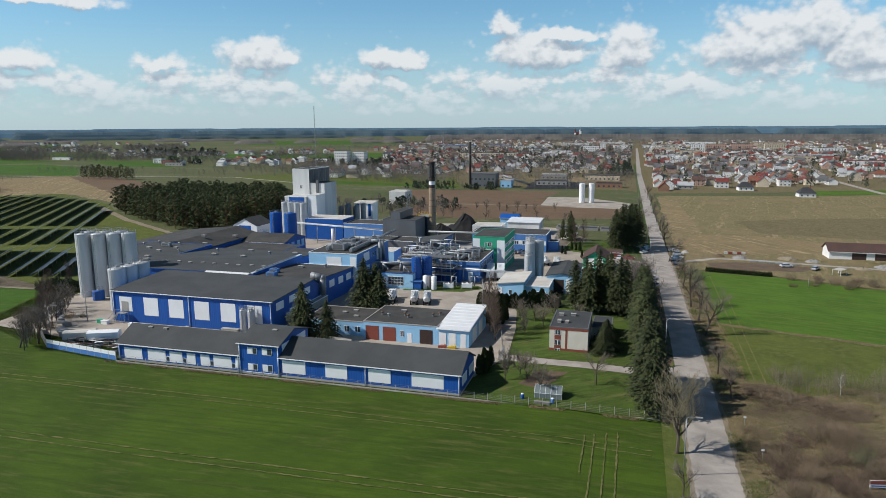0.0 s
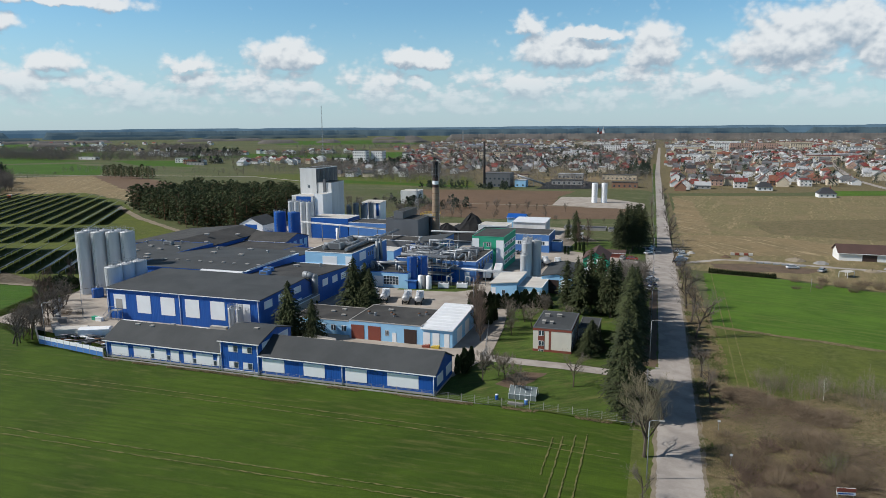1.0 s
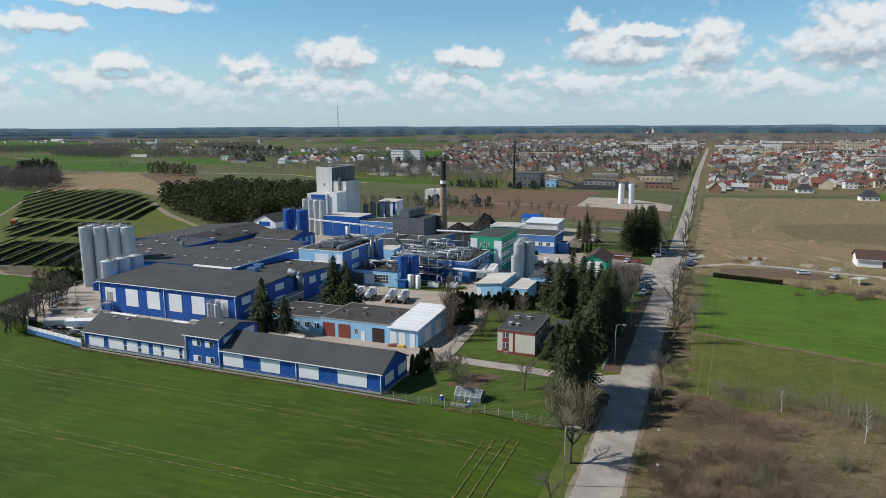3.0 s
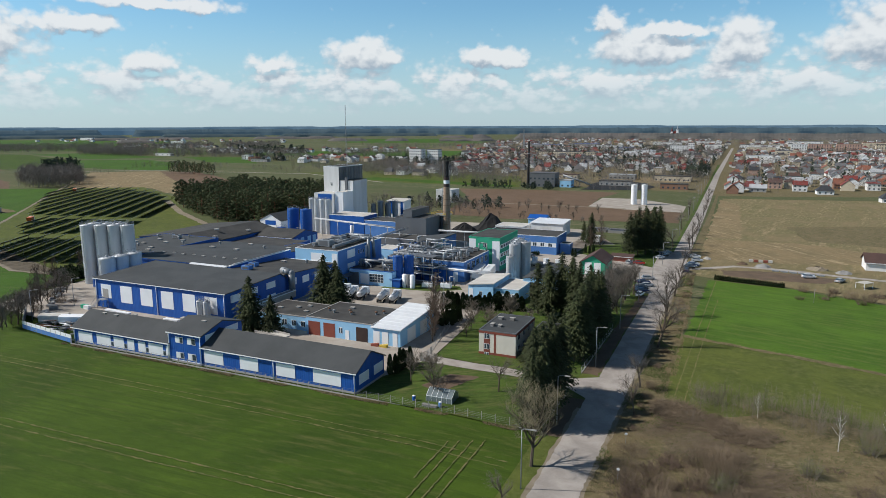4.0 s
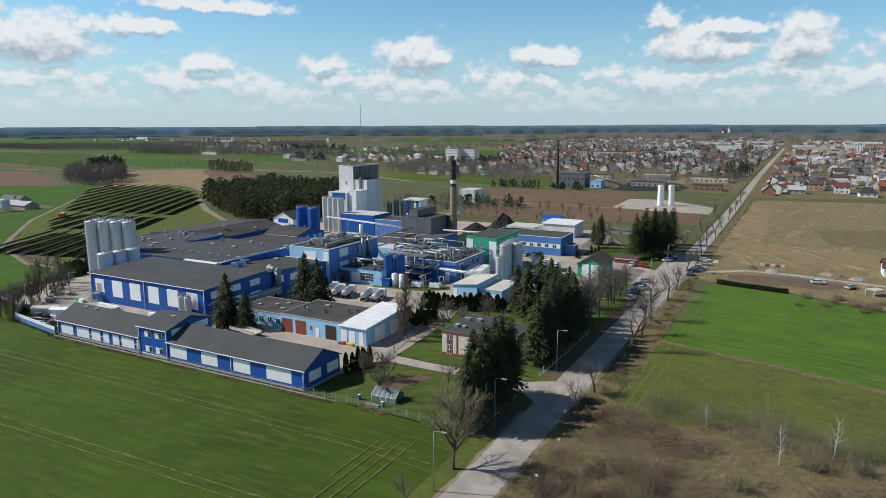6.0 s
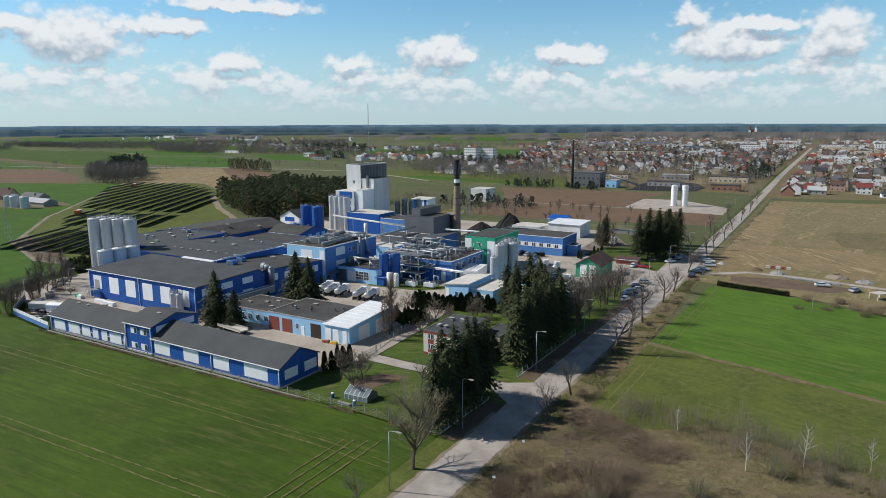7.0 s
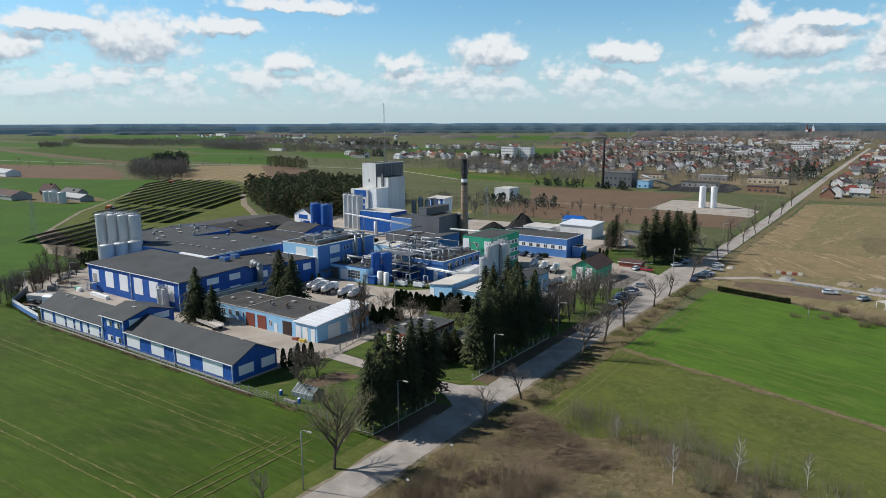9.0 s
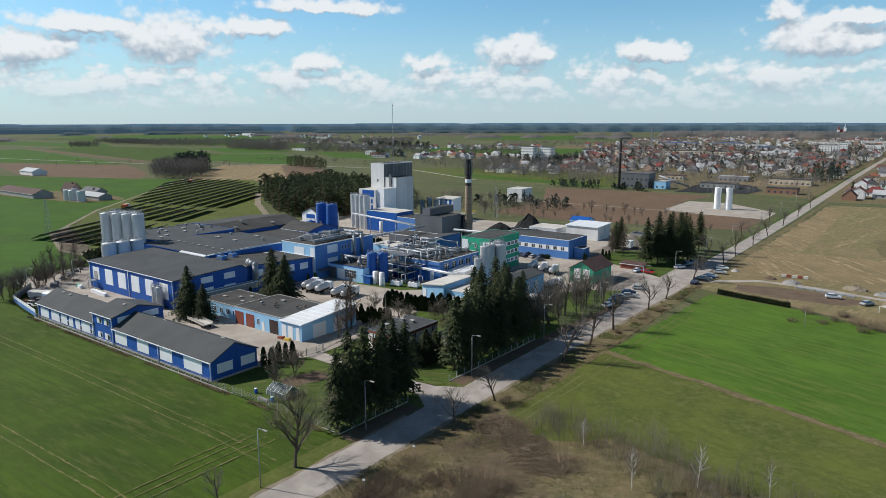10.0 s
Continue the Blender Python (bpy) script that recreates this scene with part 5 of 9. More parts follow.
def bare_meshes(seed, h, spread=0.42, limbs=7, lean=0.0, twig_r=0.02, trunk_r=0.22, clear=0.28, kinky=0.25, twig_mat=None, levels=4, fan=5, woody=2):
    """Trunk with limbs, and the finer branches, of a leafless tree."""
    rnd = random.Random(seed)
    wood, twigs = Soup(), Soup()

    def grow(p, d, length, r, level):
        steps = 4 if level < 2 else 2
        soup = wood if level < woody else twigs
        q = p.copy()
        pts = [q.copy()]
        rad = [r]
        for i in range(steps):
            d = (d + rand_unit(rnd) * kinky * (0.5 if level == 0 else 1.0) + Vector((0, 0, 0.10 if level else 0.0))).normalized()
            n = q + d * (length / steps)
            rr = r * (1 - 0.55 * (i + 1) / steps) if level < levels else r * 0.6
            soup.stick(q, n, rad[-1], rr, 6 if level == 0 else 4 if level == 1 else 3)
            q = n
            pts.append(q.copy())
            rad.append(rr)
        if level >= levels:
            return
        count = limbs if level == 0 else fan + (1 if rnd.random() < 0.4 else 0)
        for i in range(count):
            u = (clear + (1 - clear) * (i + 0.6) / count) if level == 0 else 0.25 + 0.75 * (i + rnd.random()) / count
            j = min(int(u * steps), steps - 1)
            base = pts[j].lerp(pts[j + 1], min(1, u * steps - j))
            side = rand_unit(rnd)
            side = (side - d * side.dot(d)).normalized()
            open_ = rnd.uniform(0.55, 1.0) if level == 0 else rnd.uniform(0.4, 0.9)
            nd = (d * (1 - open_ * 0.55) + side * open_ + Vector((0, 0, 0.22))).normalized()
            ln = (h * spread * rnd.uniform(0.75, 1.1) * (1.15 - 0.45 * u)) if level == 0 else length * rnd.uniform(0.42, 0.66)
            grow(base, nd, ln, max(rad[j] * (0.62 if level == 0 else 0.55), twig_r), level + 1)

    grow(Vector((0, 0, -0.1)), Vector((lean, 0, 1)).normalized(), h * 0.72, trunk_r, 0)
    return wood.mesh("trunk", M_BARK), twigs.mesh("crown", twig_mat or M_TWIG)


def spruce_meshes(seed, h, radius, clear=0.1, material=None, trunk_r=0.24, dens=1.0, droop=0.35, taper=0.78, spray=1.0):
    rnd = random.Random(seed)
    wood, crown = Soup(), Soup()
    wood.stick(Vector((0, 0, -0.1)), Vector((0, 0, h * 0.97)), trunk_r, 0.03, 7)
    z = h * clear
    while z < h * 0.985:
        u = (z - h * clear) / (h * (1 - clear))
        r = radius * (1 - u) ** taper * (0.82 + 0.3 * rnd.random()) + 0.12
        if u < 0.12:
            r *= 0.75 + u * 2
        n = max(5, int((6 + 6 * (1 - u)) * dens))
        a0 = rnd.uniform(0, 6.28)
        for i in range(n):
            a = a0 + 2 * math.pi * i / n + rnd.uniform(-0.25, 0.25)
            ln = r * rnd.choice((0.62, 0.8, 0.95, 1.05, 1.28)) * rnd.uniform(0.85, 1.1)
            d = Vector((math.cos(a), math.sin(a), 0))
            side = Vector((-d.y, d.x, 0))
            drop = -droop * rnd.uniform(0.5, 1.4)
            k = max(2, int(ln / 0.42))
            if ln > 1.0:
                wood.stick(Vector((0, 0, z)), Vector((0, 0, z)) + d * ln * 0.7 + Vector((0, 0, drop * ln * 0.45)), 0.035, 0.012, 3)
            for j in range(k):
                s = (j + 0.7) / k
                c = Vector((0, 0, z + rnd.uniform(-0.12, 0.12))) + d * (ln * s) + Vector((0, 0, drop * ln * s * s + 0.06 * ln))
                c += side * rnd.uniform(-0.18, 0.18) * ln * (0.4 + s)
                w = 0.34 * spray * (1.25 - 0.55 * s) * rnd.uniform(0.7, 1.25) * (0.55 + 0.45 * min(1, ln / 1.5))
                tilt = Vector((rnd.uniform(-0.3, 0.3), rnd.uniform(-0.3, 0.3), -0.5 * s - 0.15))
                crown.leafy(c, (side + rand_unit(rnd) * 0.35) * w, (d + tilt) * w * 1.35, Vector((0, 0, -w * rnd.uniform(0.25, 0.7))))
        z += h * 0.030 * (0.8 + 0.45 * rnd.random()) / (0.75 + 0.25 * dens)
    crown.leafy(Vector((0, 0, h)), Vector((0.1, 0, 0)), Vector((0, 0.1, 0.25)), Vector((0, 0, -0.2)))
    return wood.mesh("trunk", M_BARK), crown.mesh("crown", material or M_SPRUCE)


def pine_meshes(seed, h, radius, clear=0.14):
    rnd = random.Random(seed)
    wood, crown = Soup(), Soup()
    top = Vector((rnd.uniform(-0.5, 0.5), rnd.uniform(-0.5, 0.5), h * 0.93))
    wood.stick(Vector((0, 0, -0.2)), top, 0.2, 0.05, 6)
    for i in range(40):
        u = (i + rnd.random()) / 40
        z = h * (clear + (1 - clear) * u)
        rr = radius * math.sqrt(max(0.03, 1 - (1.9 * (u - 0.38)) ** 2 * (0.62 if u > 0.38 else 0.8))) * rnd.uniform(0.45, 1.1)
        a = i * 2.4 + rnd.uniform(-0.5, 0.5)
        out = Vector((math.cos(a), math.sin(a), 0))
        c = out * rr + Vector((0, 0, z))
        wood.stick(Vector((0, 0, z - rr * 0.35)), c, 0.05, 0.02, 3)
        g = rnd.uniform(0.85, 1.35)
        for j in range(38):
            n = (rand_unit(rnd) + out * 0.35 + Vector((0, 0, 0.55))).normalized()
            p = c + Vector((n.x, n.y, n.z * 0.62)) * g * rnd.uniform(0.55, 1.0)
            s = rnd.uniform(0.18, 0.34)
            u1 = (n.orthogonal() + rand_unit(rnd) * 0.6).normalized()
            crown.leafy(p, u1 * s, n.cross(u1) * s, -n * s * rnd.uniform(0.1, 0.5))
    return wood.mesh("trunk", M_RUST), crown.mesh("crown", M_PINE)


def shrub_meshes(seed, h, radius, n, material, leaf=0.0, wood_mat=None, thick=1.0):
    """A bush of many upright stems; with leaf, covered in small leaves."""
    rnd = random.Random(seed)
    wood, leaves = Soup(), Soup()
    for i in range(n):
        a = rnd.uniform(0, 6.28)
        r = radius * math.sqrt(rnd.random())
        p = Vector((r * 0.6 * math.cos(a), r * 0.6 * math.sin(a), -0.05))
        top = Vector((r * 1.15 * math.cos(a) + rnd.uniform(-0.3, 0.3), r * 1.15 * math.sin(a) + rnd.uniform(-0.3, 0.3), h * rnd.uniform(0.55, 1.05) * (1.1 - 0.4 * r / radius)))
        mid = p.lerp(top, 0.5) + rand_unit(rnd) * 0.12
        wood.stick(p, mid, 0.022 * thick, 0.016 * thick, 3)
        wood.stick(mid, top, 0.016 * thick, 0.006 * thick, 3)
        for j in range(9):
            b = p.lerp(top, rnd.uniform(0.25, 0.97))
            q = b + (rand_unit(rnd) + Vector((0, 0, 0.7))) * h * 0.13
            wood.stick(b, q, 0.011 * thick, 0.005 * thick, 3)
            if leaf:
                for k in range(3):
                    leaves.quad(b.lerp(q, 0.4 + 0.3 * k), rand_unit(rnd) * leaf, rand_unit(rnd) * leaf)
    w = wood.mesh("branchwork", wood_mat or M_TWIG)
    return (w, leaves.mesh("foliage", material)) if leaf else (w,)


def column_meshes(seed, h, r):
    """Narrow dense evergreen."""
    rnd = random.Random(seed)
    wood, crown = Soup(), Soup()
    wood.stick(Vector((0, 0, -0.1)), Vector((0, 0, h * 0.9)), 0.07, 0.02, 5)
    for i in range(int(330 * h / 4)):
        u = rnd.random()
        rr = r * min(1.0, 0.55 + 2 * u) * (1 - u) ** 0.45 * rnd.uniform(0.75, 1.08)
        a = rnd.uniform(0, 6.28)
        c = Vector((rr * math.cos(a), rr * math.sin(a), 0.05 + h * u))
        s = rnd.uniform(0.12, 0.22)
        crown.leafy(c, Vector((-math.sin(a), math.cos(a), rnd.uniform(-0.3, 0.3))) * s, Vector((0.3 * math.cos(a), 0.3 * math.sin(a), 1)) * s * 1.6, Vector((math.cos(a), math.sin(a), 0)) * s * 0.5)
    return wood.mesh("trunk", M_BARK), crown.mesh("crown", M_THUJA)


def plant(name, meshes, label, category, group):
    ob = thing(name, label, category, group=group)
    for me in meshes:
        o = new(me.name, me)
        o.parent = ob
        if me.name.startswith("branchwork"):
            o["kind"] = "stuff"
    return ob


def put(template, x, y, s=1.0, turn=None, rnd=random, sz=None, dz=0.0):
    t = rnd.uniform(0, 360) if turn is None else turn
    sz = sz or s
    return copy_thing(template, pose(x, y, gz(x, y) + dz, 0, 0, t) @ Matrix.Diagonal((s, s, sz, 1)))


def retire(*obs):
    """Remove the patterns from which the copies were made."""
    for ob in obs:
        for o in list(ob.children_recursive) + [ob]:
            bpy.data.objects.remove(o)


R = random.Random(11)
SPR = [plant("spruce", spruce_meshes(20 + i, 16, 3.7, 0.15, dens=1.3, taper=0.62, spray=0.95), "tall dark green spruce beside the road", "tree", "roadside spruces") for i in range(4)]
spots = [(32.8, 0.8, 14), (32.0, 4.3, 16), (33.6, 3.2, 13.5), (32.4, 7.6, 16.5), (33.8, 9.8, 15), (32.1, 12.7, 16), (32.3, 15.1, 15.5), (33.2, 17.3, 15), (31.8, 34.5, 15.5), (32.2, 38.0, 16.5), (33.4, 36.2, 14.5), (31.9, 41.2, 16), (31.9, 43.9, 17), (32.1, 46.7, 16),
         (33.2, 49.0, 15), (31.6, 50.6, 17), (31.4, 54.1, 16), (32.6, 57.0, 15.5), (31.2, 60.4, 15), (14.5, 67.0, 14.2), (17.4, 66.0, 15.2), (20.6, 67.5, 17.2), (23.6, 66.4, 16.4), (18.6, 63.4, 14.5), (26.2, 63.0, 16), (22.4, 70.5, 15), (27.6, 68.5, 14.5)]
for i, (x, y, h) in enumerate(spots):
    put(SPR[i % 4], x, y, h / 16 * R.uniform(0.92, 1.05), rnd=R, sz=h / 16)
YARD = [plant("spruce", spruce_meshes(40 + i, 15, 5.2, 0.03, dens=1.6, taper=0.8), "dense dark spruce growing in the works yard", "tree", "yard spruces") for i in range(2)]
for i, (x, y, h) in enumerate(((-43.2, 23.0, 13.8), (-37.4, 23.4, 9.8), (-37.2, 45.0, 15.8), (-32.6, 44.6, 13), (-35.2, 47.6, 14))):
    put(YARD[i % 2], x, y, h / 15 * 1.05, rnd=R, sz=h / 15)
for i, (x, y, h) in enumerate(((22, 169, 18), (24.5, 174, 20), (27, 178, 19), (29.5, 183, 20), (31, 189, 18), (25.5, 186, 19), (27.5, 196, 18), (28, 214, 17), (22, 181, 17), (3, 186, 13), (1.5, 195, 14), (-2, 196, 10), (24, 204, 16))):
    put(SPR[i % 4], x, y, h / 16 * 1.0, rnd=R, sz=h / 16)
for i, (x, y, h) in enumerate(((23.7, 31.2, 6.2), (24.2, 34.8, 7.0), (24.0, 38.4, 6.0))):
    put(YARD[i % 2], x, y, h / 15 * 1.5, rnd=R, sz=h / 15)
retire(*SPR, *YARD)

# pine wood behind the solar field
PINES = [plant("pine", pine_meshes(60 + i, 14, 3.7), "dark green pine in the wood behind the works", "tree", "pine wood") for i in range(5)]


def inside(x, y, poly):
    hit = False
    for (ax, ay), (bx, by) in zip(poly, poly[1:] + poly[:1]):
        if (ay > y) != (by > y) and x < (bx - ax) * (y - ay) / (by - ay) + ax:
            hit = not hit
    return hit


WOOD = [(-293, 244), (-262, 222), (-228, 200), (-194, 177), (-168, 180), (-160, 205), (-172, 250), (-190, 290), (-235, 315), (-290, 300)]
n = 0
gx = -300
while gx < -155:
    gy = 170
    while gy < 320:
        x, y = gx + R.uniform(-2, 2), gy + R.uniform(-2, 2)
        if inside(x, y, WOOD):
            put(PINES[n % 5], x, y, R.uniform(0.9, 1.35), rnd=R, sz=R.uniform(0.78, 1.28))
            n += 1
        gy += 6.0
    gx += 6.0
for x, y in [(-552 + 4.4 * k, 489 + (k * 7 % 5)) for k in range(15)]:
    put(PINES[n % 5], x, y, R.uniform(0.75, 0.95), rnd=R, sz=R.uniform(0.8, 1.15))
    n += 1
retire(*PINES)

# leafless trees
BARE = [plant("bare_tree", bare_meshes(80 + i, 10, 0.46, 8, (0.22, -0.16, 0.3, 0.1, -0.25)[i], 0.011, 0.25, 0.38, 0.3, None, 4, 4), "leafless roadside tree with a crooked dark trunk", "tree", "bare roadside trees") for i in range(5)]
for i, (x, y, h) in enumerate(((47.1, 13.8, 7.0), (46.2, 27.1, 7.5), (46.3, 53.6, 11), (45.9, 68.1, 10.5), (45.3, 83.2, 11.5), (44.8, 109, 9.5), (44.3, 125, 9), (42.6, 157.5, 9.5), (43, 194.8, 9), 
                               (42.7, 213.5, 10), (42.2, 246, 9), (41.4, 280, 9), (40.6, 322, 9), 
                               (39.8, 370, 9), (39.0, 420, 10), (33.2, 68, 11), (31.4, 76, 12), (30.6, 86, 12), (32.4, 95, 11), (33.4, 104, 10), 
                               (36.5, -24, 5.5), (37.2, -34, 6), (35.2, 205, 9), (34, 262, 10), (32.6, 330, 10), (23.2, 11.8, 6.5), (-101, 0.5, 8.5), (-99.5, 4.0, 8.0), (-103, 7, 8.5))):
    put(BARE[i % 5], x, y, h / 10 * R.uniform(0.95, 1.1), rnd=R, sz=h / 10)
NEAR = plant("bare_tree", bare_meshes(91, 11.6, 0.5, 17, 0.02, 0.010, 0.27, 0.22, 0.17, M_TWIG_OLIVE, 4, 5), "big round-crowned leafless tree at the field corner", "tree", "bare roadside trees")
put(NEAR, 36.4, -11.3, 1.0, 20, rnd=R)
retire(NEAR)
FAR_BARE = [plant("bare_tree", bare_meshes(170 + i, 8, 0.45, 9, 0.05, 0.03, 0.16, 0.2, 0.25, M_TWIG, 3, 5), "leafless tree at the field edge behind the works", "tree", "field edge trees") for i in range(3)]
for i in range(14):
    put(FAR_BARE[i % 3], -112 + i * 7 + R.uniform(-2.5, 2.5), 300 + R.uniform(-5, 5) + i * 0.8, R.uniform(0.55, 1.0), rnd=R)
for i in range(16):
    put(FAR_BARE[i % 3], R.uniform(-110, 24), 262 + R.uniform(-4, 8), R.uniform(0.4, 0.7), rnd=R)
for i in range(16):
    put(FAR_BARE[i % 3], R.uniform(-190, -84), R.uniform(238, 325), R.uniform(0.6, 1.1), rnd=R)
retire(*FAR_BARE)
THICK = [plant("bare_tree", bare_meshes(185 + i, 9, 0.42, 12, 0.0, 0.012, 0.14, 0.08, 0.2, M_TWIG, 3, 6), "dense leafless tree in the thicket beside the road", "tree", "roadside thicket") for i in range(2)]
for i in range(22):
    put(THICK[i % 2], R.uniform(26.5, 33.5), 68 + i * 2.0 + R.uniform(-1.5, 1.5), R.uniform(0.8, 1.25), rnd=R, sz=R.uniform(0.8, 1.25))
for i, (x, y) in enumerate(((-98.5, -0.6), (-100, 1.5), (-101.5, 3.6), (-103, 6.4), (-104.4, 9.2), (-106, 12.6), (-107.8, 16), (-110.2, 19.6), (-112.6, 23.4), (-105.6, 8.0), (-115, 27), (-118, 31))):
    put(THICK[i % 2], x, y, R.uniform(0.75, 1.05), rnd=R, sz=R.uniform(0.75, 1.05))
retire(*THICK)
FRUIT = [plant("fruit_tree", bare_meshes(95 + i, 4.2, 0.5, 7, 0.05, 0.016, 0.1, 0.2, 0.3, M_TWIG_PALE), "small leafless fruit tree on the lawn", "tree", "fruit trees") for i in range(2)]
for i, (x, y) in enumerate(((13.6, 4.0), (8.6, 13.0), (6.4, 9.5), (10.4, 11.4), (4.0, 46), (6.2, 52), (8.8, 47), (10.5, 56), (5.4, 40), (2.4, 52), (17, 52), (9.6, 60.5), (-6, 52))):
    put(FRUIT[i % 2], x, y, R.uniform(0.9, 1.35), rnd=R)
LARCH = [plant("larch", bare_meshes(110 + i, 15, 0.17, 34, 0.0, 0.012, 0.16, 0.1, 0.1, M_TWIG_RED, 3, 5), "brown leafless larch beside the store", "tree", "larches") for i in range(2)]
for i, (x, y, h) in enumerate(((-1.6, 37.4, 11), (-3.2, 40.5, 12.5), (-0.4, 33.6, 9), (-112, 18, 9), (-117, 22, 9.5), (-121, 27, 9), (-108, 14, 8), (-126, 33, 9), (5, 178, 10), (8, 182, 11), (-136, 50, 8))):
    put(LARCH[i % 2], x, y, h / 10.8, rnd=R)
BIRCH = [plant("birch", bare_meshes(120 + i, 9, 0.24, 14, 0.02, 0.012, 0.085, 0.3, 0.12, M_TWIG_PALE, 3, 4, woody=2), "slender white-barked birch in the scrub", "tree", "birches") for i in range(2)]
for ob in BIRCH:
    for o in ob.children:
        if o.name.startswith("trunk"):
            o.data.materials[0] = M_BIRCH
for i, (x, y, s) in enumerate(((77.5, 12.7, 0.85), (84.6, 18.5, 0.95), (66.5, 21, 0.6), (93, 22, 0.7), (105, 12, 0.8))):
    put(BIRCH[i % 2], x, y, s, rnd=R)
retire(*BARE, *FRUIT, *LARCH, *BIRCH)

# narrow evergreens, hedges
COL = [plant("thuja", column_meshes(130 + i, 4, 0.75), "narrow dark green thuja", "shrub", "thujas") for i in range(3)]
for i in range(8):
    put(COL[i % 3], 0.9 + R.uniform(-0.2, 0.2) + (i % 2) * 0.9, 11.5 + i * 0.95, R.uniform(0.85, 1.05), rnd=R, sz=R.uniform(0.85, 1.1))
for i in range(18):
    put(COL[i % 3], -10.5 + i * 1.15 + R.uniform(-0.2, 0.2), 62.6 + i * 0.42 + R.uniform(-0.7, 0.7), R.uniform(1.3, 1.8), rnd=R, sz=R.uniform(0.8, 1.2))
    put(COL[(i + 1) % 3], -9.9 + i * 1.15 + R.uniform(-0.3, 0.3), 61.0 + i * 0.42 + R.uniform(-0.7, 0.7), R.uniform(1.2, 1.7), rnd=R, sz=R.uniform(0.6, 1.0))
for i in range(9):
    put(COL[i % 3], -8.6 + i * 0.9 + R.uniform(-0.2, 0.2), 47.5 + R.uniform(-0.6, 0.6), R.uniform(0.9, 1.2), rnd=R, sz=R.uniform(0.7, 1.1))
for i in range(12):
    put(COL[i % 3], -3.6 + R.uniform(-0.6, 0.6) + i * 0.2, 46.5 + i * 0.6 + R.uniform(-0.6, 0.6), R.uniform(1.0, 1.3), rnd=R, sz=R.uniform(0.6, 0.9))
for i in range(40):
    put(COL[i % 3], 54.8 + i * 0.53, 142.3 - i * 0.115, 0.5, rnd=R, sz=R.uniform(0.36, 0.46))
for x, y, s in ((4.5, 170, 0.9), (6.3, 169, 0.8), (8, 168, 1.0), (1.5, 160, 0.8), (3, 158.5, 0.8), (10, 152, 0.8), (12, 150, 0.8), (-46.6, 66, 0.9), (-44.5, 67, 1.0), (-48.6, 46, 0.7), (-70, 112, 0.8), (-67, 112.5, 0.9), (-63, 113, 0.8), (-51, 104, 0.7)):
    put(COL[0], x, y, s, rnd=R)
retire(*COL)
BUSH = [plant("evergreen_bush", shrub_meshes(140 + i, 3.2, 2.0, 60, M_THUJA, 0.2), "broad dark evergreen bush", "shrub", "evergreen bushes") for i in range(2)]
for i, (x, y, s) in enumerate(((-134, 48, 1.2), (-136, 44, 1.1), (-131, 42, 1.0), (-138, 47, 1.3), (-129, 36, 0.9), (-141, 45, 1.0), (27, 66, 1.3), (25.5, 70, 1.4), (23.5, 74, 1.3), (26, 79, 1.2), (23.6, 35.5, 1.0), (24.2, 30.4, 0.8), (-96, 120, 0.8), (-88.5, 140, 0.9), (-86, 141, 0.9), (-20, 155.5, 0.6), (-12, 156, 0.6), (-14.6, 156, 0.55))):
    put(BUSH[i % 2], x, y, s, rnd=R)
retire(*BUSH)

# scrub on the waste land by the road
def brush_meshes(seed, r, h, n):
    """A heap of cut branches lying across one another."""
    rnd = random.Random(seed)
    wood = Soup()
    for i in range(n):
        a, rr = rnd.uniform(0, 6.28), r * math.sqrt(rnd.random())
        c = Vector((rr * math.cos(a), rr * math.sin(a), h * (1 - (rr / r) ** 1.5) * rnd.uniform(0.1, 1.0)))
        b = rnd.gauss(0.5, 0.7)
        d = Vector((math.cos(b), math.sin(b), rnd.uniform(-0.15, 0.45))) * rnd.uniform(0.5, 1.6)
        m = c + rand_unit(rnd) * 0.15
        wood.stick(c - d, m, 0.030, 0.022, 3)
        wood.stick(m, c + d, 0.022, 0.006, 3)
        for k in range(3):
            e = c + d * rnd.uniform(0.0, 0.9)
            wood.stick(e, e + (d.normalized() + rand_unit(rnd) * 0.9) * rnd.uniform(0.3, 0.7), 0.012, 0.005, 3)
    return (wood.mesh("branchwork", M_BRUSH),)


SCR = [plant("bare_shrub", shrub_meshes(150, 3.4, 2.4, 130, M_TWIG, 0, M_BRUSH, 0.8), "leafless brown scrub bush", "shrub", "scrub bushes"), plant("bare_shrub", shrub_meshes(151, 5.2, 1.7, 8, M_TWIG, 0, M_TWIG_PALE, 0.8), "clump of thin upright leafless stems in rough grass", "shrub", "scrub bushes"),
       plant("bare_shrub", shrub_meshes(152, 2.0, 2.2, 90, M_TWIG, 0, M_TWIG_RED), "low reddish leafless scrub", "shrub", "scrub bushes"), plant("bare_shrub", shrub_meshes(153, 4.6, 1.8, 10, M_TWIG, 0, M_TWIG_OLIVE, 0.8), "clump of thin upright leafless stems in rough grass", "shrub", "scrub bushes")]
PILE = [plant("brush_pile", brush_meshes(160 + i, 2.6, 1.3, 170), "heap of cut reddish-brown branches on rough ground", "brush pile", "brush piles") for i in range(2)]
for i in range(22):
    u = R.random()
    put(PILE[i % 2], 51 + 19 * u + R.gauss(0, 1.2), 18.5 - 8.0 * u + R.gauss(0, 1.8), R.uniform(0.7, 1.3), R.uniform(-50, 40), rnd=R)
for i in range(30):
    put(PILE[i % 2], R.uniform(50, 92), R.uniform(-22, 12), R.uniform(1.0, 1.9), R.uniform(-60, 60), rnd=R, sz=R.uniform(0.2, 0.45))
retire(*PILE)
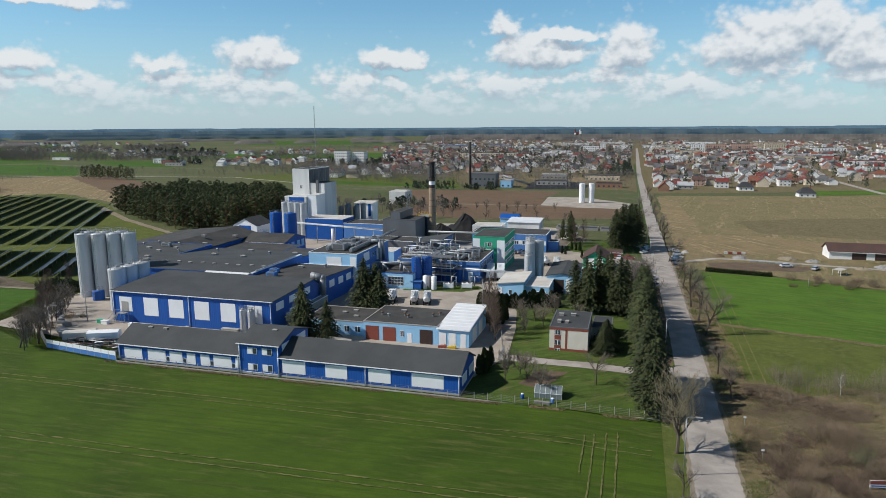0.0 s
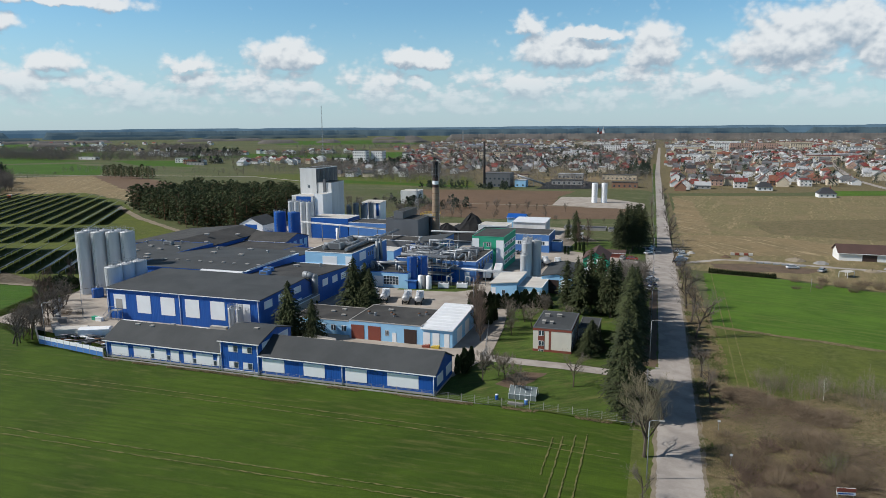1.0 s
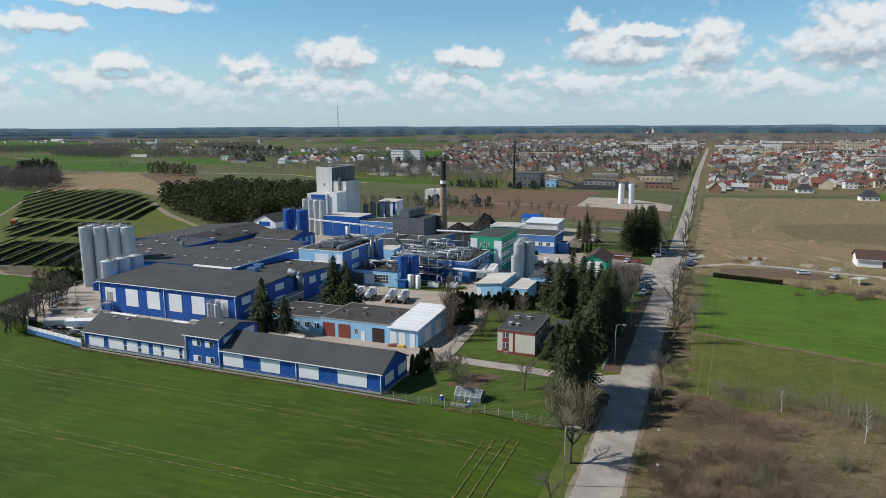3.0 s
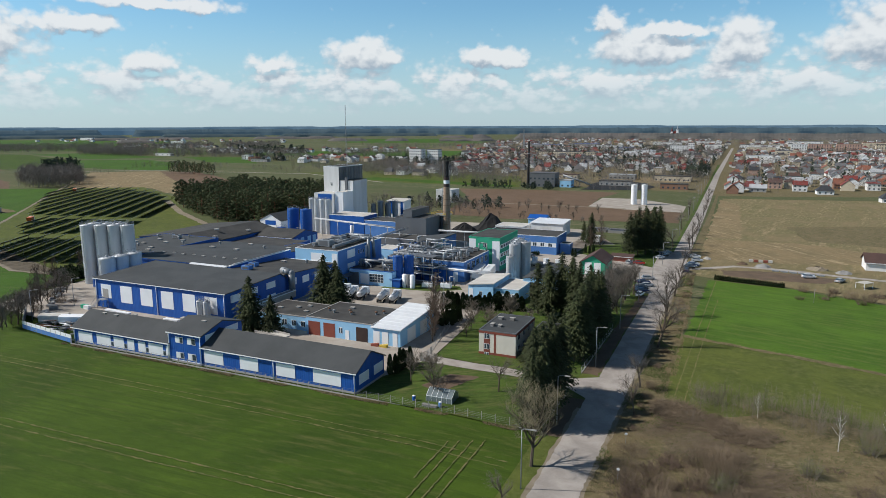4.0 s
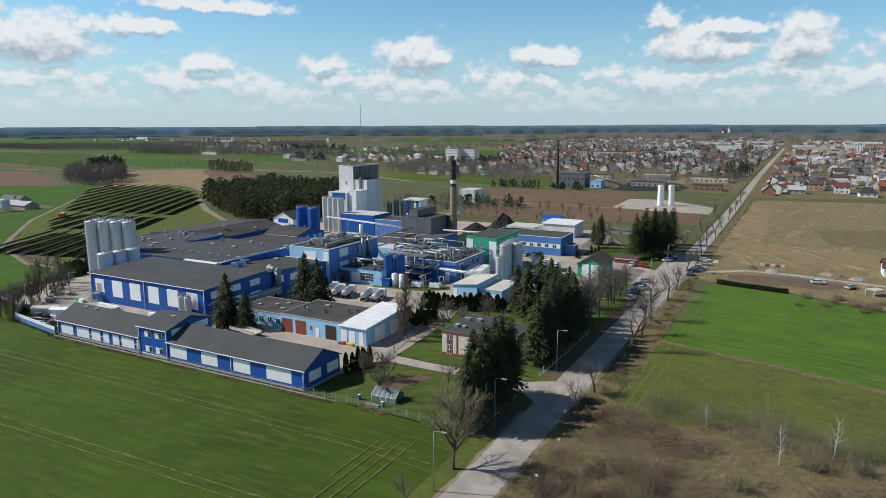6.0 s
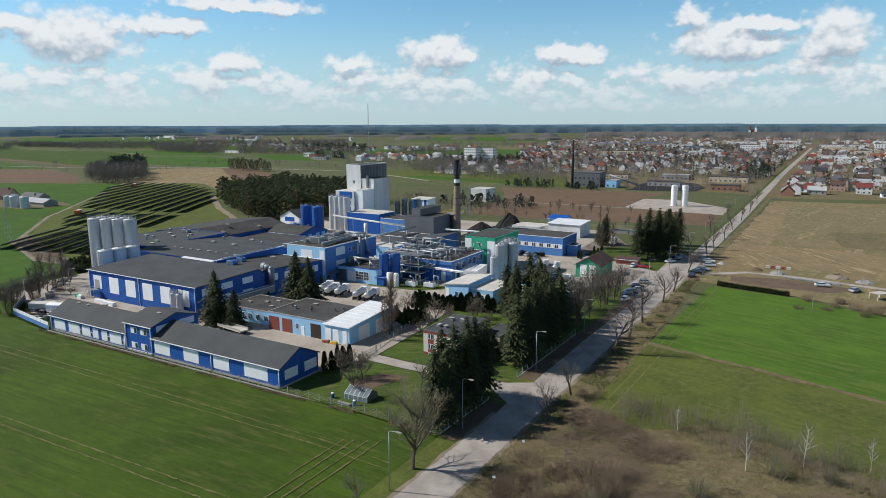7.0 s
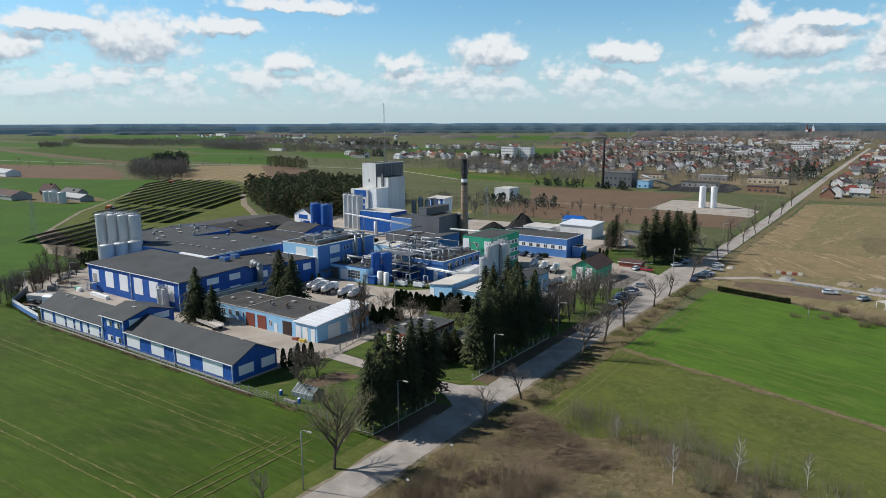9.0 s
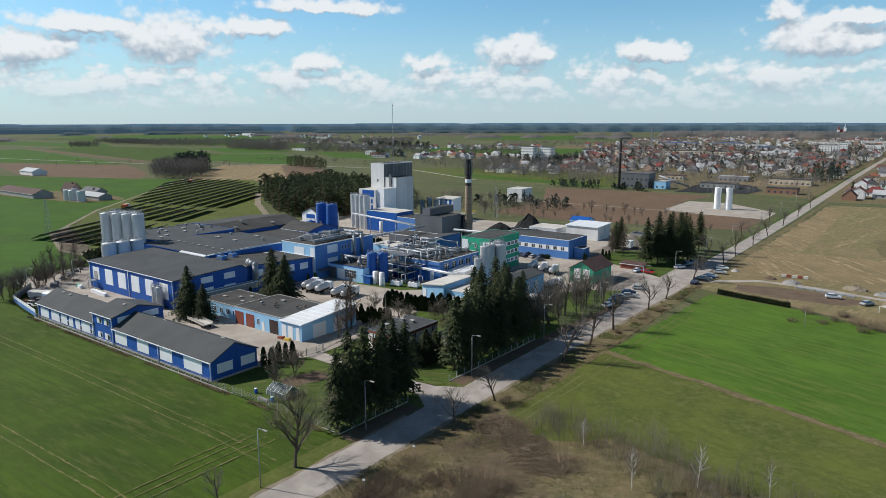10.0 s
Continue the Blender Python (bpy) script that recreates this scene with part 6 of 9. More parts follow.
for i in range(290):
    k = R.random()
    if k < 0.66:
        x = 56 + 56 * R.random() ** 1.1
        y = 27 - (x - 58) * 0.22 + R.gauss(0, 3.0) - 1.5
        put(SCR[R.choice((1, 1, 3))], x, y, R.uniform(0.7, 1.2), rnd=R, sz=R.uniform(0.55, 1.1) * min(1.0, 0.6 + (x - 54) / 30))
    elif k < 0.84:
        x, y = R.uniform(49, 64), R.uniform(-26, 2)
        put(SCR[R.choice((0, 2))], x, y, R.uniform(0.7, 1.2), rnd=R, sz=R.uniform(0.35, 0.85))
    else:
        x, y = R.uniform(50, 105), R.uniform(-14, 18)
        put(SCR[R.choice((2, 2, 3))], x, y, R.uniform(0.6, 1.2), rnd=R, sz=R.uniform(0.2, 0.5))
for i in range(30):
    put(SCR[R.choice((0, 2))], R.uniform(78, 150), 139 - 0.28 * R.uniform(0, 60) + R.uniform(-3, 3), R.uniform(0.5, 1.0), rnd=R)
for i in range(26):
    put(SCR[R.choice((0, 2))], 47.6 + R.uniform(-0.6, 0.8), R.uniform(0, 150), R.uniform(0.25, 0.5), rnd=R)
for i in range(14):
    put(SCR[0], R.uniform(-128, -106), R.uniform(12, 30), R.uniform(0.4, 0.8), rnd=R)
CATK = plant("willow_bush", shrub_meshes(156, 4.6, 2.2, 60, M_CATKIN, 0.05), "willow bush with fresh yellow-green catkins", "shrub", "willows")
for x, y, s in ((81.5, 13.5, 0.9), (73, 2, 0.75), (62, -8, 0.8), (88, 15, 0.6)):
    put(CATK, x, y, s, rnd=R)
retire(*SCR, CATK)


def rough_grass(name, poly, n, size, material, label, seed, clump=0.0):
    """Rough grass: many bent blades in small tufts."""
    rnd = random.Random(seed)
    xs, ys = [p[0] for p in poly], [p[1] for p in poly]
    v, f = [], []
    while len(f) < n * 4:
        x, y = rnd.uniform(min(xs), max(xs)), rnd.uniform(min(ys), max(ys))
        if not inside(x, y, poly) or noise.noise(Vector((x * 0.16, y * 0.16, seed))) < clump:
            continue
        z = gz(x, y)
        for i in range(4):
            a, g = rnd.uniform(0, 6.28), size * rnd.uniform(0.5, 1.2)
            ca, sa = math.cos(a), math.sin(a)
            k = len(v)
            w = g * 0.16
            v += [(x - sa * w, y + ca * w, z), (x + sa * w, y - ca * w, z), (x + ca * g * 0.8, y + sa * g * 0.8, z + g * rnd.uniform(0.5, 0.9))]
            f.append((k, k + 1, k + 2))
    me = bpy.data.meshes.new(name)
    me.from_pydata(v, [], f)
    me.materials.append(material)
    me.update()
    return tagged(new(name, me), label, "grass", kind="stuff")


WASTE = [(46.5, -60), (46.0, 12), (55, 24), (70, 27), (92, 22), (140, -8), (140, -60)]
rough_grass("dry_grass", WASTE, 24000, 0.34, M_DRYGRASS, "dry straw-coloured grass on waste ground", 1, -0.05)
rough_grass("dry_grass", WASTE, 9000, 0.32, M_WEED, "olive green weeds and grass on waste ground", 2, 0.05)
rough_grass("dry_grass", [(44.8, -60), (47.4, -60), (52, 40), (50.5, 90), (47.8, 150), (44.4, 150)], 11000, 0.32, M_DRYGRASS, "dry grass along the road edge", 3, -0.1)
rough_grass("dry_grass", [(44.6, -60), (47.4, -60), (51, 40), (49.5, 90), (47.5, 150), (44.3, 150)], 9000, 0.34, M_WEED, "green grass along the road edge", 4, 0.0)
rough_grass("dry_grass", [(51, 64.4), (93, 51.8), (300, -14.5), (300, -12.2), (93, 54.4), (51, 66.8)], 2600, 0.35, M_DRYGRASS, "dry grass strip between the fields", 5, -0.2)


rough_grass("dry_grass", [(-76, -2.3), (-76, -1.3), (0, -1.3), (34, -0.5), (34, -1.6), (0, -2.3)], 3200, 0.30, M_DRYGRASS, "dry grass along the foot of the fence", 6, -0.15)


# ---- woods and brush far off ----
def tufts(name, spots, material, label, seed, upright=1.0, pieces=9, wide=1.0):
    """Far evergreens: each a loose heap of small sprays with gaps."""
    rnd = random.Random(seed)
    s = Soup()
    for x, y, r, h in spots:
        z = gz(x, y)
        s.stick(Vector((x, y, z - 0.3)), Vector((x, y, z + h * 0.6)), h * 0.03, h * 0.012, 3)
        for i in range(pieces):
            u = rnd.random()
            rr = r * (1.05 - 0.75 * u) * rnd.random() ** 0.5
            a = rnd.uniform(0, 6.28)
            c = Vector((x + rr * math.cos(a), y + rr * math.sin(a), z + h * (0.12 + 0.85 * u)))
            w = r * rnd.uniform(0.18, 0.36)
            s.leafy(c, rand_unit(rnd) * w * wide, (rand_unit(rnd) * 0.6 + Vector((0, 0, upright))) * w, rand_unit(rnd) * w * 0.4 * wide)
    ob = new(name, s.mesh(name, material))
    return tagged(ob, label, "woodland", kind="stuff")


def bare_wood(name, spots, material, label, seed, pieces=30):
    """Far leafless trees: a trunk and a rounded crown of fine upward twigs."""
    rnd = random.Random(seed)
    v, f = [], []
    for x, y, r, h in spots:
        z = gz(x, y)
        fine = 0.05 + 0.00011 * math.hypot(x - 60, y + 90)
        for i in range(pieces + 1):
            if i == 0:
                p, q, w = (x, y, z - 0.3), (x, y, z + h * 0.8), fine * 1.3
            else:
                u = rnd.random() ** 0.8
                a, rr = rnd.uniform(0, 6.28), r * math.sqrt(rnd.random()) * math.sin(math.pi * (0.22 + 0.7 * u))
                ca, sa = math.cos(a), math.sin(a)
                zc = z + h * (0.16 + 0.66 * u)
                g = h * rnd.uniform(0.10, 0.20)
                p = (x + rr * ca, y + rr * sa, zc)
                q = (x + (rr + 0.6 * g) * ca + rnd.uniform(-0.7, 0.7) * g, y + (rr + 0.6 * g) * sa + rnd.uniform(-0.7, 0.7) * g, zc + g * 0.8)
                w = fine * rnd.uniform(0.5, 1.1)
            b = rnd.uniform(0, 3.14)
            cx, cy = w * math.cos(b), w * math.sin(b)
            k = len(v)
            v += [(p[0] - cx, p[1] - cy, p[2]), (p[0] + cx, p[1] + cy, p[2]), q]
            f.append((k, k + 1, k + 2))
    me = bpy.data.meshes.new(name)
    me.from_pydata(v, [], f)
    me.materials.append(material)
    me.update()
    return tagged(new(name, me), label, "woodland", kind="stuff")


def scatter(poly, n, r, h, rnd):
    xs, ys = [p[0] for p in poly], [p[1] for p in poly]
    out = []
    while len(out) < n:
        x, y = rnd.uniform(min(xs), max(xs)), rnd.uniform(min(ys), max(ys))
        if inside(x, y, poly):
            out.append((x, y, r * rnd.uniform(0.7, 1.3), h * rnd.uniform(0.7, 1.25)))
    return out


FR = random.Random(5)
near_wood = scatter([(-517, 281), (-481, 303), (-520, 352), (-590, 392), (-640, 372)], 330, 2.6, 17, FR)
bare_wood("bare_woodland", near_wood, M_BAREWOOD, "grey leafless wood beside the solar field", 6, 90)
bare = []
for poly, n, r, h in (([(-1420, 800), (-1215, 964), (-1037, 1079), (-1282, 1352), (-1500, 1210), (-1720, 980)], 1000, 6.5, 15), ([(-1112, 1184), (-997, 1231), (-1150, 1480), (-1300, 1420)], 380, 6.5, 14), ([(-1900, 900), (-1500, 860), (-1640, 960), (-1950, 1010)], 260, 6, 13),
                      ([(-900, 820), (-640, 900), (-700, 960), (-960, 880)], 420, 5, 15), ([(-1150, 820), (-960, 800), (-980, 880), (-1200, 900)], 380, 5, 15),
                      ([(-640, 960), (-480, 1020), (-520, 1060), (-680, 1010)], 240, 5, 13), ([(-340, 560), (-150, 480), (-140, 560), (-240, 660), (-420, 760)], 620, 3.8, 12), ([(-500, 640), (-330, 560), (-330, 700), (-470, 760)], 160, 3.6, 11), ([(-150, 462), (30, 468), (24, 660), (-200, 640)], 300, 3.2, 9),
                      ([(-700, 1200), (0, 1500), (0, 1800), (-900, 1500)], 400, 4.5, 11), ([(-800, 300), (-600, 480), (-606, 486), (-806, 306)], 26, 4, 12), ([(-1560, 678), (-1500, 710), (-1560, 760), (-1620, 720)], 120, 5, 13), ([(-1725, 852), (-1560, 930), (-1600, 970), (-1760, 900)], 160, 5, 13),
                      ([(48, 500), (420, 610), (700, 1400), (44, 1500)], 1500, 4.2, 11), ([(-300, 640), (22, 600), (22, 1500), (-450, 1300)], 2000, 4.4, 12), ([(-600, 1500), (600, 1500), (900, 2300), (-700, 2400)], 1500, 7, 13),
                      ([(-700, 560), (-420, 560), (-430, 590), (-700, 620)], 50, 3, 8), ([(-190, 238), (-80, 240), (-86, 325), (-190, 330)], 120, 3.0, 8), ([(-660, 740), (-440, 840), (-460, 900), (-720, 800)], 90, 4, 11)):
    bare += scatter(poly, n, r, h, FR)
bare_wood("bare_woodland", bare, M_BAREWOOD, "distant leafless brown trees and brush", 7, 50)
ever = []
for poly, n, r, h in (([(-566, 365), (-604, 414), (-625, 410), (-605, 372), (-582, 352)], 90, 4.4, 19), ([(-900, 1000), (-760, 1040), (-780, 1080), (-920, 1050)], 60, 5, 14), ([(48, 500), (420, 610), (700, 1400), (44, 1500)], 260, 3.2, 11), ([(-300, 640), (22, 600), (22, 1500), (-450, 1300)], 380, 3.2, 12), ([(4, 640), (24, 636), (24, 700), (4, 700)], 26, 3.6, 15),
                      ([(-420, 760), (-300, 720), (-300, 800), (-420, 840)], 70, 4, 11), ([(-150, 300), (-84, 296), (-80, 330), (-150, 336)], 22, 2.8, 7), ([(-170, 452), (-84, 452), (-84, 464), (-170, 470)], 26, 3, 7), ([(-640, 740), (-600, 760), (-620, 790), (-660, 770)], 14, 4, 11),
                      ([(-378, 170), (-392, 176), (-396, 168), (-382, 164)], 5, 2.4, 6)):
    ever += scatter(poly, n, r, h, FR)
tufts("evergreen_woodland", ever, M_FARWOOD, "distant dark evergreen trees", 8, 0.6, 44)


def wooded_ridge(name, az0, az1, dist, depth, height, seed, material, label, share=0.5, land=0.0):
    """Far woods on gently rising land: long stands with an uneven top, thinning out to open land between."""
    rnd = random.Random(seed)
    s = Soup()
    n = int((az1 - az0) / 0.0014)
    rows = []
    for i in range(n + 1):
        a = az0 + (az1 - az0) * i / n
        big = noise.noise(Vector((a * 6 + seed, seed * 1.7, 0))) + 0.5 * noise.noise(Vector((a * 15 + seed, 3.1, 0)))
        there = min(1.0, max(0.0, (big + share - 0.5) * 12 + 0.5))
        lump = 0.8 * noise.noise(Vector((a * 60, seed, 7.0))) + 0.5 * noise.noise(Vector((a * 300, seed, 1.0)))
        hh = land + (height - land) * there * (1 + 0.16 * lump) + rnd.uniform(-0.4, 0.4) * there - 1.5 * (1 - there) * (land == 0.0)
        dd0 = dist * (1 + 0.05 * noise.noise(Vector((a * 5, seed, 2.0))) + 0.015 * noise.noise(Vector((a * 40, seed, 5.0))))
        col = []
        for k, (dd, f) in enumerate(((0, -0.1), (depth * 0.06, 0.55), (depth * 0.2, 0.85), (depth * 0.5, 1.0), (depth, 0.9))):
            d = dd0 + dd
            x, y = 60 + d * math.cos(a), -90 + d * math.sin(a)
            col.append(Vector((x, y, gz(x, y) + hh * f)))
        rows.append(col)
    for c in rows:
        s.v += c
    m = len(rows[0])
    for i in range(n):
        for k in range(m - 1):
            s.f.append((i * m + k, (i + 1) * m + k, (i + 1) * m + k + 1, i * m + k + 1))
    ob = new(name, s.mesh(name, material))
    return tagged(ob, label, "backdrop", kind="structure")


# these far strips glow faintly to imitate haze before them
wooded_ridge("backdrop", 0.75, 3.1, 4600, 150, 50, 3, M_HAZE_HILL, "hills on the skyline with blue haze painted in as glow", 0.5, 47)
wooded_ridge("backdrop", 0.75, 3.1, 4000, 150, 36, 9, M_HAZE_MID, "wooded rise with blue haze painted in as glow", 1.0)
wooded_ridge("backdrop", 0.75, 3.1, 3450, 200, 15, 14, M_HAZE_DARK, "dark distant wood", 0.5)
wooded_ridge("backdrop", 0.75, 3.1, 2900, 160, 9, 33, M_HAZE_BROWN, "dark distant wood", 0.35)
wooded_ridge("backdrop", 1.75, 3.1, 2400, 200, 10, 21, M_HAZE_BROWN, "brown distant wood", 0.25)
wooded_ridge("backdrop", 0.8, 1.95, 2620, 300, 22, 27, M_HAZE_BROWN, "brown distant wood behind the town", 0.9)
wooded_ridge("backdrop", 0.8, 2.0, 2300, 60, 9, 61, M_HAZE_BROWN, "brown distant wood behind the town", 0.5)

# ---- the town ----
def house_meshes(w, d, eave, ridge, hip=0.0, over=0.5):
    """Wall, roof and chimney of a small house; the ridge runs along x."""
    wall = bmesh.new()
    if hip:
        box(wall, -w / 2, w / 2, -d / 2, d / 2, -0.6, eave)
    else:
        prism(wall, [(-d / 2, -0.6), (d / 2, -0.6), (d / 2, eave), (0, ridge), (-d / 2, eave)], "x", -w / 2, w / 2)
    roof = bmesh.new()
    if hip:
        a, b = w / 2 + over, d / 2 + over
        low = [roof.verts.new(p) for p in ((-a, -b, eave), (a, -b, eave), (a, b, eave), (-a, b, eave))]
        r = [roof.verts.new((-hip, 0, ridge)), roof.verts.new((hip, 0, ridge))]
        for f in ((0, 1, 5, 4), (1, 2, 5), (2, 3, 4, 5), (3, 0, 4)):
            vs = low + r
            roof.faces.new([vs[i] for i in f])
        roof.faces.new(low[::-1])
    else:
        s = (ridge - eave) / (d / 2)
        for sg in (-1, 1):
            y = sg * (d / 2 + over)
            z = eave - s * over
            prism(roof, [(0, ridge + 0.02), (y, z + 0.02), (y, z + 0.24), (0, ridge + 0.26)], "x", -w / 2 - over * 0.7, w / 2 + over * 0.7)
    ch = boxes((w * 0.18, w * 0.18 + 0.7, -0.9, -0.2, eave, ridge + 0.9))
    return wall, roof, ch


HOUSE_KINDS = []
TR = random.Random(31)
for k, (w, d, e, r, hip) in enumerate(((10, 9, 3.2, 7.6, 0), (11, 9, 5.6, 8.6, 0), (9, 9, 5.8, 8.6, 1.2), (12, 10, 3.0, 7.4, 2.5), (8, 10, 4.6, 9.0, 0), (13, 8, 3.4, 6.2, 0), (10, 10, 6.0, 7.2, 2.0))):
    wall, roof, ch = house_meshes(w, d, e, r, hip)
    win = []
    for lv in range(2 if e > 4 else 1):
        for i in range(3):
            x = -w / 2 + w * (i + 0.5) / 3
            win.append((x - 0.6, x + 0.6, 0.9 + lv * 2.8, 2.2 + lv * 2.8))
    HOUSE_KINDS.append((mesh_of("wall", wall), mesh_of("roof", roof), mesh_of("chimney", ch), (w, d, e, r, hip), win))


def house(x, y, kind, wall, roof, turn, label, windows=True):
    wm, rm, cm, (w, d, e, r, hip), win = HOUSE_KINDS[kind]
    ob = thing("house", label, "house", (x, y, gz(x, y)), turn, "town houses")
    for nm, me, m in (("wall", wm, wall), ("roof", rm, roof), ("chimney", cm, M_BRICKRED)):
        key = (me.name, m.name)
        if key not in HOUSE_CACHE:
            c = me.copy()
            c.materials.append(m)
            HOUSE_CACHE[key] = c
        part(nm, HOUSE_CACHE[key], None, ob)
    if windows:
        for a, b, z0, z1 in win:
            for sg in (-1, 1):
                k = ("win", kind, a, z0, sg)
                if k not in HOUSE_CACHE:
                    HOUSE_CACHE[k] = mesh_of("window", boxes((a, b, sg * d / 2 - 0.04, sg * d / 2 + 0.04, z0, z1)), M_GLASS)
                part("window", HOUSE_CACHE[k], None, ob)
    return ob


HOUSE_CACHE = {}
ROOF_WORDS = ["orange tiled roof", "dark red tiled roof", "brown tiled roof", "grey roof", "dark slate-grey roof", "pale sheet roof"]
WALL_WORDS = ["white", "cream", "grey rendered", "pinkish", "brick"]
WALL_PICK, ROOF_PICK = (0, 0, 0, 0, 0, 0, 1, 1, 2, 3), (0, 0, 1, 1, 1, 2, 2, 2, 2, 3, 3, 3, 3, 4, 4, 4, 5, 5)
# houses whose place is known
for x, y, k, wl, rf, t in ((53, 496, 0, 4, 0, 90), (57, 512, 1, 0, 0, 90), (120.5, 516, 3, 0, 4, 4), (161.5, 572, 6, 0, 1, 2), (157, 466, 3, 0, 4, 3), (86, 560, 1, 3, 2, 0), (98, 566, 2, 1, 2, 90), (72, 520, 5, 2, 5, 0), (148, 590, 1, 0, 4, 90), (175, 606, 0, 1, 0, 0), (136, 574, 4, 4, 0, 0), (187, 590, 2, 1, 2, 0)):
    house(x, y, k, M_WALLS[wl], M_TILES[rf], t, f"{WALL_WORDS[wl]} detached house with {ROOF_WORDS[rf]}")
hall("long_workshop", "long low white workshop with a pale sheet roof", 92, 120, 622, 634, -8, -3.6, -2.2, M_WALLS[0], M_TILES[5])
taken = [(53, 496), (57, 512), (120.5, 516), (161.5, 572), (157, 466), (86, 560), (98, 566), (72, 520), (148, 590), (175, 606), (136, 574), (187, 590), (106, 628)]
lots = []
for poly, y0, y1 in (([(47, 520), (120, 540), (220, 600), (330, 720), (470, 1000), (560, 1300), (47, 1300)], 480, 1300), ([(22, 690), (22, 1300), (-480, 1250), (-330, 820), (-250, 640), (-200, 640), (-150, 690)], 480, 1300)):
    y = y0
    while y < y1:
        x = -500
        while x < 600:
            px, py = x + TR.uniform(-5, 5), y + TR.uniform(-5, 5)
            if inside(px, py, poly) and TR.random() < 0.74 and abs(px - 33) > 13 and abs(px - (222 if py < 664 else 222 + (py - 664) * 0.15)) > 11 and all(abs(px - a) + abs(py - b) > 16 for a, b in taken):
                lots.append((px, py))
            x += 19
        y += 25 if int(y / 25) % 2 else 32
lots.sort(key=lambda p: p[1])
for i, (x, y) in enumerate(lots[:260]):
    wl, rf = TR.choice(WALL_PICK), TR.choice(ROOF_PICK)
    house(x, y, TR.randrange(7), M_WALLS[wl], M_TILES[rf], TR.choice((0, 90)) + TR.uniform(-5, 5), f"{WALL_WORDS[wl]} town house with {ROOF_WORDS[rf]}", windows=y < 700)


def far_houses(spots, seed):
    """The rest of the town, too far off to tell one from the next."""
    rnd = random.Random(seed)
    mats = M_WALLS + M_TILES
    v, f, mi = [], [], []
    for x, y in spots:
        w, d, e = rnd.uniform(8, 14), rnd.uniform(8, 11), rnd.uniform(3.5, 7)
        r = e + rnd.uniform(2, 4)
        wl, rf = rnd.choice(WALL_PICK), 5 + rnd.choice(ROOF_PICK)
        if rnd.random() < 0.5:
            w, d, turn = d, w, True
        z = gz(x, y)
        k = len(v)
        v += [(x + sx * w / 2, y + sy * d / 2, z + zz) for zz in (-0.5, e) for sx, sy in ((-1, -1), (1, -1), (1, 1), (-1, 1))]
        f += [(k, k + 1, k + 5, k + 4), (k + 1, k + 2, k + 6, k + 5), (k + 2, k + 3, k + 7, k + 6), (k + 3, k, k + 4, k + 7)]
        mi += [wl] * 4
        o = 0.5
        along = rnd.random() < 0.5
        k = len(v)
        v += [(x + sx * (w / 2 + o), y + sy * (d / 2 + o), z + e - 0.1) for sx, sy in ((-1, -1), (1, -1), (1, 1), (-1, 1))]
        hip = rnd.choice((0.0, 0.0, 0.5))
        if along:
            v += [(x - w / 2 * (1 - hip), y, z + r), (x + w / 2 * (1 - hip), y, z + r)]
            f += [(k, k + 1, k + 5, k + 4), (k + 2, k + 3, k + 4, k + 5), (k + 1, k + 2, k + 5), (k + 3, k, k + 4)]
        else:
            v += [(x, y - d / 2 * (1 - hip), z + r), (x, y + d / 2 * (1 - hip), z + r)]
            f += [(k + 1, k + 2, k + 5, k + 4), (k + 3, k, k + 4, k + 5), (k, k + 1, k + 4), (k + 2, k + 3, k + 5)]
        mi += [rf, rf, rf if hip else wl, rf if hip else wl]
    me = bpy.data.meshes.new("far_houses")
    me.from_pydata(v, [], f)
    for m in mats:
        me.materials.append(m)
    me.polygons.foreach_set("material_index", mi)
    me.update()
    tagged(new("far_houses", me), "distant small houses with red, brown and grey roofs", "houses", kind="stuff")


far = lots[260:]
for n, poly in ((620, [(-500, 1150), (600, 1200), (950, 1900), (700, 2300), (-650, 2350), (-620, 1600)]), (60, [(-900, 950), (-560, 1180), (-620, 1260), (-1000, 1020)]), (26, [(-640, 760), (-520, 700), (-420, 860), (-600, 900)]), (16, [(-300, 560), (-210, 600), (-260, 700), (-360, 640)]),
                (40, [(-2300, 1500), (-1300, 1700), (-1400, 1900), (-2400, 1750)]), (24, [(-1500, 1150), (-1000, 1200), (-1050, 1300), (-1500, 1280)])):
    far += [(a, b) for a, b, _, _ in scatter(poly, n, 1, 1, FR) if abs(a - 31) > 12]
far_houses(far, 77)


def block(x0, x1, y0, y1, h, wall, label, storeys, cols, roof=None, name="apartment_block", turn=0):
    """A flat-roofed block with its rows of windows."""
    ob = thing(name, label, "building", ((x0 + x1) / 2, (y0 + y1) / 2, gz((x0 + x1) / 2, (y0 + y1) / 2)), turn)
    w, d = (x1 - x0) / 2, (y1 - y0) / 2
    part("wall", boxes((-w, w, -d, d, -0.6, h)), wall, ob)
    part("roof", boxes((-w - 0.2, w + 0.2, -d - 0.2, d + 0.2, h, h + 0.5)), roof or M_ROOF2, ob)
    me = mesh_of("window", boxes((-0.8, 0.8, -0.05, 0.05, 0, 1.5)), M_GLASS)
    me2 = mesh_of("window", boxes((-0.05, 0.05, -0.8, 0.8, 0, 1.5)), M_GLASS)
    for j in range(storeys):
        z = 0.9 + j * (h - 0.6) / storeys
        for i in range(cols):
            o = part("window", me, None, ob)
            o.location = (-w + 2 * w * (i + 0.5) / cols, -d - 0.02, z)
        for i in range(3):
            for sx in (-1, 1):
                o = part("window", me2, None, ob)
                o.location = (sx * (w + 0.02), -d + 2 * d * (i + 0.5) / 3, z)
    return ob


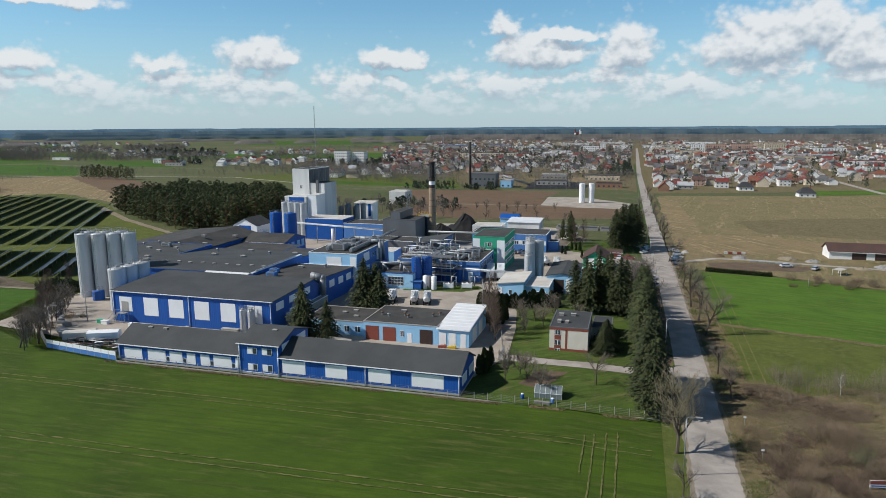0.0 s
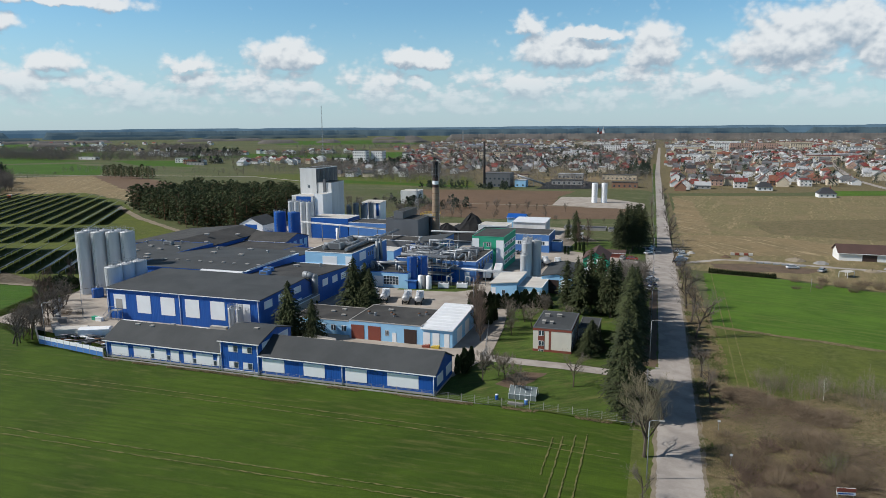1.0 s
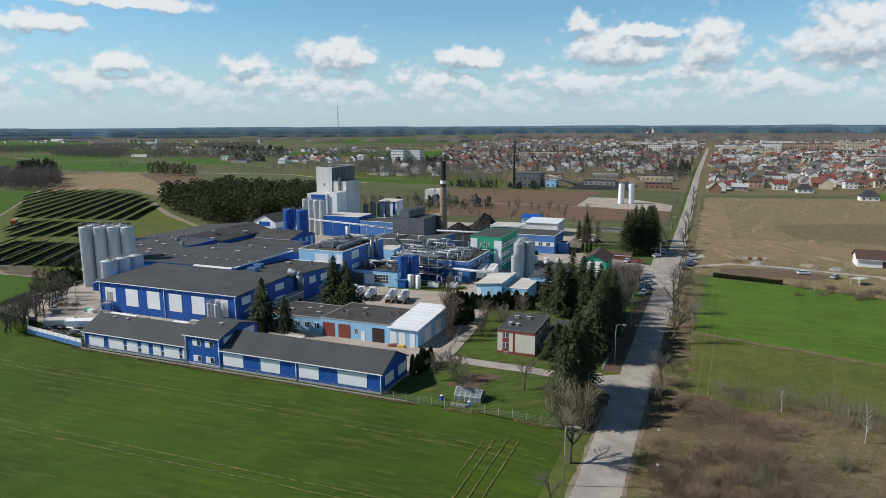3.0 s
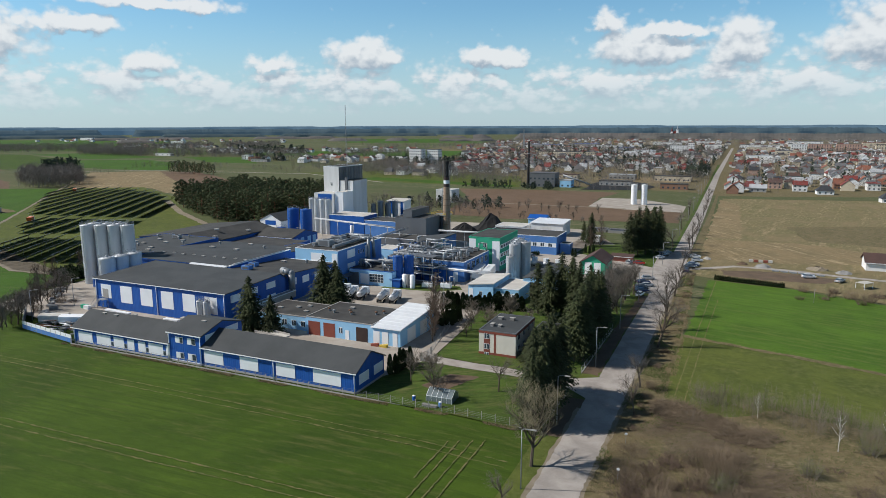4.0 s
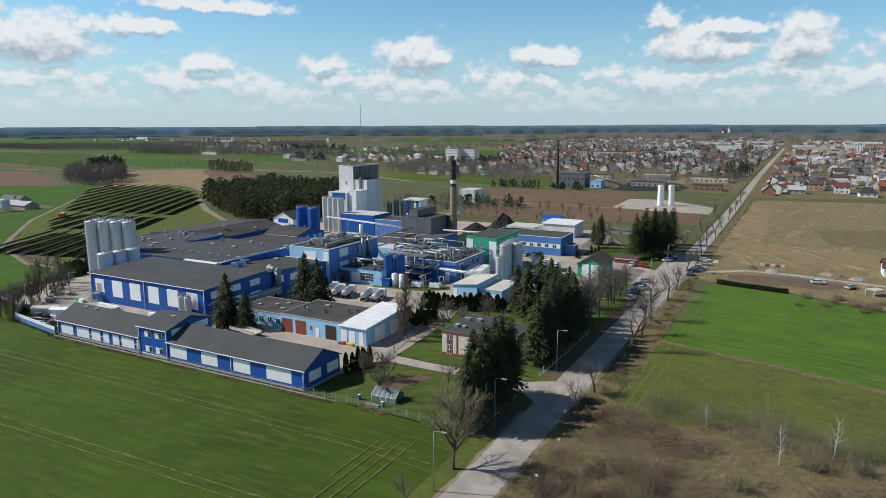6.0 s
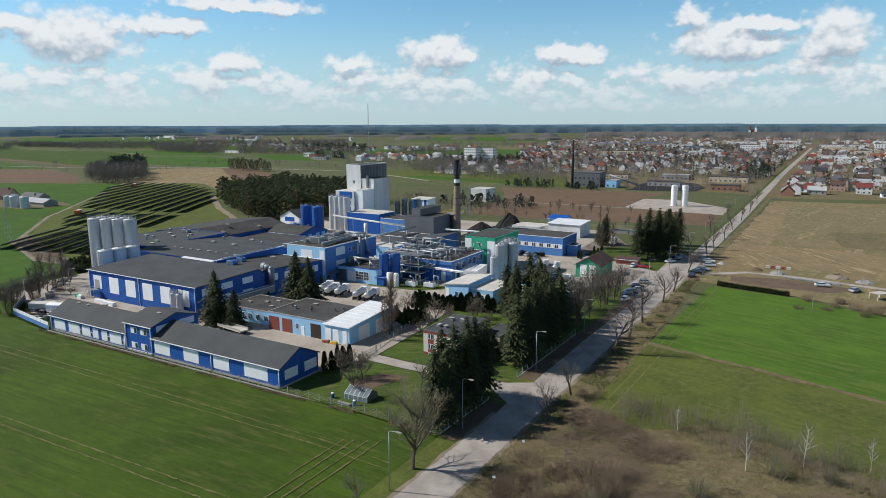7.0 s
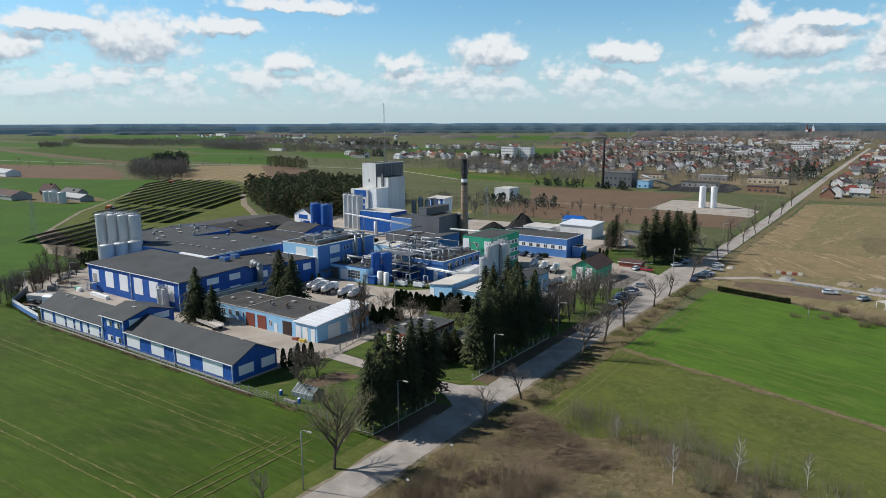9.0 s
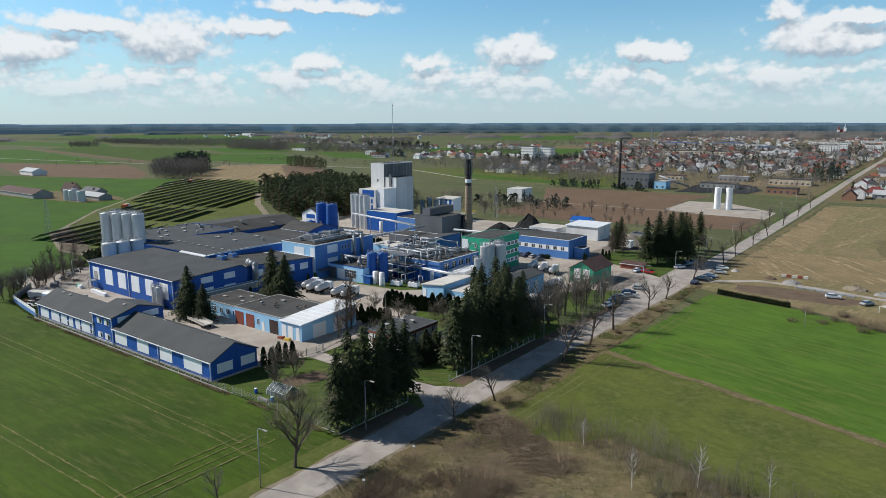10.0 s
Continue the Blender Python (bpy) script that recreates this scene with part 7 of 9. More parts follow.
block(-386, -366, 776, 790, 21, M_WALLS[0], "white five-storey apartment block", 5, 6)
block(-364, -346, 790, 804, 20, M_WALLS[0], "white five-storey apartment block", 5, 5)
block(-262, -166, 1018, 1030, 10, M_WALLS[1], "long cream school building with many windows", 3, 22)
block(140, 168, 1404, 1416, 16, M_WALLS[0], "white apartment block at the edge of town", 5, 6)
block(172, 212, 1425, 1438, 16, M_WALLS[3], "orange and cream apartment block", 5, 9)
block(222, 266, 1440, 1453, 16, M_WALLS[3], "orange and cream apartment block", 5, 10)
block(290, 330, 1450, 1463, 15, M_WALLS[1], "cream apartment block among bare trees", 5, 9)
block(345, 400, 1300, 1312, 12, M_WALLS[0], "long white apartment block with a greenish roof", 4, 10)
block(30 + 14, 130, 1640, 1660, 7, M_WALLS[0], "long white market hall with small gables", 1, 14, M_TILES[3])
block(240, 285, 1010, 1026, 9, M_WALLS[1], "long red-roofed school building", 2, 10, M_TILES[1])
block(260, 330, 1090, 1110, 8, M_WALLS[0], "wide low white hall among bare trees", 1, 12, M_TILES[5])
block(-70, -40, 1228, 1240, 16, M_WALLS[0], "white office block in the town", 4, 7)
block(-38, -28, 1226, 1238, 21, M_WALLS[0], "white tower block in the town", 5, 3)
block(-190, -150, 1330, 1350, 8, M_WALLS[2], "blue-grey store building in town", 2, 8, M_BLUE_PAINT)
block(-330, -270, 1560, 1580, 8, M_WALLS[2], "long store with a blue roof", 1, 10, M_BLUE_PAINT)
block(-420, -350, 1500, 1520, 8, M_WALLS[2], "long store with a blue roof", 1, 10, M_BLUE_PAINT)
block(-150, -90, 1700, 1715, 9, M_WALLS[0], "white hall behind the town", 1, 8, M_TILES[5])
block(-440, -400, 905, 920, 6, M_WALLS[0], "low white store by the country road", 1, 8)
block(-330, -290, 760, 772, 6, M_WALLS[0], "low white store with a flat roof", 1, 8)
block(-470, -448, 880, 892, 5, M_WALLS[0], "low white store by the country road", 1, 5)
block(-968, -930, 852, 862, 4, M_WALLS[0], "low white barn in the fields", 1, 3, M_TILES[5])
block(-706, -690, 790, 800, 7, M_WALLS[0], "white farm hall among bare trees", 2, 3, M_TILES[5])
block(-660, -644, 752, 762, 6, M_WALLS[4], "brick farmhouse among bare trees", 2, 4, M_TILES[1])
block(-640, -610, 735, 742, 4, M_WALLS[2], "long grey farm shed among bare trees", 1, 5, M_TILES[3])
block(-20, 14, 590, 602, 5, M_WALLS[1], "low brick and render workshop", 1, 8)
block(-120, -96, 590, 600, 4, M_WALLS[1], "low pale workshop among bare trees", 1, 6, M_TILES[2])
block(-66, -40, 600, 612, 4.5, M_WALLS[2], "low grey workshop in a sandy yard", 1, 6, M_TILES[5])
block(-60, -32, 520, 534, 4, M_WALLS[2], "low grey workshop among bare trees", 1, 6)
block(-4, 18, 500, 510, 4.5, M_WALLS[4], "low brick workshop near the road", 1, 5)
block(-1600, -1550, 1500, 1515, 8, M_WALLS[0], "distant white barn among bare trees", 1, 6, M_TILES[5])
block(-2400, -2330, 1800, 1820, 9, M_WALLS[0], "distant white barn among bare trees", 1, 6, M_TILES[5])

for x0, x1, y0, d, h, wl, rf, st, cols, lab in ((60, 96, 1010, 14, 9, 0, 5, 2, 9, "white flat shop building in the town"), (104, 128, 1150, 12, 12, 1, 3, 4, 6, "cream apartment block in the town"), (300, 352, 900, 14, 8, 0, 1, 2, 12, "long white building with a red roof"),
                                              (390, 450, 980, 16, 9, 0, 5, 2, 14, "long pale hall at the edge of town"), (420, 470, 1180, 14, 14, 0, 3, 5, 10, "white apartment block at the edge of town"), (480, 540, 1240, 14, 14, 3, 3, 5, 12, "pinkish apartment block at the edge of town"),
                                              (-120, -84, 1120, 14, 10, 0, 5, 3, 8, "white office building in the town"), (-20, 12, 1420, 14, 12, 0, 3, 4, 7, "white apartment block in the town"), (60, 110, 1320, 14, 12, 1, 5, 4, 11, "cream apartment block in the town"),
                                              (-250, -190, 1420, 16, 9, 0, 5, 2, 12, "long white store in the town"), (-60, 0, 1780, 18, 10, 0, 5, 2, 10, "pale hall behind the town"), (150, 230, 1800, 18, 12, 0, 3, 4, 14, "long white apartment block behind the town"), (300, 380, 1700, 16, 13, 1, 1, 4, 14, "cream apartment block behind the town")):
    block(x0, x1, y0, y0 + d, h, M_WALLS[wl], lab, min(st, 3), max(3, cols // 2), M_TILES[rf])

# heating plant with its conveyor
hp = block(-116, -92, 484, 500, 12, M_GREY, "grey sheet-clad heating plant with dark openings", 2, 6, M_TILES[3], "heating_plant")
block(-88, -78, 486, 498, 6, M_PALE, "pale blue annexe of the heating plant", 1, 2, M_TILES[5], "heating_plant")
cv = thing("conveyor", "sloping steel coal conveyor beside the heating plant", "conveyor", (-84, 498, -6.6))
bm = bmesh.new()
tube(bm, (-4, 0, 10), (20, 6, 1.5), 0.9, n=6)
part("gantry", bm, M_GALV, cv)
for u in (0.2, 0.6):
    bm = bmesh.new()
    tube(bm, (-4 + 24 * u, 6 * u, 0), (-4 + 24 * u, 6 * u, 10 - 8.5 * u), 0.25, n=5)
    part("trestle", bm, M_GALV, cv)


def church():
    ob = thing("church", "white church with red roof and a slender twin-stage spire", "church", (-196, 2640, -5.2))
    part("nave", boxes((-14, 14, -10, 40, -1, 18)), M_WALLS[0], ob)
    bm = bmesh.new()
    prism(bm, [(-15.5, 18), (15.5, 18), (0, 30)], "y", -11, 41)
    part("nave_roof", bm, M_TILES[1], ob)
    for x in (-10, 10):
        part("tower", boxes((x - 4, x + 4, -16, -8, -1, 27 if x < 0 else 34)), M_WALLS[0], ob)
        bm = bmesh.new()
        h = 27 if x < 0 else 34
        lathe(bm, [(5, h), (4.2, h + 3), (2, h + 5), (2.4, h + 7), (1.2, h + 10), (0.1, h + 20)], 8, (x, -12))
        part("spire", bm, M_TILES[1] if x < 0 else M_GALV, ob)
    return ob


church()
mt = lattice_mast(-330, 1150, -6.5, 46, 3, 0.8, "distant lattice radio mast in the town", 12, 0.25)

# farm in the green field
farm = hall("farm_barn", "long low brown-roofed farm barn", -452, -392, 128, 141, -3.2, 0.2, 3.2, M_WALLS[2], M_TILES[2])
farm = hall("farm_barn", "long pale-roofed farm barn beside feed silos", -384, -350, 152, 161, -3.6, -0.8, 1.2, M_WALLS[2], M_TILES[5])
farm = hall("farm_barn", "low farm shed with a dark roof", -398, -376, 163, 171, -3.6, 0.0, 2.6, M_WALLS[2], M_TILES[4])
house(-420, 166, 0, M_WALLS[3], M_TILES[2], 20, "pinkish farmhouse with brown tiled roof")
for x, y, m in ((-368, 140, T_ALU), (-363, 141, T_ALU), (-352, 141.5, T_ALU), (-372, 146, T_ALU)):
    silo(x, y, gz(x, y), 2.6, 7.0, m, "galvanised feed silo on the farm", rings=4, group="feed silos")
farm = hall("farm_barn", "white and blue farm hall far across the field", -670, -640, 228, 242, -4.6, -0.4, 2.6, M_WALLS[0], M_TILES[5])

# long barn on the building plot
lbn = hall("plot_barn", "long white barn with a dark brown sheet roof", 104, 142, 182, 192, -5.0, -1.6, 0.9, M_WALLS[0], M_TILES[2], over=0.6)
for a in (112, 120, 128):
    panel(lbn, "s", a, a + 5, -4.8, -2.2, M_DARKBROWN, "doorway", "dark doorway")

# ---- solar field ----
def solar_row(u0, u1, v, number):
    """One tilted table of panels on posts; u runs along the row."""
    du, nv = Vector((-0.57, 0.822, 0)), Vector((0.822, 0.57, 0))
    ob = thing("solar_table", "long tilted row of dark solar panels on steel posts", "solar panels", group="solar rows")
    up = Vector((0, 0, 1))
    tilt = radians(24)
    across = (nv * math.cos(tilt) + up * math.sin(tilt))
    n = int((u1 - u0) / 12)
    for i in range(n):
        a = u0 + (u1 - u0) * i / n
        b = u0 + (u1 - u0) * (i + 1) / n - 0.15
        pa, pb = du * a + nv * v, du * b + nv * v
        za, zb = gz(pa.x, pa.y), gz(pb.x, pb.y)
        A, B = pa + up * (za + 0.7), pb + up * (zb + 0.7)
        nrm = up * 0.04
        bm = bmesh.new()
        q = [A, B, B + across * 4.6, A + across * 4.6]
        low = [bm.verts.new(p) for p in q]
        hi = [bm.verts.new(p + nrm) for p in q]
        bm.faces.new(hi)
        bm.faces.new(low[::-1])
        for k in range(4):
            bm.faces.new((low[k], low[(k + 1) % 4], hi[(k + 1) % 4], hi[k]))
        bmesh.ops.recalc_face_normals(bm, faces=bm.faces[:])
        part("panel_block", bm, M_PV, ob)
        bm = bmesh.new()
        for c in (A, A.lerp(B, 0.5)):
            for s, h in ((0.5, 0), (3.0, 0)):
                p = c + across * s
                tube(bm, (p.x, p.y, gz(p.x, p.y) - 0.2), p, 0.06, n=4)
        e = (B - A).normalized() * 0.02
        tube(bm, A, B, 0.05, n=4)
        tube(bm, A + across * 4.6 + nrm, B + across * 4.6 + nrm, 0.06, n=4)
        part("post_frame", bm, M_GALV, ob)
    return ob


for i, v in enumerate((-92.5, -99.5, -106.5, -114, -121.5, -129, -137)):
    solar_row(140 + i * 2.5, (178, 196, 200, 204, 208, 212, 216)[i], v, i)
for i in range(12):
    v = -108.5 - i * 9.6
    lo = 224 + i * 1.5 + max(0, -v - 150) * 3.2
    for a, b in ((lo, 276 + i * 4), (288 + i * 4, (368, 400, 430, 455, 470, 478)[i] if i < 6 else 486 + i * 2)):
        if b - a > 22:
            solar_row(max(a, lo), b, v, i)


def dump_truck(x, y, turn, label):
    ob = thing("dump_truck", label, "truck", (x, y, gz(x, y)), turn, "trucks by the solar field")
    bm = bmesh.new()
    prism(bm, [(-4.2, 1.1), (1.6, 1.1), (1.6, 2.9), (-4.6, 2.9)], "y", -1.2, 1.2)
    part("tipper_body", bm, M_ORANGE, ob, "orange steel tipper body")
    bm = bmesh.new()
    prism(bm, [(1.8, 0.7), (3.8, 0.7), (3.8, 1.8), (3.4, 2.9), (1.8, 2.9)], "y", -1.15, 1.15)
    part("cab", bm, M_WHITE, ob, "white driver's cab")
    part("chassis", boxes((-4.2, 3.6, -0.5, 0.5, 0.55, 1.05)), M_GREY, ob)
    part("windscreen", boxes((3.62, 3.7, -1.0, 1.0, 1.85, 2.6)), M_GLASS, ob)
    for wx in (-3.2, -1.9, 2.8):
        for sy in (-1.0, 1.0):
            bm = bmesh.new()
            tube(bm, (wx, sy - 0.15, 0.5), (wx, sy + 0.15, 0.5), 0.5, n=12)
            part("wheel", bm, M_COAL, ob)


dump_truck(-291, 139, 135, "orange tipper truck with a white cab beside solar panels")
dump_truck(-440.5, 279.5, 135, "orange tipper truck parked at the field track")


# ---- vehicles ----
PAINTS = {"white": (0.75, 0.76, 0.77), "silver": (0.45, 0.46, 0.48), "black": (0.02, 0.02, 0.022), "dark blue": (0.02, 0.035, 0.10), "red": (0.42, 0.03, 0.025), "grey": (0.16, 0.17, 0.18)}
CARS = {}


def car(x, y, turn, colour):
    """A parked car: body, glass, wheels with rims, lamps."""
    if colour not in CARS:
        paint = surface("car_paint_" + colour.replace(" ", "_"), PAINTS[colour], None, 0.25, 0.1, 2, 6, 0.15, 0.0, spec=0.6)
        ob = thing("car", f"parked {colour} passenger car beside the road", "car", group="parked cars")
        bm = bmesh.new()
        prism(bm, [(-2.15, 0.35), (2.1, 0.35), (2.2, 0.62), (2.05, 0.86), (1.15, 0.98), (-1.75, 1.0), (-2.15, 0.92), (-2.22, 0.6)], "y", -0.86, 0.86)
        bmesh.ops.bevel(bm, geom=bm.edges[:], offset=0.06, segments=1, affect="EDGES")
        part("body", bm, paint, ob)
        bm = bmesh.new()
        lo = [bm.verts.new(p) for p in ((-1.85, -0.78, 0.98), (1.2, -0.78, 0.98), (1.2, 0.78, 0.98), (-1.85, 0.78, 0.98))]
        hi = [bm.verts.new(p) for p in ((-1.35, -0.62, 1.42), (0.4, -0.62, 1.44), (0.4, 0.62, 1.44), (-1.35, 0.62, 1.42))]
        for k in range(4):
            bm.faces.new((lo[k], lo[(k + 1) % 4], hi[(k + 1) % 4], hi[k]))
        bm.faces.new(hi)
        part("greenhouse", bm, M_GLASS, ob)
        part("roof", boxes((-1.36, 0.4, -0.63, 0.63, 1.425, 1.47)), paint, ob)
        for wx in (-1.35, 1.35):
            for s in (-1, 1):
                bm = bmesh.new()
                tube(bm, (wx, s * 0.66, 0.31), (wx, s * 0.87, 0.31), 0.31, n=14)
                wheel = part("wheel", bm, M_BLACK, ob)
                bm = bmesh.new()
                tube(bm, (wx, s * 0.84, 0.31), (wx, s * 0.885, 0.31), 0.19, n=10)
                part("rim", bm, M_GALV, wheel)
        for s in (-0.6, 0.6):
            part("headlight", boxes((2.08, 2.19, s - 0.16, s + 0.16, 0.66, 0.8)), M_WHITE, ob)
            part("tail_light", boxes((-2.24, -2.15, s - 0.14, s + 0.14, 0.68, 0.86)), M_BRICKRED, ob)
        CARS[colour] = ob
    return copy_thing(CARS[colour], pose(x, y, gz(x, y) + 0.13, 0, 0, turn))


for x, y, t, c in ((45.6, 182.5, 10, "white"), (46.2, 166, 12, "silver"), (46.0, 163.2, 12, "dark blue"), (45.6, 160.4, 15, "grey"), (45.2, 157.6, 14, "black"), (44.8, 152.0, 88, "dark blue"), (35.4, 103.2, 80, "white"), (35.2, 108.6, 35, "dark blue"), (34.6, 111.4, 35, "black"),
                   (34.2, 114.2, 35, "grey"), (33.9, 122, 30, "dark blue"), (34.3, 130, 20, "silver"), (27.8, 155.3, 5, "red"), (24.2, 154.6, 80, "white"), (34.4, 176.5, 60, "black"), (34.0, 180.6, 60, "silver"), (34.6, 185.2, 60, "grey"), (33.4, 172, 60, "white"), (-23.4, 155.0, 80, "white"),
                   (-20.4, 154.4, 80, "dark blue"), (-17.2, 154.4, 85, "silver"), (-14.2, 154.6, 85, "dark blue"), (47, 174.2, 5, "silver"), (35.6, 118, 40, "silver"), (-12.6, 150.8, 80, "grey"), (84, 158, 15, "white"), (93, 155, 60, "silver")):
    car(x, y, t, c)
retire(*CARS.values())

TRUCKS = []


def tanker(x, y, turn):
    """Milk tanker lorry: cab, chassis, rounded steel tank, wheels."""
    if not TRUCKS:
        ob = thing("tanker_lorry", "milk tanker lorry with white cab and shiny steel tank", "lorry", group="tanker lorries")
        bm = bmesh.new()
        prism(bm, [(2.9, 0.7), (4.6, 0.7), (4.65, 1.7), (4.35, 2.9), (4.0, 3.1), (2.9, 3.1)], "y", -1.2, 1.2)
        bmesh.ops.bevel(bm, geom=bm.edges[:], offset=0.07, segments=1, affect="EDGES")
        cab = part("cab", bm, M_WHITE, ob)
        bm = bmesh.new()
        v = [bm.verts.new(p) for p in ((4.675, -1.05, 1.75), (4.675, 1.05, 1.75), (4.40, 1.0, 2.78), (4.40, -1.0, 2.78))]
        bm.faces.new(v)
        part("windscreen", bm, M_GLASS, cab)
        part("chassis", boxes((-4.4, 4.2, -0.5, 0.5, 0.75, 1.05)), M_BLACK, ob)
        bm = bmesh.new()
        n = 18
        prof = [(-4.5, 0.5), (-4.35, 0.85), (-3.9, 1.0), (2.1, 1.0), (2.5, 0.85), (2.65, 0.5)]
        rings = [[bm.verts.new((px, 1.2 * s * math.cos(2 * math.pi * i / n), 2.1 + 0.98 * s * math.sin(2 * math.pi * i / n))) for i in range(n)] for px, s in prof]
        for a, b in zip(rings, rings[1:]):
            for i in range(n):
                bm.faces.new((a[i], a[(i + 1) % n], b[(i + 1) % n], b[i])).smooth = True
        bm.faces.new(rings[0][::-1])
        bm.faces.new(rings[-1])
        bmesh.ops.recalc_face_normals(bm, faces=bm.faces[:])
        tank = part("tank", bm, M_STEEL, ob)
        part("walkway", boxes((-3.6, 1.8, -0.3, 0.3, 3.06, 3.16)), M_GALV, tank)
        for hx in (-2.6, -0.8, 1.0):
            bm = bmesh.new()
            lathe(bm, [(0.3, 3.1), (0.3, 3.3), (0.001, 3.36)], 12, (hx, 0))
            part("hatch", bm, M_STEEL, tank)
        for wx in (3.6, -2.2, -3.5):
            for s in (-1, 1):
                bm = bmesh.new()
                tube(bm, (wx, s * 0.85, 0.5), (wx, s * 1.22, 0.5), 0.5, n=14)
                wheel = part("wheel", bm, M_BLACK, ob)
                bm = bmesh.new()
                tube(bm, (wx, s * 1.18, 0.5), (wx, s * 1.24, 0.5), 0.26, n=10)
                part("rim", bm, M_GALV, wheel)
        for s in (-1, 1):
            part("mudguard", boxes((-4.1, -1.6, s * 1.15 - 0.1, s * 1.15 + 0.1, 1.0, 1.1)), M_BLACK, ob)
        TRUCKS.append(ob)
    return copy_thing(TRUCKS[0], pose(x, y, gz(x, y) + 0.1, 0, 0, turn) @ Matrix.Scale(0.86, 4))


for x, y, t in ((-29.4, 62.6, 105), (-25.8, 63.0, 105), (-36.0, 62.6, 106), (-39.4, 62.2, 107), (-42.8, 63.5, 106), (-6.6, 135, 105), (-2.0, 134, 105), (2.8, 133, 105), (13.2, 112.5, 80), (20.5, 92.2, 20)):
    tanker(x, y, t)
retire(*TRUCKS)


def box_trailer(x, y, turn):
    ob = thing("box_trailer", "white refrigerated box trailer parked by the hall", "trailer", (x, y, gz(x, y) + 0.1), turn, "box trailers")
    part("box", boxes((-5.5, 5.5, -1.25, 1.25, 1.2, 3.9)), M_WHITE, ob)
    part("roof", boxes((-5.45, 5.45, -1.2, 1.2, 3.9, 3.96)), M_WMETAL, ob)
    part("chassis", boxes((-5.3, 5.0, -0.5, 0.5, 0.8, 1.19)), M_BLACK, ob)
    for wx in (-4.2, -3.0):
        for s in (-1, 1):
            bm = bmesh.new()
            tube(bm, (wx, s * 0.8, 0.5), (wx, s * 1.2, 0.5), 0.5, n=12)
            part("wheel", bm, M_BLACK, ob)
    for s in (-0.6, 0.6):
        part("support_leg", boxes((3.4, 3.55, s - 0.08, s + 0.08, 0, 1.0)), M_GALV, ob)
    return ob


for i in range(2):
    box_trailer(-16.2 + i * 3.3, 103.4 + i * 0.6, 100)
ft = thing("flatbed_trailer", "old pale flatbed trailer parked behind the shed", "trailer", (-35, 20.6, gz(-35, 20.6)), -8)
part("bed", boxes((-4.5, 4.5, -1.2, 1.2, 0.95, 1.2)), M_ROOFLT, ft)
for s in (-1.2, 1.12):
    part("side_board", boxes((-4.5, 4.5, s, s + 0.08, 1.2, 1.65)), M_KERB, ft)
for wx in (-3.4, -2.3, 3.2):
    for s in (-1, 1):
        bm = bmesh.new()
        tube(bm, (wx, s * 0.75, 0.45), (wx, s * 1.1, 0.45), 0.45, n=12)
        part("wheel", bm, M_BLACK, ft)


# ---- ducts, pipes, plant on roofs ----
def duct(pts, r, label="round galvanised air duct on the roof", name="air_duct", mat=None, supports=None):
    ob = thing(name, label, "duct", pts[0])
    o = Vector(pts[0])
    pts = [pts[0]] + [q for p, q in zip(pts, pts[1:]) if math.dist(p, q) > 0.05]
    for p, q in zip(pts, pts[1:]):
        bm = bmesh.new()
        tube(bm, Vector(p) - o, Vector(q) - o, r, n=12)
        part("duct_section", bm, mat or M_GALV, ob)
        L = (Vector(q) - Vector(p)).length
        d = (Vector(q) - Vector(p)) / L
        bm = bmesh.new()
        for i in range(1, int(L / 2.2) + 1):
            c = Vector(p) - o + d * min(i * 2.2, L - 0.1)
            tube(bm, c - d * 0.05, c + d * 0.05, r * 1.1, n=12)
        if len(bm.verts):
            part("flange", bm, mat or M_GALV, ob)
        else:
            bm.free()
    for p in pts[1:-1]:
        bm = bmesh.new()
        bmesh.ops.create_uvsphere(bm, u_segments=12, v_segments=8, radius=r * 1.03, matrix=Matrix.Translation(Vector(p) - o))
        for f in bm.faces:
            f.smooth = True
        part("elbow", bm, mat or M_GALV, ob)
    for p in (pts[0], pts[-1]):
        if supports is not None and p[2] - supports > r:
            bm = bmesh.new()
            q = Vector(p) - o
            tube(bm, q, (q.x, q.y, supports - o.z), 0.08, n=5)
            part("support", bm, M_GALV, ob)
    return ob


def unit(x, y, z, w, d, h, label="grey box-shaped ventilation unit on the roof", mat=None, fans=1):
    ob = thing("ventilation_unit", label, "ventilation unit", (x, y, z), group="ventilation units")
    part("casing", boxes((-w / 2, w / 2, -d / 2, d / 2, 0.15, h)), mat or M_GALV, ob)
    for sx in (-1, 1):
        part("skid", boxes((sx * w * 0.4 - 0.08, sx * w * 0.4 + 0.08, -d / 2, d / 2, 0, 0.15)), M_GREY, ob)
    for i in range(fans):
        bm = bmesh.new()
        cx = -w / 2 + w * (i + 0.5) / fans
        rr = min(d, w / fans) * 0.36
        lathe(bm, [(rr, h), (rr, h + 0.16), (rr * 0.85, h + 0.16), (rr * 0.85, h + 0.02)], 14, (cx, 0))
        part("fan_ring", bm, M_GREY, ob)
    part("grille", boxes((-w * 0.36, w * 0.36, -d / 2 - 0.03, -d / 2 + 0.02, 0.35, h - 0.2)), M_GREY, ob)
    return ob


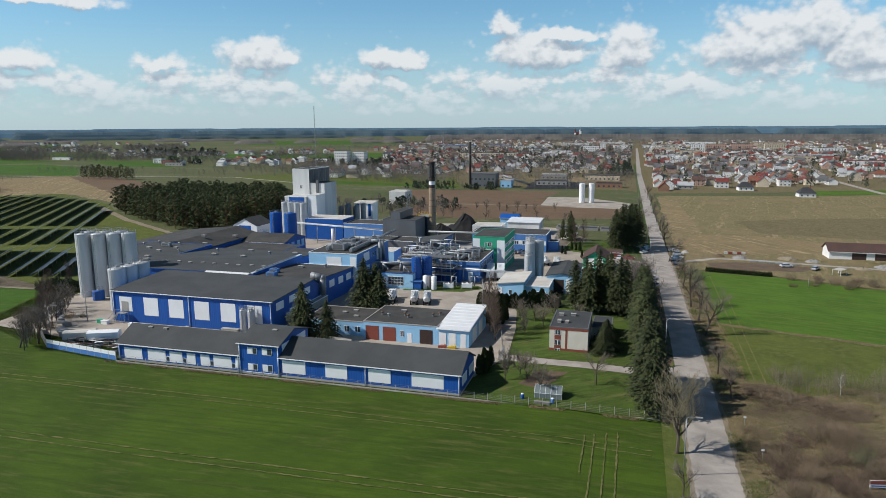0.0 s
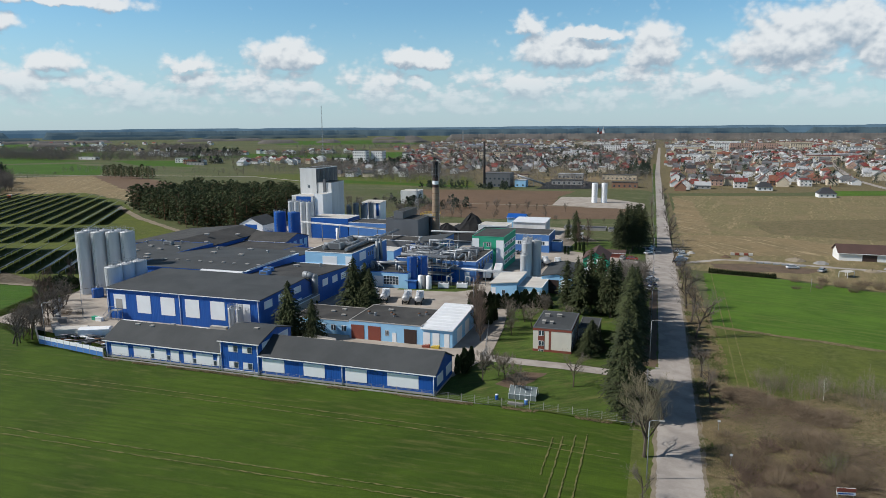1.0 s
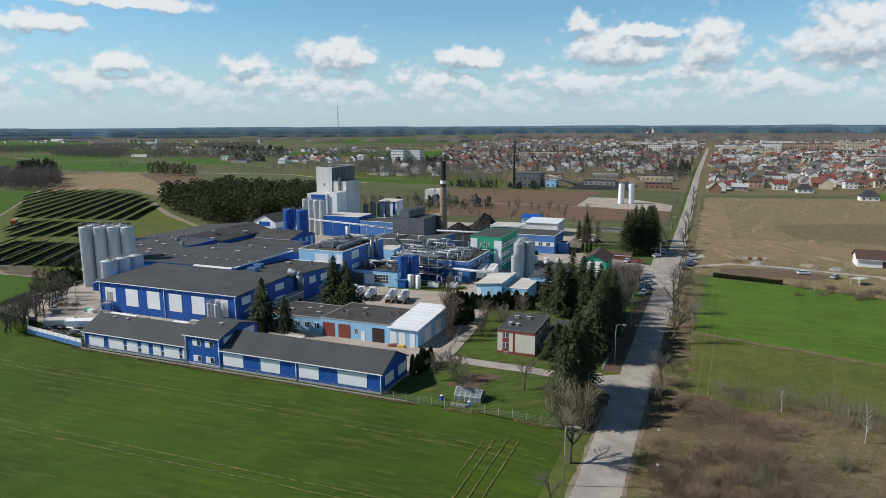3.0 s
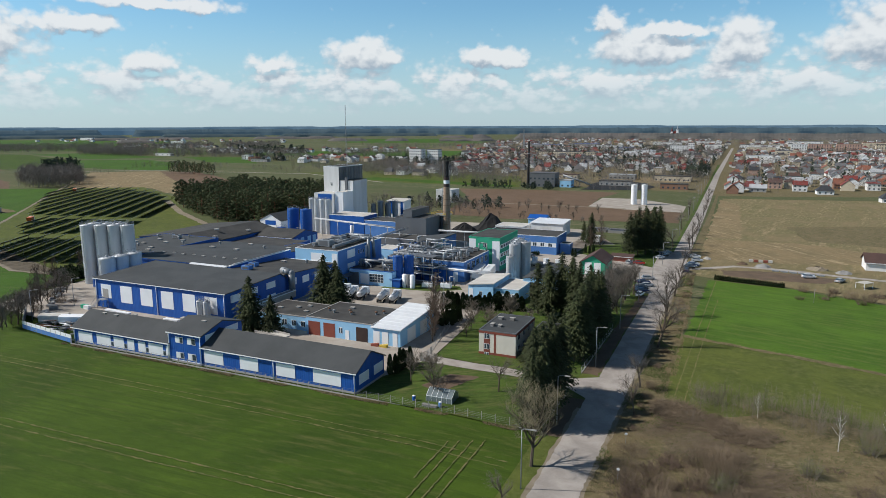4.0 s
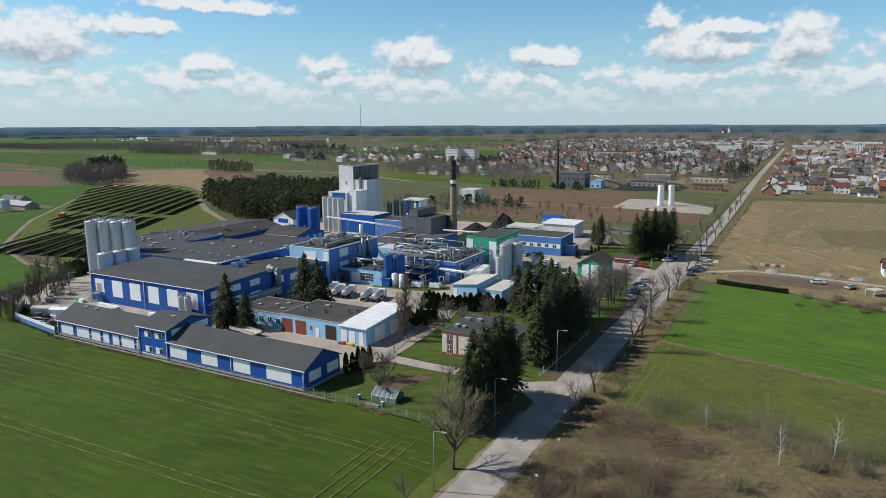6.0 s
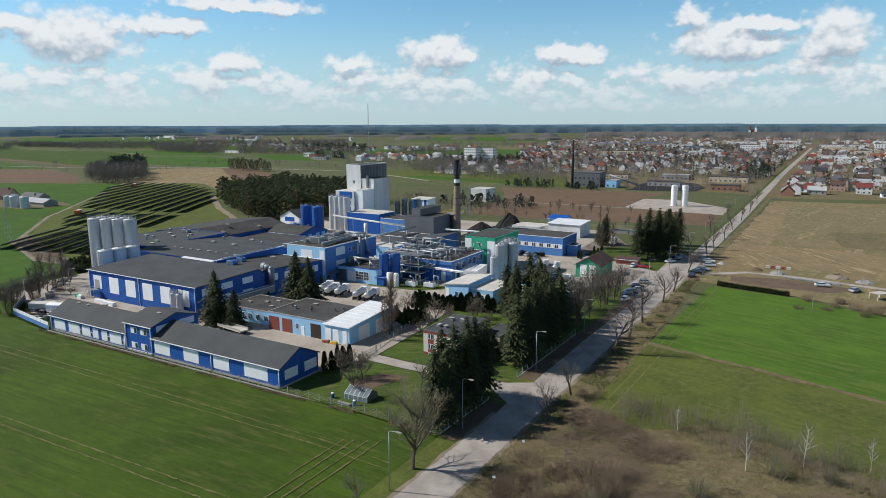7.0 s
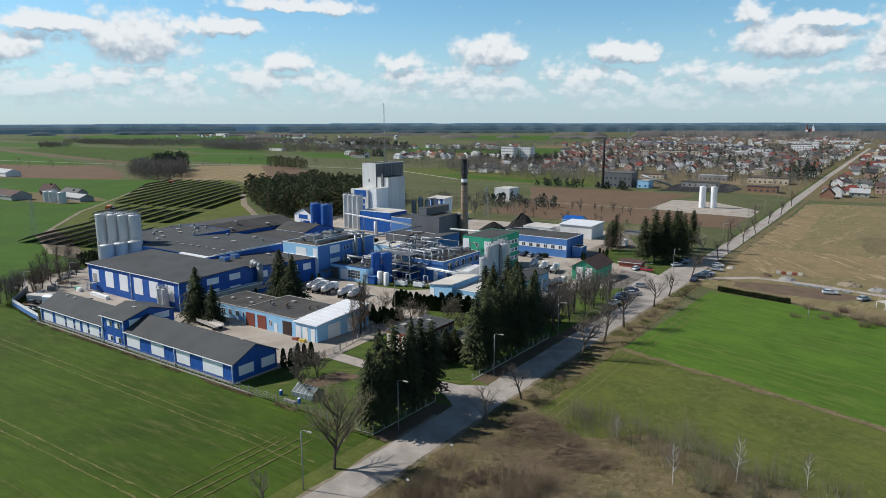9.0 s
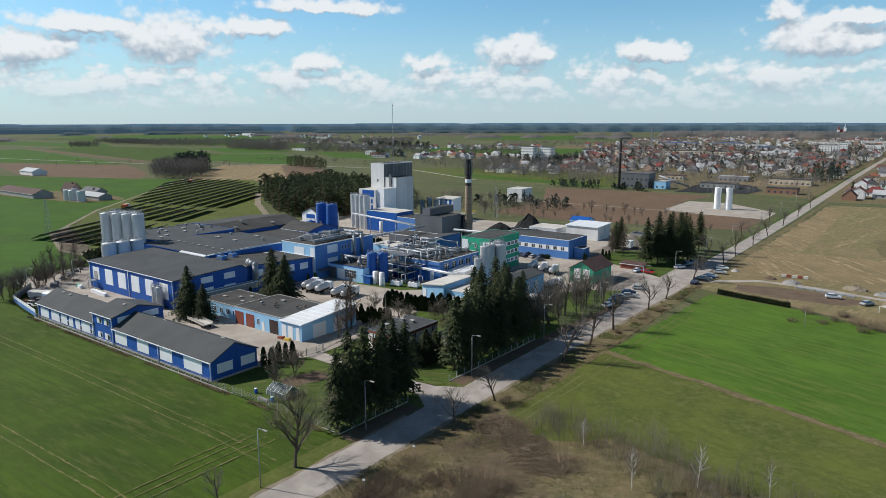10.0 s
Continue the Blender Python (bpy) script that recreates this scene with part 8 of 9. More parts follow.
# on the tall process building
unit(-59.5, 79.5, 9.75, 4.4, 3.0, 2.1)
unit(-57.0, 84.0, 9.75, 3.2, 2.4, 1.6)
unit(-60.5, 88.5, 9.75, 4.0, 3.0, 1.9, fans=2)
unit(-55.8, 92.0, 9.75, 3.4, 2.4, 1.7)
duct([(-62.5, 76.8, 10.6), (-62.5, 97.5, 10.6), (-53.5, 97.5, 10.6)], 0.6, supports=9.75)
duct([(-54.2, 75.6, 10.5), (-54.2, 94.5, 10.5), (-51.0, 94.5, 10.5), (-50.6, 94.5, 4.0)], 0.55, supports=9.75)
duct([(-65, 82, 10.7), (-56.5, 82, 10.7), (-56.5, 89.5, 10.7)], 0.45, supports=9.75)
duct([(-50.2, 90.2, 0.5), (-50.2, 90.2, 11.2), (-53.2, 90.2, 11.2)], 0.55, "tall square-sided exhaust duct on the wall")
# over the workshop and low hall
duct([(-48.6, 82.5, 3.5), (-48.6, 82.5, 5.6), (-40.4, 82.5, 5.6), (-40.4, 82.5, 3.5)], 0.42)
duct([(-48, 86.4, 4.6), (-38, 86.4, 4.6), (-38, 96.5, 5.6), (-30, 96.5, 5.6)], 0.42, supports=3.4)
duct([(-46, 89.2, 4.4), (-37, 90.4, 4.4), (-34, 98, 5.5), (-34, 112, 5.5)], 0.5, supports=3.4)
duct([(-44.5, 97.4, 5.5), (-24.5, 97.4, 5.5), (-24.5, 103, 5.5)], 0.5, supports=4.7)
duct([(-44.0, 101.6, 5.6), (-28, 101.6, 5.6), (-28, 110, 5.6), (-21, 110, 5.6)], 0.55, supports=4.7)
duct([(-43.4, 105.4, 5.5), (-31, 105.4, 5.5), (-31, 115, 5.5)], 0.45, supports=4.7)
duct([(-42.5, 110, 5.7), (-36, 110, 5.7), (-36, 116.2, 5.7)], 0.6, supports=4.7)
duct([(-26.5, 100.5, 4.8), (-26.5, 100.5, 7.4), (-21.6, 100.5, 7.4), (-21.6, 100.5, 4.8)], 0.4)
duct([(-40, 113.8, 4.8), (-40, 113.8, 7.8), (-34, 113.8, 7.8)], 0.45)
for x, y, w, d, h in ((-41, 99.2, 2.6, 1.8, 1.5), (-37.5, 103.4, 3.4, 2.2, 1.9), (-31.6, 99.4, 2.4, 1.8, 1.4), (-27.4, 105.6, 3.0, 2.0, 1.6), (-24, 113.2, 2.6, 2.0, 1.5), (-38.5, 115.6, 3.2, 2.0, 2.2), (-42.6, 116.0, 2.4, 1.8, 1.6), (-30.8, 111.4, 2.2, 2.2, 1.8), (-21.4, 105.2, 1.8, 1.6, 1.2), (-22, 115.6, 1.8, 1.4, 1.1)):
    unit(x, y, 4.72, w, d, h, fans=1 if w < 3 else 2)
unit(-33.6, 93.8, 3.3, 4.2, 2.2, 2.4, "pale blue plant cabin among the ducts", M_PALE)
for i, (x, y, z) in enumerate(((-45, 99, 4.7), (-33, 107.5, 4.7), (-20.4, 98.5, 4.7), (-25.5, 116, 4.7), (-44.6, 108, 4.7), (-35.6, 101.0, 4.7))):
    roof_vent(x, y, z, 0.8, 1)
PW = random.Random(17)
for i in range(20):
    x, y = PW.uniform(-45, -21), PW.uniform(94, 117)
    z = 4.75
    pts = [(x, y, z), (x, y, z + PW.uniform(0.7, 3.4))]
    for k in range(PW.choice((2, 2, 3))):
        a, b, c = pts[-1]
        step = PW.uniform(2.5, 8.0) * PW.choice((-1, 1))
        pts.append((min(max(a + step, -45.5), -18.8), b, c) if (k + i) % 2 else (a, min(max(b + step, 93.5), 117.6), c))
    pts.append((pts[-1][0], pts[-1][1], z))
    duct(pts, PW.choice((0.13, 0.16, 0.2, 0.28)), "thin steel process pipe bent over the roof", "process_pipe", PW.choice((M_GALV, M_STEEL, M_GREY)))
for i in range(14):
    roof_vent(PW.uniform(-45, -20), PW.uniform(96, 117), 4.7, PW.uniform(0.5, 0.9), 1)
for i in range(7):
    x, y = PW.uniform(-49, -37), PW.uniform(79.5, 90)
    duct([(x, y, 3.45), (x, y, 3.45 + PW.uniform(0.8, 2.2)), (x + PW.uniform(1.0, 1.8), y, 4.2), (x + 1.9, y, 3.45)], PW.choice((0.15, 0.22)), "thin steel process pipe bent over the roof", "process_pipe")
# steel frames and ladders between the blocks
fr = thing("steel_gantry", "galvanised pipe gantry with stairs between the halls", "gantry", (-30.5, 90.2, -1.6))
for x in (-4.4, -1.4, 1.6, 4.6):
    for y in (-2.2, 2.2):
        bm = bmesh.new()
        tube(bm, (x, y, 0), (x, y, 8.6), 0.11, n=6)
        part("column", bm, M_GALV, fr)
for z in (3.0, 5.8, 8.5):
    part("deck", boxes((-4.6, 4.8, -2.3, 2.3, z, z + 0.12)), M_GREY, fr)
    bm = bmesh.new()
    for y in (-2.3, 2.3):
        for k in (0.55, 1.05):
            tube(bm, (-4.6, y, z + k), (4.8, y, z + k), 0.04, n=4)
        for i in range(8):
            tube(bm, (-4.6 + i * 1.34, y, z), (-4.6 + i * 1.34, y, z + 1.05), 0.035, n=4)
    part("handrail", bm, M_GALV, fr)
for k in range(3):
    bm = bmesh.new()
    pipe_run(bm, [Vector((-5.5 + k, -2.6, 1 + k * 2.2)), Vector((5.5, -2.6, 1 + k * 2.2)), Vector((5.5, 2.6, 1 + k * 2.2)), Vector((5.5, 2.6, 6.2))], 0.16)
    part("pipe", bm, M_STEEL, fr)
bm = bmesh.new()
for s in (-0.45, 0.45):
    tube(bm, (-5.6, -3.2 + s, 0), (-1.4, -3.2 + s, 3.0), 0.07, n=4)
for i in range(13):
    u = i / 12
    box(bm, -5.6 + 4.2 * u - 0.14, -5.6 + 4.2 * u + 0.14, -3.65, -2.75, 3.0 * u, 3.0 * u + 0.04)
part("stair", bm, M_GALV, fr)
tk = thing("white_tank_skid", "pair of white tanks on a skid beside the workshop", "tank", (-29.4, 80.2, -1.25))
for i in range(3):
    bm = bmesh.new()
    lathe(bm, [(0.85, 0), (0.85, 3.9), (0.5, 4.1), (0.001, 4.2)], 16, (i * 1.3 - 2.2, 0))
    part("vessel", bm, M_WHITE if i != 1 else M_GREY, tk)
part("kiosk", boxes((-6.4, -3.2, -1.6, 0.4, 0, 2.4)), M_BLUE_PAINT, tk, "blue pump kiosk")
part("kiosk_roof", boxes((-6.7, -3.0, -1.9, 0.6, 2.4, 2.6)), M_MID, tk, "blue kiosk roof")
for x, y in ((-25.0, 82.6), (-19.6, 84.4)):
    cu = thing("cooling_unit", "white cooling unit with steel frame on the lawn", "cooling unit", (x, y, gz(x, y) + 0.15), 8, "cooling units")
    part("casing", boxes((-1.6, 1.6, -1.0, 1.0, 0.5, 1.7)), M_WHITE, cu)
    part("base_frame", boxes((-1.7, 1.7, -1.1, 1.1, 0.3, 0.5)), M_GALV, cu)
    for sx in (-1.5, 1.5):
        for sy in (-0.9, 0.9):
            part("leg", boxes((sx - 0.07, sx + 0.07, sy - 0.07, sy + 0.07, -0.2, 0.3)), M_GALV, cu)
    for fx in (-0.8, 0.8):
        bm = bmesh.new()
        lathe(bm, [(0.6, 1.7), (0.6, 1.95), (0.5, 1.95), (0.5, 1.72)], 14, (fx, 0))
        part("fan_ring", bm, M_GREY, cu)
    bm = bmesh.new()
    pipe_run(bm, [Vector((0.8, 0.6, 1.0)), Vector((0.8, 1.6, 1.0)), Vector((0.8, 1.6, 3.4)), Vector((2.2, 1.6, 3.4)), Vector((2.2, 1.6, 0.4))], 0.16)
    part("pipe", bm, M_GALV, cu)


def bridge(p, q, label, n=5, w=0.9, mat=None):
    """An overhead pipe bridge on posts."""
    ob = thing("pipe_bridge", label, "pipe bridge", p)
    o = Vector(p)
    a, b = Vector((0, 0, 0)), Vector(q) - o
    side = Vector((-b.y, b.x, 0)).normalized()
    for k in (-1, 0, 1):
        bm = bmesh.new()
        tube(bm, a + side * k * w * 0.5 + Vector((0, 0, 0.3)), b + side * k * w * 0.5 + Vector((0, 0, 0.3)), 0.17, n=8)
        part("pipe", bm, mat or M_STEEL, ob)
    for k in (-1, 1):
        bm = bmesh.new()
        tube(bm, a + side * k * w * 0.7, b + side * k * w * 0.7, 0.12, n=5)
        part("girder", bm, M_GALV, ob)
    for i in range(n):
        c = a.lerp(b, (i + 0.5) / n)
        bm = bmesh.new()
        tube(bm, c, (c.x, c.y, gz(o.x + c.x, o.y + c.y) - o.z), 0.16, n=6)
        part("post", bm, M_GALV, ob)
    return ob


bridge((-27.0, 92.0, 2.9), (-0.8, 89.6, 2.9), "pipe bridge across the yard with steel pipes", 3)
bridge((-122, 162.5, 4.8), (-72, 150.5, 4.8), "long pipe bridge between tanks and boiler house", 5)
bridge((-52, 150, 5.0), (-22, 152, 5.0), "pipe bridge behind the green block", 4)
bridge((-66, 100, 5.4), (-66, 148, 5.4), "pipe bridge to the boiler house", 4)
bm = bmesh.new()
tube(bm, (0, 0, 0), (0, 0, 7.2), 0.7, n=12)
wc = thing("white_column", "thick white post carrying the pipe bridge", "post", (-98.5, 157, -3.6))
part("column", bm, M_WHITE, wc)

# beside the boiler house
for i in range(4):
    silo(-59.5 + (i % 2) * 3.0, 164.8 + (i // 2) * 3.2, -3.8, 1.25, 12.2, M_GREY, "dark dust filter vessel by the boiler house", "vessel", rings=3, group="filter vessels")
yl = thing("yellow_walkway", "yellow railed walkway over the filter vessels", "walkway", (-58, 166.4, 9.4))
part("deck", boxes((-3.4, 3.4, -3.6, 3.6, 0, 0.15)), M_GALV, yl)
bm = bmesh.new()
for z in (0.6, 1.2):
    for a, b in (((-3.4, -3.6), (3.4, -3.6)), ((3.4, -3.6), (3.4, 3.6)), ((3.4, 3.6), (-3.4, 3.6)), ((-3.4, 3.6), (-3.4, -3.6))):
        tube(bm, (*a, z), (*b, z), 0.07, n=4)
for i in range(6):
    for y in (-3.6, 3.6):
        tube(bm, (-3.4 + i * 1.36, y, 0.1), (-3.4 + i * 1.36, y, 1.2), 0.06, n=4)
part("railing", bm, M_YELLOW, yl)


def heap(x, y, r, h, seed, material, label, name="coal_heap"):
    rnd = random.Random(seed)
    bm = bmesh.new()
    rings = lathe(bm, [(r, -0.3), (r * 0.8, h * 0.22), (r * 0.55, h * 0.55), (r * 0.3, h * 0.85), (r * 0.1, h), (0.001, h * 1.02)], 20)
    for ring in rings:
        for v in ring:
            v.co += rand_unit(rnd) * r * 0.06
    for f in bm.faces:
        f.smooth = False
    return solid(name, bm, material, label, "heap", (x, y, gz(x, y)))


heap(-52, 212, 8.5, 8.6, 1, M_COAL, "tall black coal heap behind the works")
heap(-40, 196, 9, 4.2, 2, M_COAL, "low black coal heap behind the works")
heap(-62, 202, 8, 4.6, 3, M_COAL, "broad black coal heap behind the works")

# roof pieces of the sheds and halls
for x, y in ((-128, 60), (-124, 63), (-131, 68), (-120, 71), (-127, 75), (-122, 79), (-117, 62), (-133, 80), (-118, 77), (-126, 67), (-114, 58), (-113, 72), (-130, 84), (-121, 83)):
    roof_vent(x, y, 8.0, 0.7, R.choice((0, 0, 1)))
for i in range(9):
    roof_vent(-106 + i * 4.1, 57.0 + (i % 2) * 0.4, 8.1, 0.45, 0)
for x, y, z in ((-104, 80, 7.1), (-94, 84, 6.9), (-84, 79, 7.15), (-77, 83, 6.95), (-99, 71, 7.8), (-88, 70, 7.85), (-122, 98, 8.6), (-117.5, 92, 6.9), (-117.0, 110, 6.9), (-105, 126, 5.6), (-66, 66, 6.5), (-59, 68, 6.4)):
    roof_vent(x, y, z, 0.75, R.choice((0, 0, 1)))
unit(-124, 80, 8.02, 3.0, 1.8, 1.2)
unit(-68.5, 55, 7.1, 2.4, 1.8, 1.2, "blue roof unit beside the valley gutter", M_MID)
unit(-66.1, 49.4, 7.45, 2.6, 2.0, 1.2, "blue roof unit beside the valley gutter", M_MID)
duct([(-71.6, 50, 8.4), (-71.6, 60, 8.4), (-71.6, 73.5, 8.4)], 0.16, "thin steel pipe along the roof parapet", "roof_pipe", M_STEEL)
sk = hall("roof_light", "long white ridge rooflight", -86.2, -72.6, 47.7, 48.5, 6.6, 7.75, 7.9, M_WHITE, M_WMETAL, "mono_x", over=0.05, category="rooflight")
# covered walk and ducts at the hall's side
duct([(-51.2, 50, 3.0), (-51.2, 50, 7.6), (-54.5, 50, 8.2)], 0.9, "bulky steel exhaust duct on the hall wall")
cw = hall("covered_conveyor", "pale enclosed conveyor along the hall wall", -51.4, -49.6, 30, 49.5, 1.2, 2.9, 2.9, M_KERB, M_KERB, "flat", category="conveyor")
for y in (31, 37, 43, 48):
    part("trestle_leg", boxes((0.7, 0.95, y - 30 - 0.1, y - 30 + 0.1, -1.9, 0)), M_GALV, cw)

# ---- the near corner: fences, greenhouse, scrap ----
def fence(p, q, label, step=2.4, h=1.5, mesh_mat=None, solid_panels=None):
    ob = thing("fence", label, "fence", (*p, gz(*p)))
    L = math.dist(p, q)
    n = max(1, int(L / step))
    post = mesh_of("post", boxes((-0.05, 0.05, -0.05, 0.05, -0.1, h)), M_KERB)
    for i in range(n + 1):
        x, y = p[0] + (q[0] - p[0]) * i / n, p[1] + (q[1] - p[1]) * i / n
        o = part("post", post, None, ob)
        o.location = (x - p[0], y - p[1], gz(x, y) - gz(*p))
    d = (Vector((q[0], q[1], gz(*q))) - Vector((p[0], p[1], gz(*p))))
    if solid_panels:
        for i in range(n):
            for z0, z1, m, nm in ((0.0, h * 0.55, solid_panels[0], "lower_panel"), (h * 0.55 + 0.02, h, solid_panels[1], "upper_panel")):
                a, b = d * (i / n), d * ((i + 1) / n)
                s = Vector((-d.y, d.x, 0)).normalized() * 0.04
                bm = bmesh.new()
                vs = [bm.verts.new(c + s * k + Vector((0, 0, z))) for k in (-1, 1) for c, z in ((a + d.normalized() * 0.07, z0), (b - d.normalized() * 0.07, z0), (b - d.normalized() * 0.07, z1), (a + d.normalized() * 0.07, z1))]
                for f in ((0, 1, 2, 3), (7, 6, 5, 4), (0, 4, 5, 1), (1, 5, 6, 2), (2, 6, 7, 3), (3, 7, 4, 0)):
                    bm.faces.new([vs[k] for k in f])
                part(nm, bm, m, ob)
    else:
        bm = bmesh.new()
        for z in (0.25, 0.55, 0.85, 1.15, 1.42):
            tube(bm, Vector((0, 0, z)), d + Vector((0, 0, z)), 0.014, n=3, caps=False)
        part("wire", bm, M_GALV, ob)
        s = Vector((-d.y, d.x, 0)).normalized() * 0.1
        bm = bmesh.new()
        vs = [bm.verts.new(c + s * k + Vector((0, 0, z))) for z in (-0.1, 0.22) for c, k in ((Vector(), -1), (d, -1), (d, 1), (Vector(), 1))]
        for f in ((3, 2, 1, 0), (4, 5, 6, 7), (0, 1, 5, 4), (1, 2, 6, 5), (2, 3, 7, 6), (3, 0, 4, 7)):
            bm.faces.new([vs[k] for k in f])
        part("kerb", bm, M_KERB, ob)
    return ob


fence((-73.8, -1.1), (0.4, -1.1), "low wire fence on a concrete kerb along the shed", 2.4, 1.3)
fence((0.4, -1.1), (34.2, -0.2), "wire mesh fence with concrete posts along the garden", 2.4, 1.5)
fence((34.2, -0.2), (34.6, 16.4), "wire mesh fence with concrete posts along the road", 2.4, 1.4)
fence((34.6, 28.8), (34.8, 62), "wire mesh fence under the spruce trees", 2.4, 1.4)
fence((3.2, 23.5), (-2.0, 48), "wire mesh fence beside the store", 2.4, 1.5)
fence((-95.4, 2.4), (-74.2, -0.6), "blue and white panel fence around the scrap yard", 2.1, 1.9, None, (M_MID, M_WHITE))
fence((-95.4, 2.4), (-108, 12), "blue and white panel fence around the scrap yard", 2.1, 1.9, None, (M_GREY, M_KERB))
gt = thing("works_gate", "grey steel swing gate across the drive", "gate", (3.0, 20.9, gz(3.0, 20.9)), 88)
for k in (0, 1):
    bm = bmesh.new()
    for z in (0.2, 0.8, 1.5):
        tube(bm, (k * 2.2, 0, z), (k * 2.2 + 2.1, 0, z), 0.035, n=4)
    for i in range(9):
        tube(bm, (k * 2.2 + i * 0.262, 0, 0.2), (k * 2.2 + i * 0.262, 0, 1.5), 0.022, n=4)
    part("gate_leaf", bm, M_GALV, gt)
for x in (-0.1, 4.5):
    part("gate_post", boxes((x - 0.12, x + 0.12, -0.12, 0.12, -0.1, 1.8)), M_KERB, gt)

gh = thing("greenhouse", "small glass greenhouse with a pale metal frame", "greenhouse", (13.0, 2.4, gz(14, 3)), 3)
W, D, E, H_ = 4.8, 3.4, 1.1, 2.1
bm = bmesh.new()
for y in (0, D):
    for x in [W * i / 5 for i in range(6)]:
        tube(bm, (x, y, 0), (x, y, E), 0.035, n=4)
        tube(bm, (x, y, E), (x, D / 2, H_), 0.035, n=4)
for y, z in ((0, E), (D, E), (D / 2, H_), (0, 0.06), (D, 0.06)):
    tube(bm, (0, y, z), (W, y, z), 0.04, n=4)
part("frame", bm, M_WHITE, gh)
for i in range(5):
    x0, x1 = W * i / 5 + 0.05, W * (i + 1) / 5 - 0.05
    for sg in (0, 1):
        ya, yb = (0.02, D / 2 - 0.03) if sg == 0 else (D - 0.02, D / 2 + 0.03)
        for (y0, z0, y1, z1) in ((ya, E + 0.02, yb, H_), (ya, 0.08, ya, E - 0.02)):
            bm = bmesh.new()
            off = Vector((0, 0.012 if sg else -0.012, 0.012))
            vs = [bm.verts.new(Vector(p) + o) for o in (Vector(), off) for p in ((x0, y0, z0), (x1, y0, z0), (x1, y1, z1), (x0, y1, z1))]
            for f in ((0, 1, 2, 3), (7, 6, 5, 4), (0, 4, 5, 1), (1, 5, 6, 2), (2, 6, 7, 3), (3, 7, 4, 0)):
                bm.faces.new([vs[k] for k in f])
            part("pane", bm, M_CLEAR, gh)
for x in (0.0, W):
    bm = bmesh.new()
    prism(bm, [(0.05, 0.05), (D - 0.05, 0.05), (D - 0.05, E), (D / 2, H_ - 0.05), (0.05, E)], "x", x - 0.01, x + 0.01)
    part("gable_pane", bm, M_CLEAR, gh)
for x, y, c, l in ((11.0, 1.6, M_BLUE_PAINT, "blue plastic water barrel by the greenhouse"), (16.4, 0.9, M_MID, "blue plastic drum by the fence")):
    ob = thing("barrel", l, "barrel", (x, y, gz(x, y) + 0.1))
    bm = bmesh.new()
    lathe(bm, [(0.28, 0), (0.31, 0.3), (0.31, 0.6), (0.28, 0.9), (0.001, 0.92)], 14)
    part("drum", bm, c, ob)
    bm = bmesh.new()
    lathe(bm, [(0.29, 0.9), (0.29, 0.95), (0.001, 0.96)], 14)
    part("lid", bm, M_WHITE, ob)
for i in range(4):
    ob = thing("pallet_stack", "stack of weathered wooden pallets by the fence", "pallets", (13.6 + i * 0.7, 0.3, gz(14, 0.3) + 0.1), R.uniform(-6, 6), "pallets")
    for j in range(3):
        part("board", boxes((-0.32, 0.32, -0.3, 0.3, j * 0.15, j * 0.15 + 0.1)), M_CONC, ob)
SR = random.Random(3)
for i in range(64):
    x, y = SR.uniform(-93, -76.5), SR.uniform(1.6, 10.4)
    y = max(y, 3.2 - (x + 95) * 0.14)
    ob = thing("scrap_pipe", "old dull steel pipe lying on a scrap heap", "scrap", (x, y, gz(x, y) + 0.1), 28 + SR.gauss(0, 16), "scrap metal")
    h = SR.uniform(0.1, 1.25)
    a, b = -SR.uniform(1.0, 2.4), SR.uniform(1.0, 2.4)
    bm = bmesh.new()
    tube(bm, (a, 0, h), (b, 0, h + SR.uniform(-0.2, 0.2)), SR.uniform(0.06, 0.15), n=7)
    part("pipe", bm, SR.choice((M_STEEL, M_GALV, M_GREY, M_GREY, M_RUST)), ob)
    part("trestle", boxes((-0.06, 0.06, -0.3, 0.3, -0.05, h)), M_GREY, ob)
for i, (x, y, t) in enumerate(((-91.8, 8.2, 28), (-86.4, 9.6, 24))):
    ob = thing("scrap_container", "dented pale metal container standing in the scrap yard", "container", (x, y, gz(x, y) + 0.1), t, "scrap metal")
    bm = bmesh.new()
    prism(bm, [(-1.1, 0.7), (1.1, 0.7), (1.25, 2.2), (0.6, 2.5), (-0.6, 2.5), (-1.25, 2.2)], "x", -3.4, 3.4)
    part("shell", bm, M_WHITE if i else M_ROOFLT, ob)
    for xx in (-2.2, 2.2):
        part("saddle", boxes((xx - 0.2, xx + 0.2, -0.9, 0.9, 0, 0.7)), M_GALV, ob)
for i in range(26):
    x = -124 + i * 1.1
    y = 33 - (x + 124) * 0.86 + SR.uniform(-1.5, 1.5)
    s = SR.uniform(0.4, 1.0)
    ob = thing("junk_crate", "grey metal crate among stored machinery", "crate", (x, y, gz(x, y) + 0.1), SR.uniform(0, 90), "stored machinery")
    part("crate", boxes((-s, s, -s * 0.7, s * 0.7, 0, s * 1.2)), SR.choice((M_GALV, M_GREY, M_CONC, M_STEEL)), ob)
    part("top_beam", boxes((-s * 1.2, s * 1.2, -0.08, 0.08, s * 1.2, s * 1.2 + 0.12)), M_GALV, ob)
wl = thing("loading_stair", "steel stair to the loading door", "stair", (-95.2, 22.2, -0.6))
for i in range(9):
    part("tread", boxes((-1.6 + i * 0.28, -1.3 + i * 0.28, 0, 1.2, 0.28 * (i + 1), 0.28 * (i + 1) + 0.05)), M_GALV, wl)
part("platform", boxes((0.9, 3.4, 0, 1.6, 2.8, 2.9)), M_GALV, wl)
bm = bmesh.new()
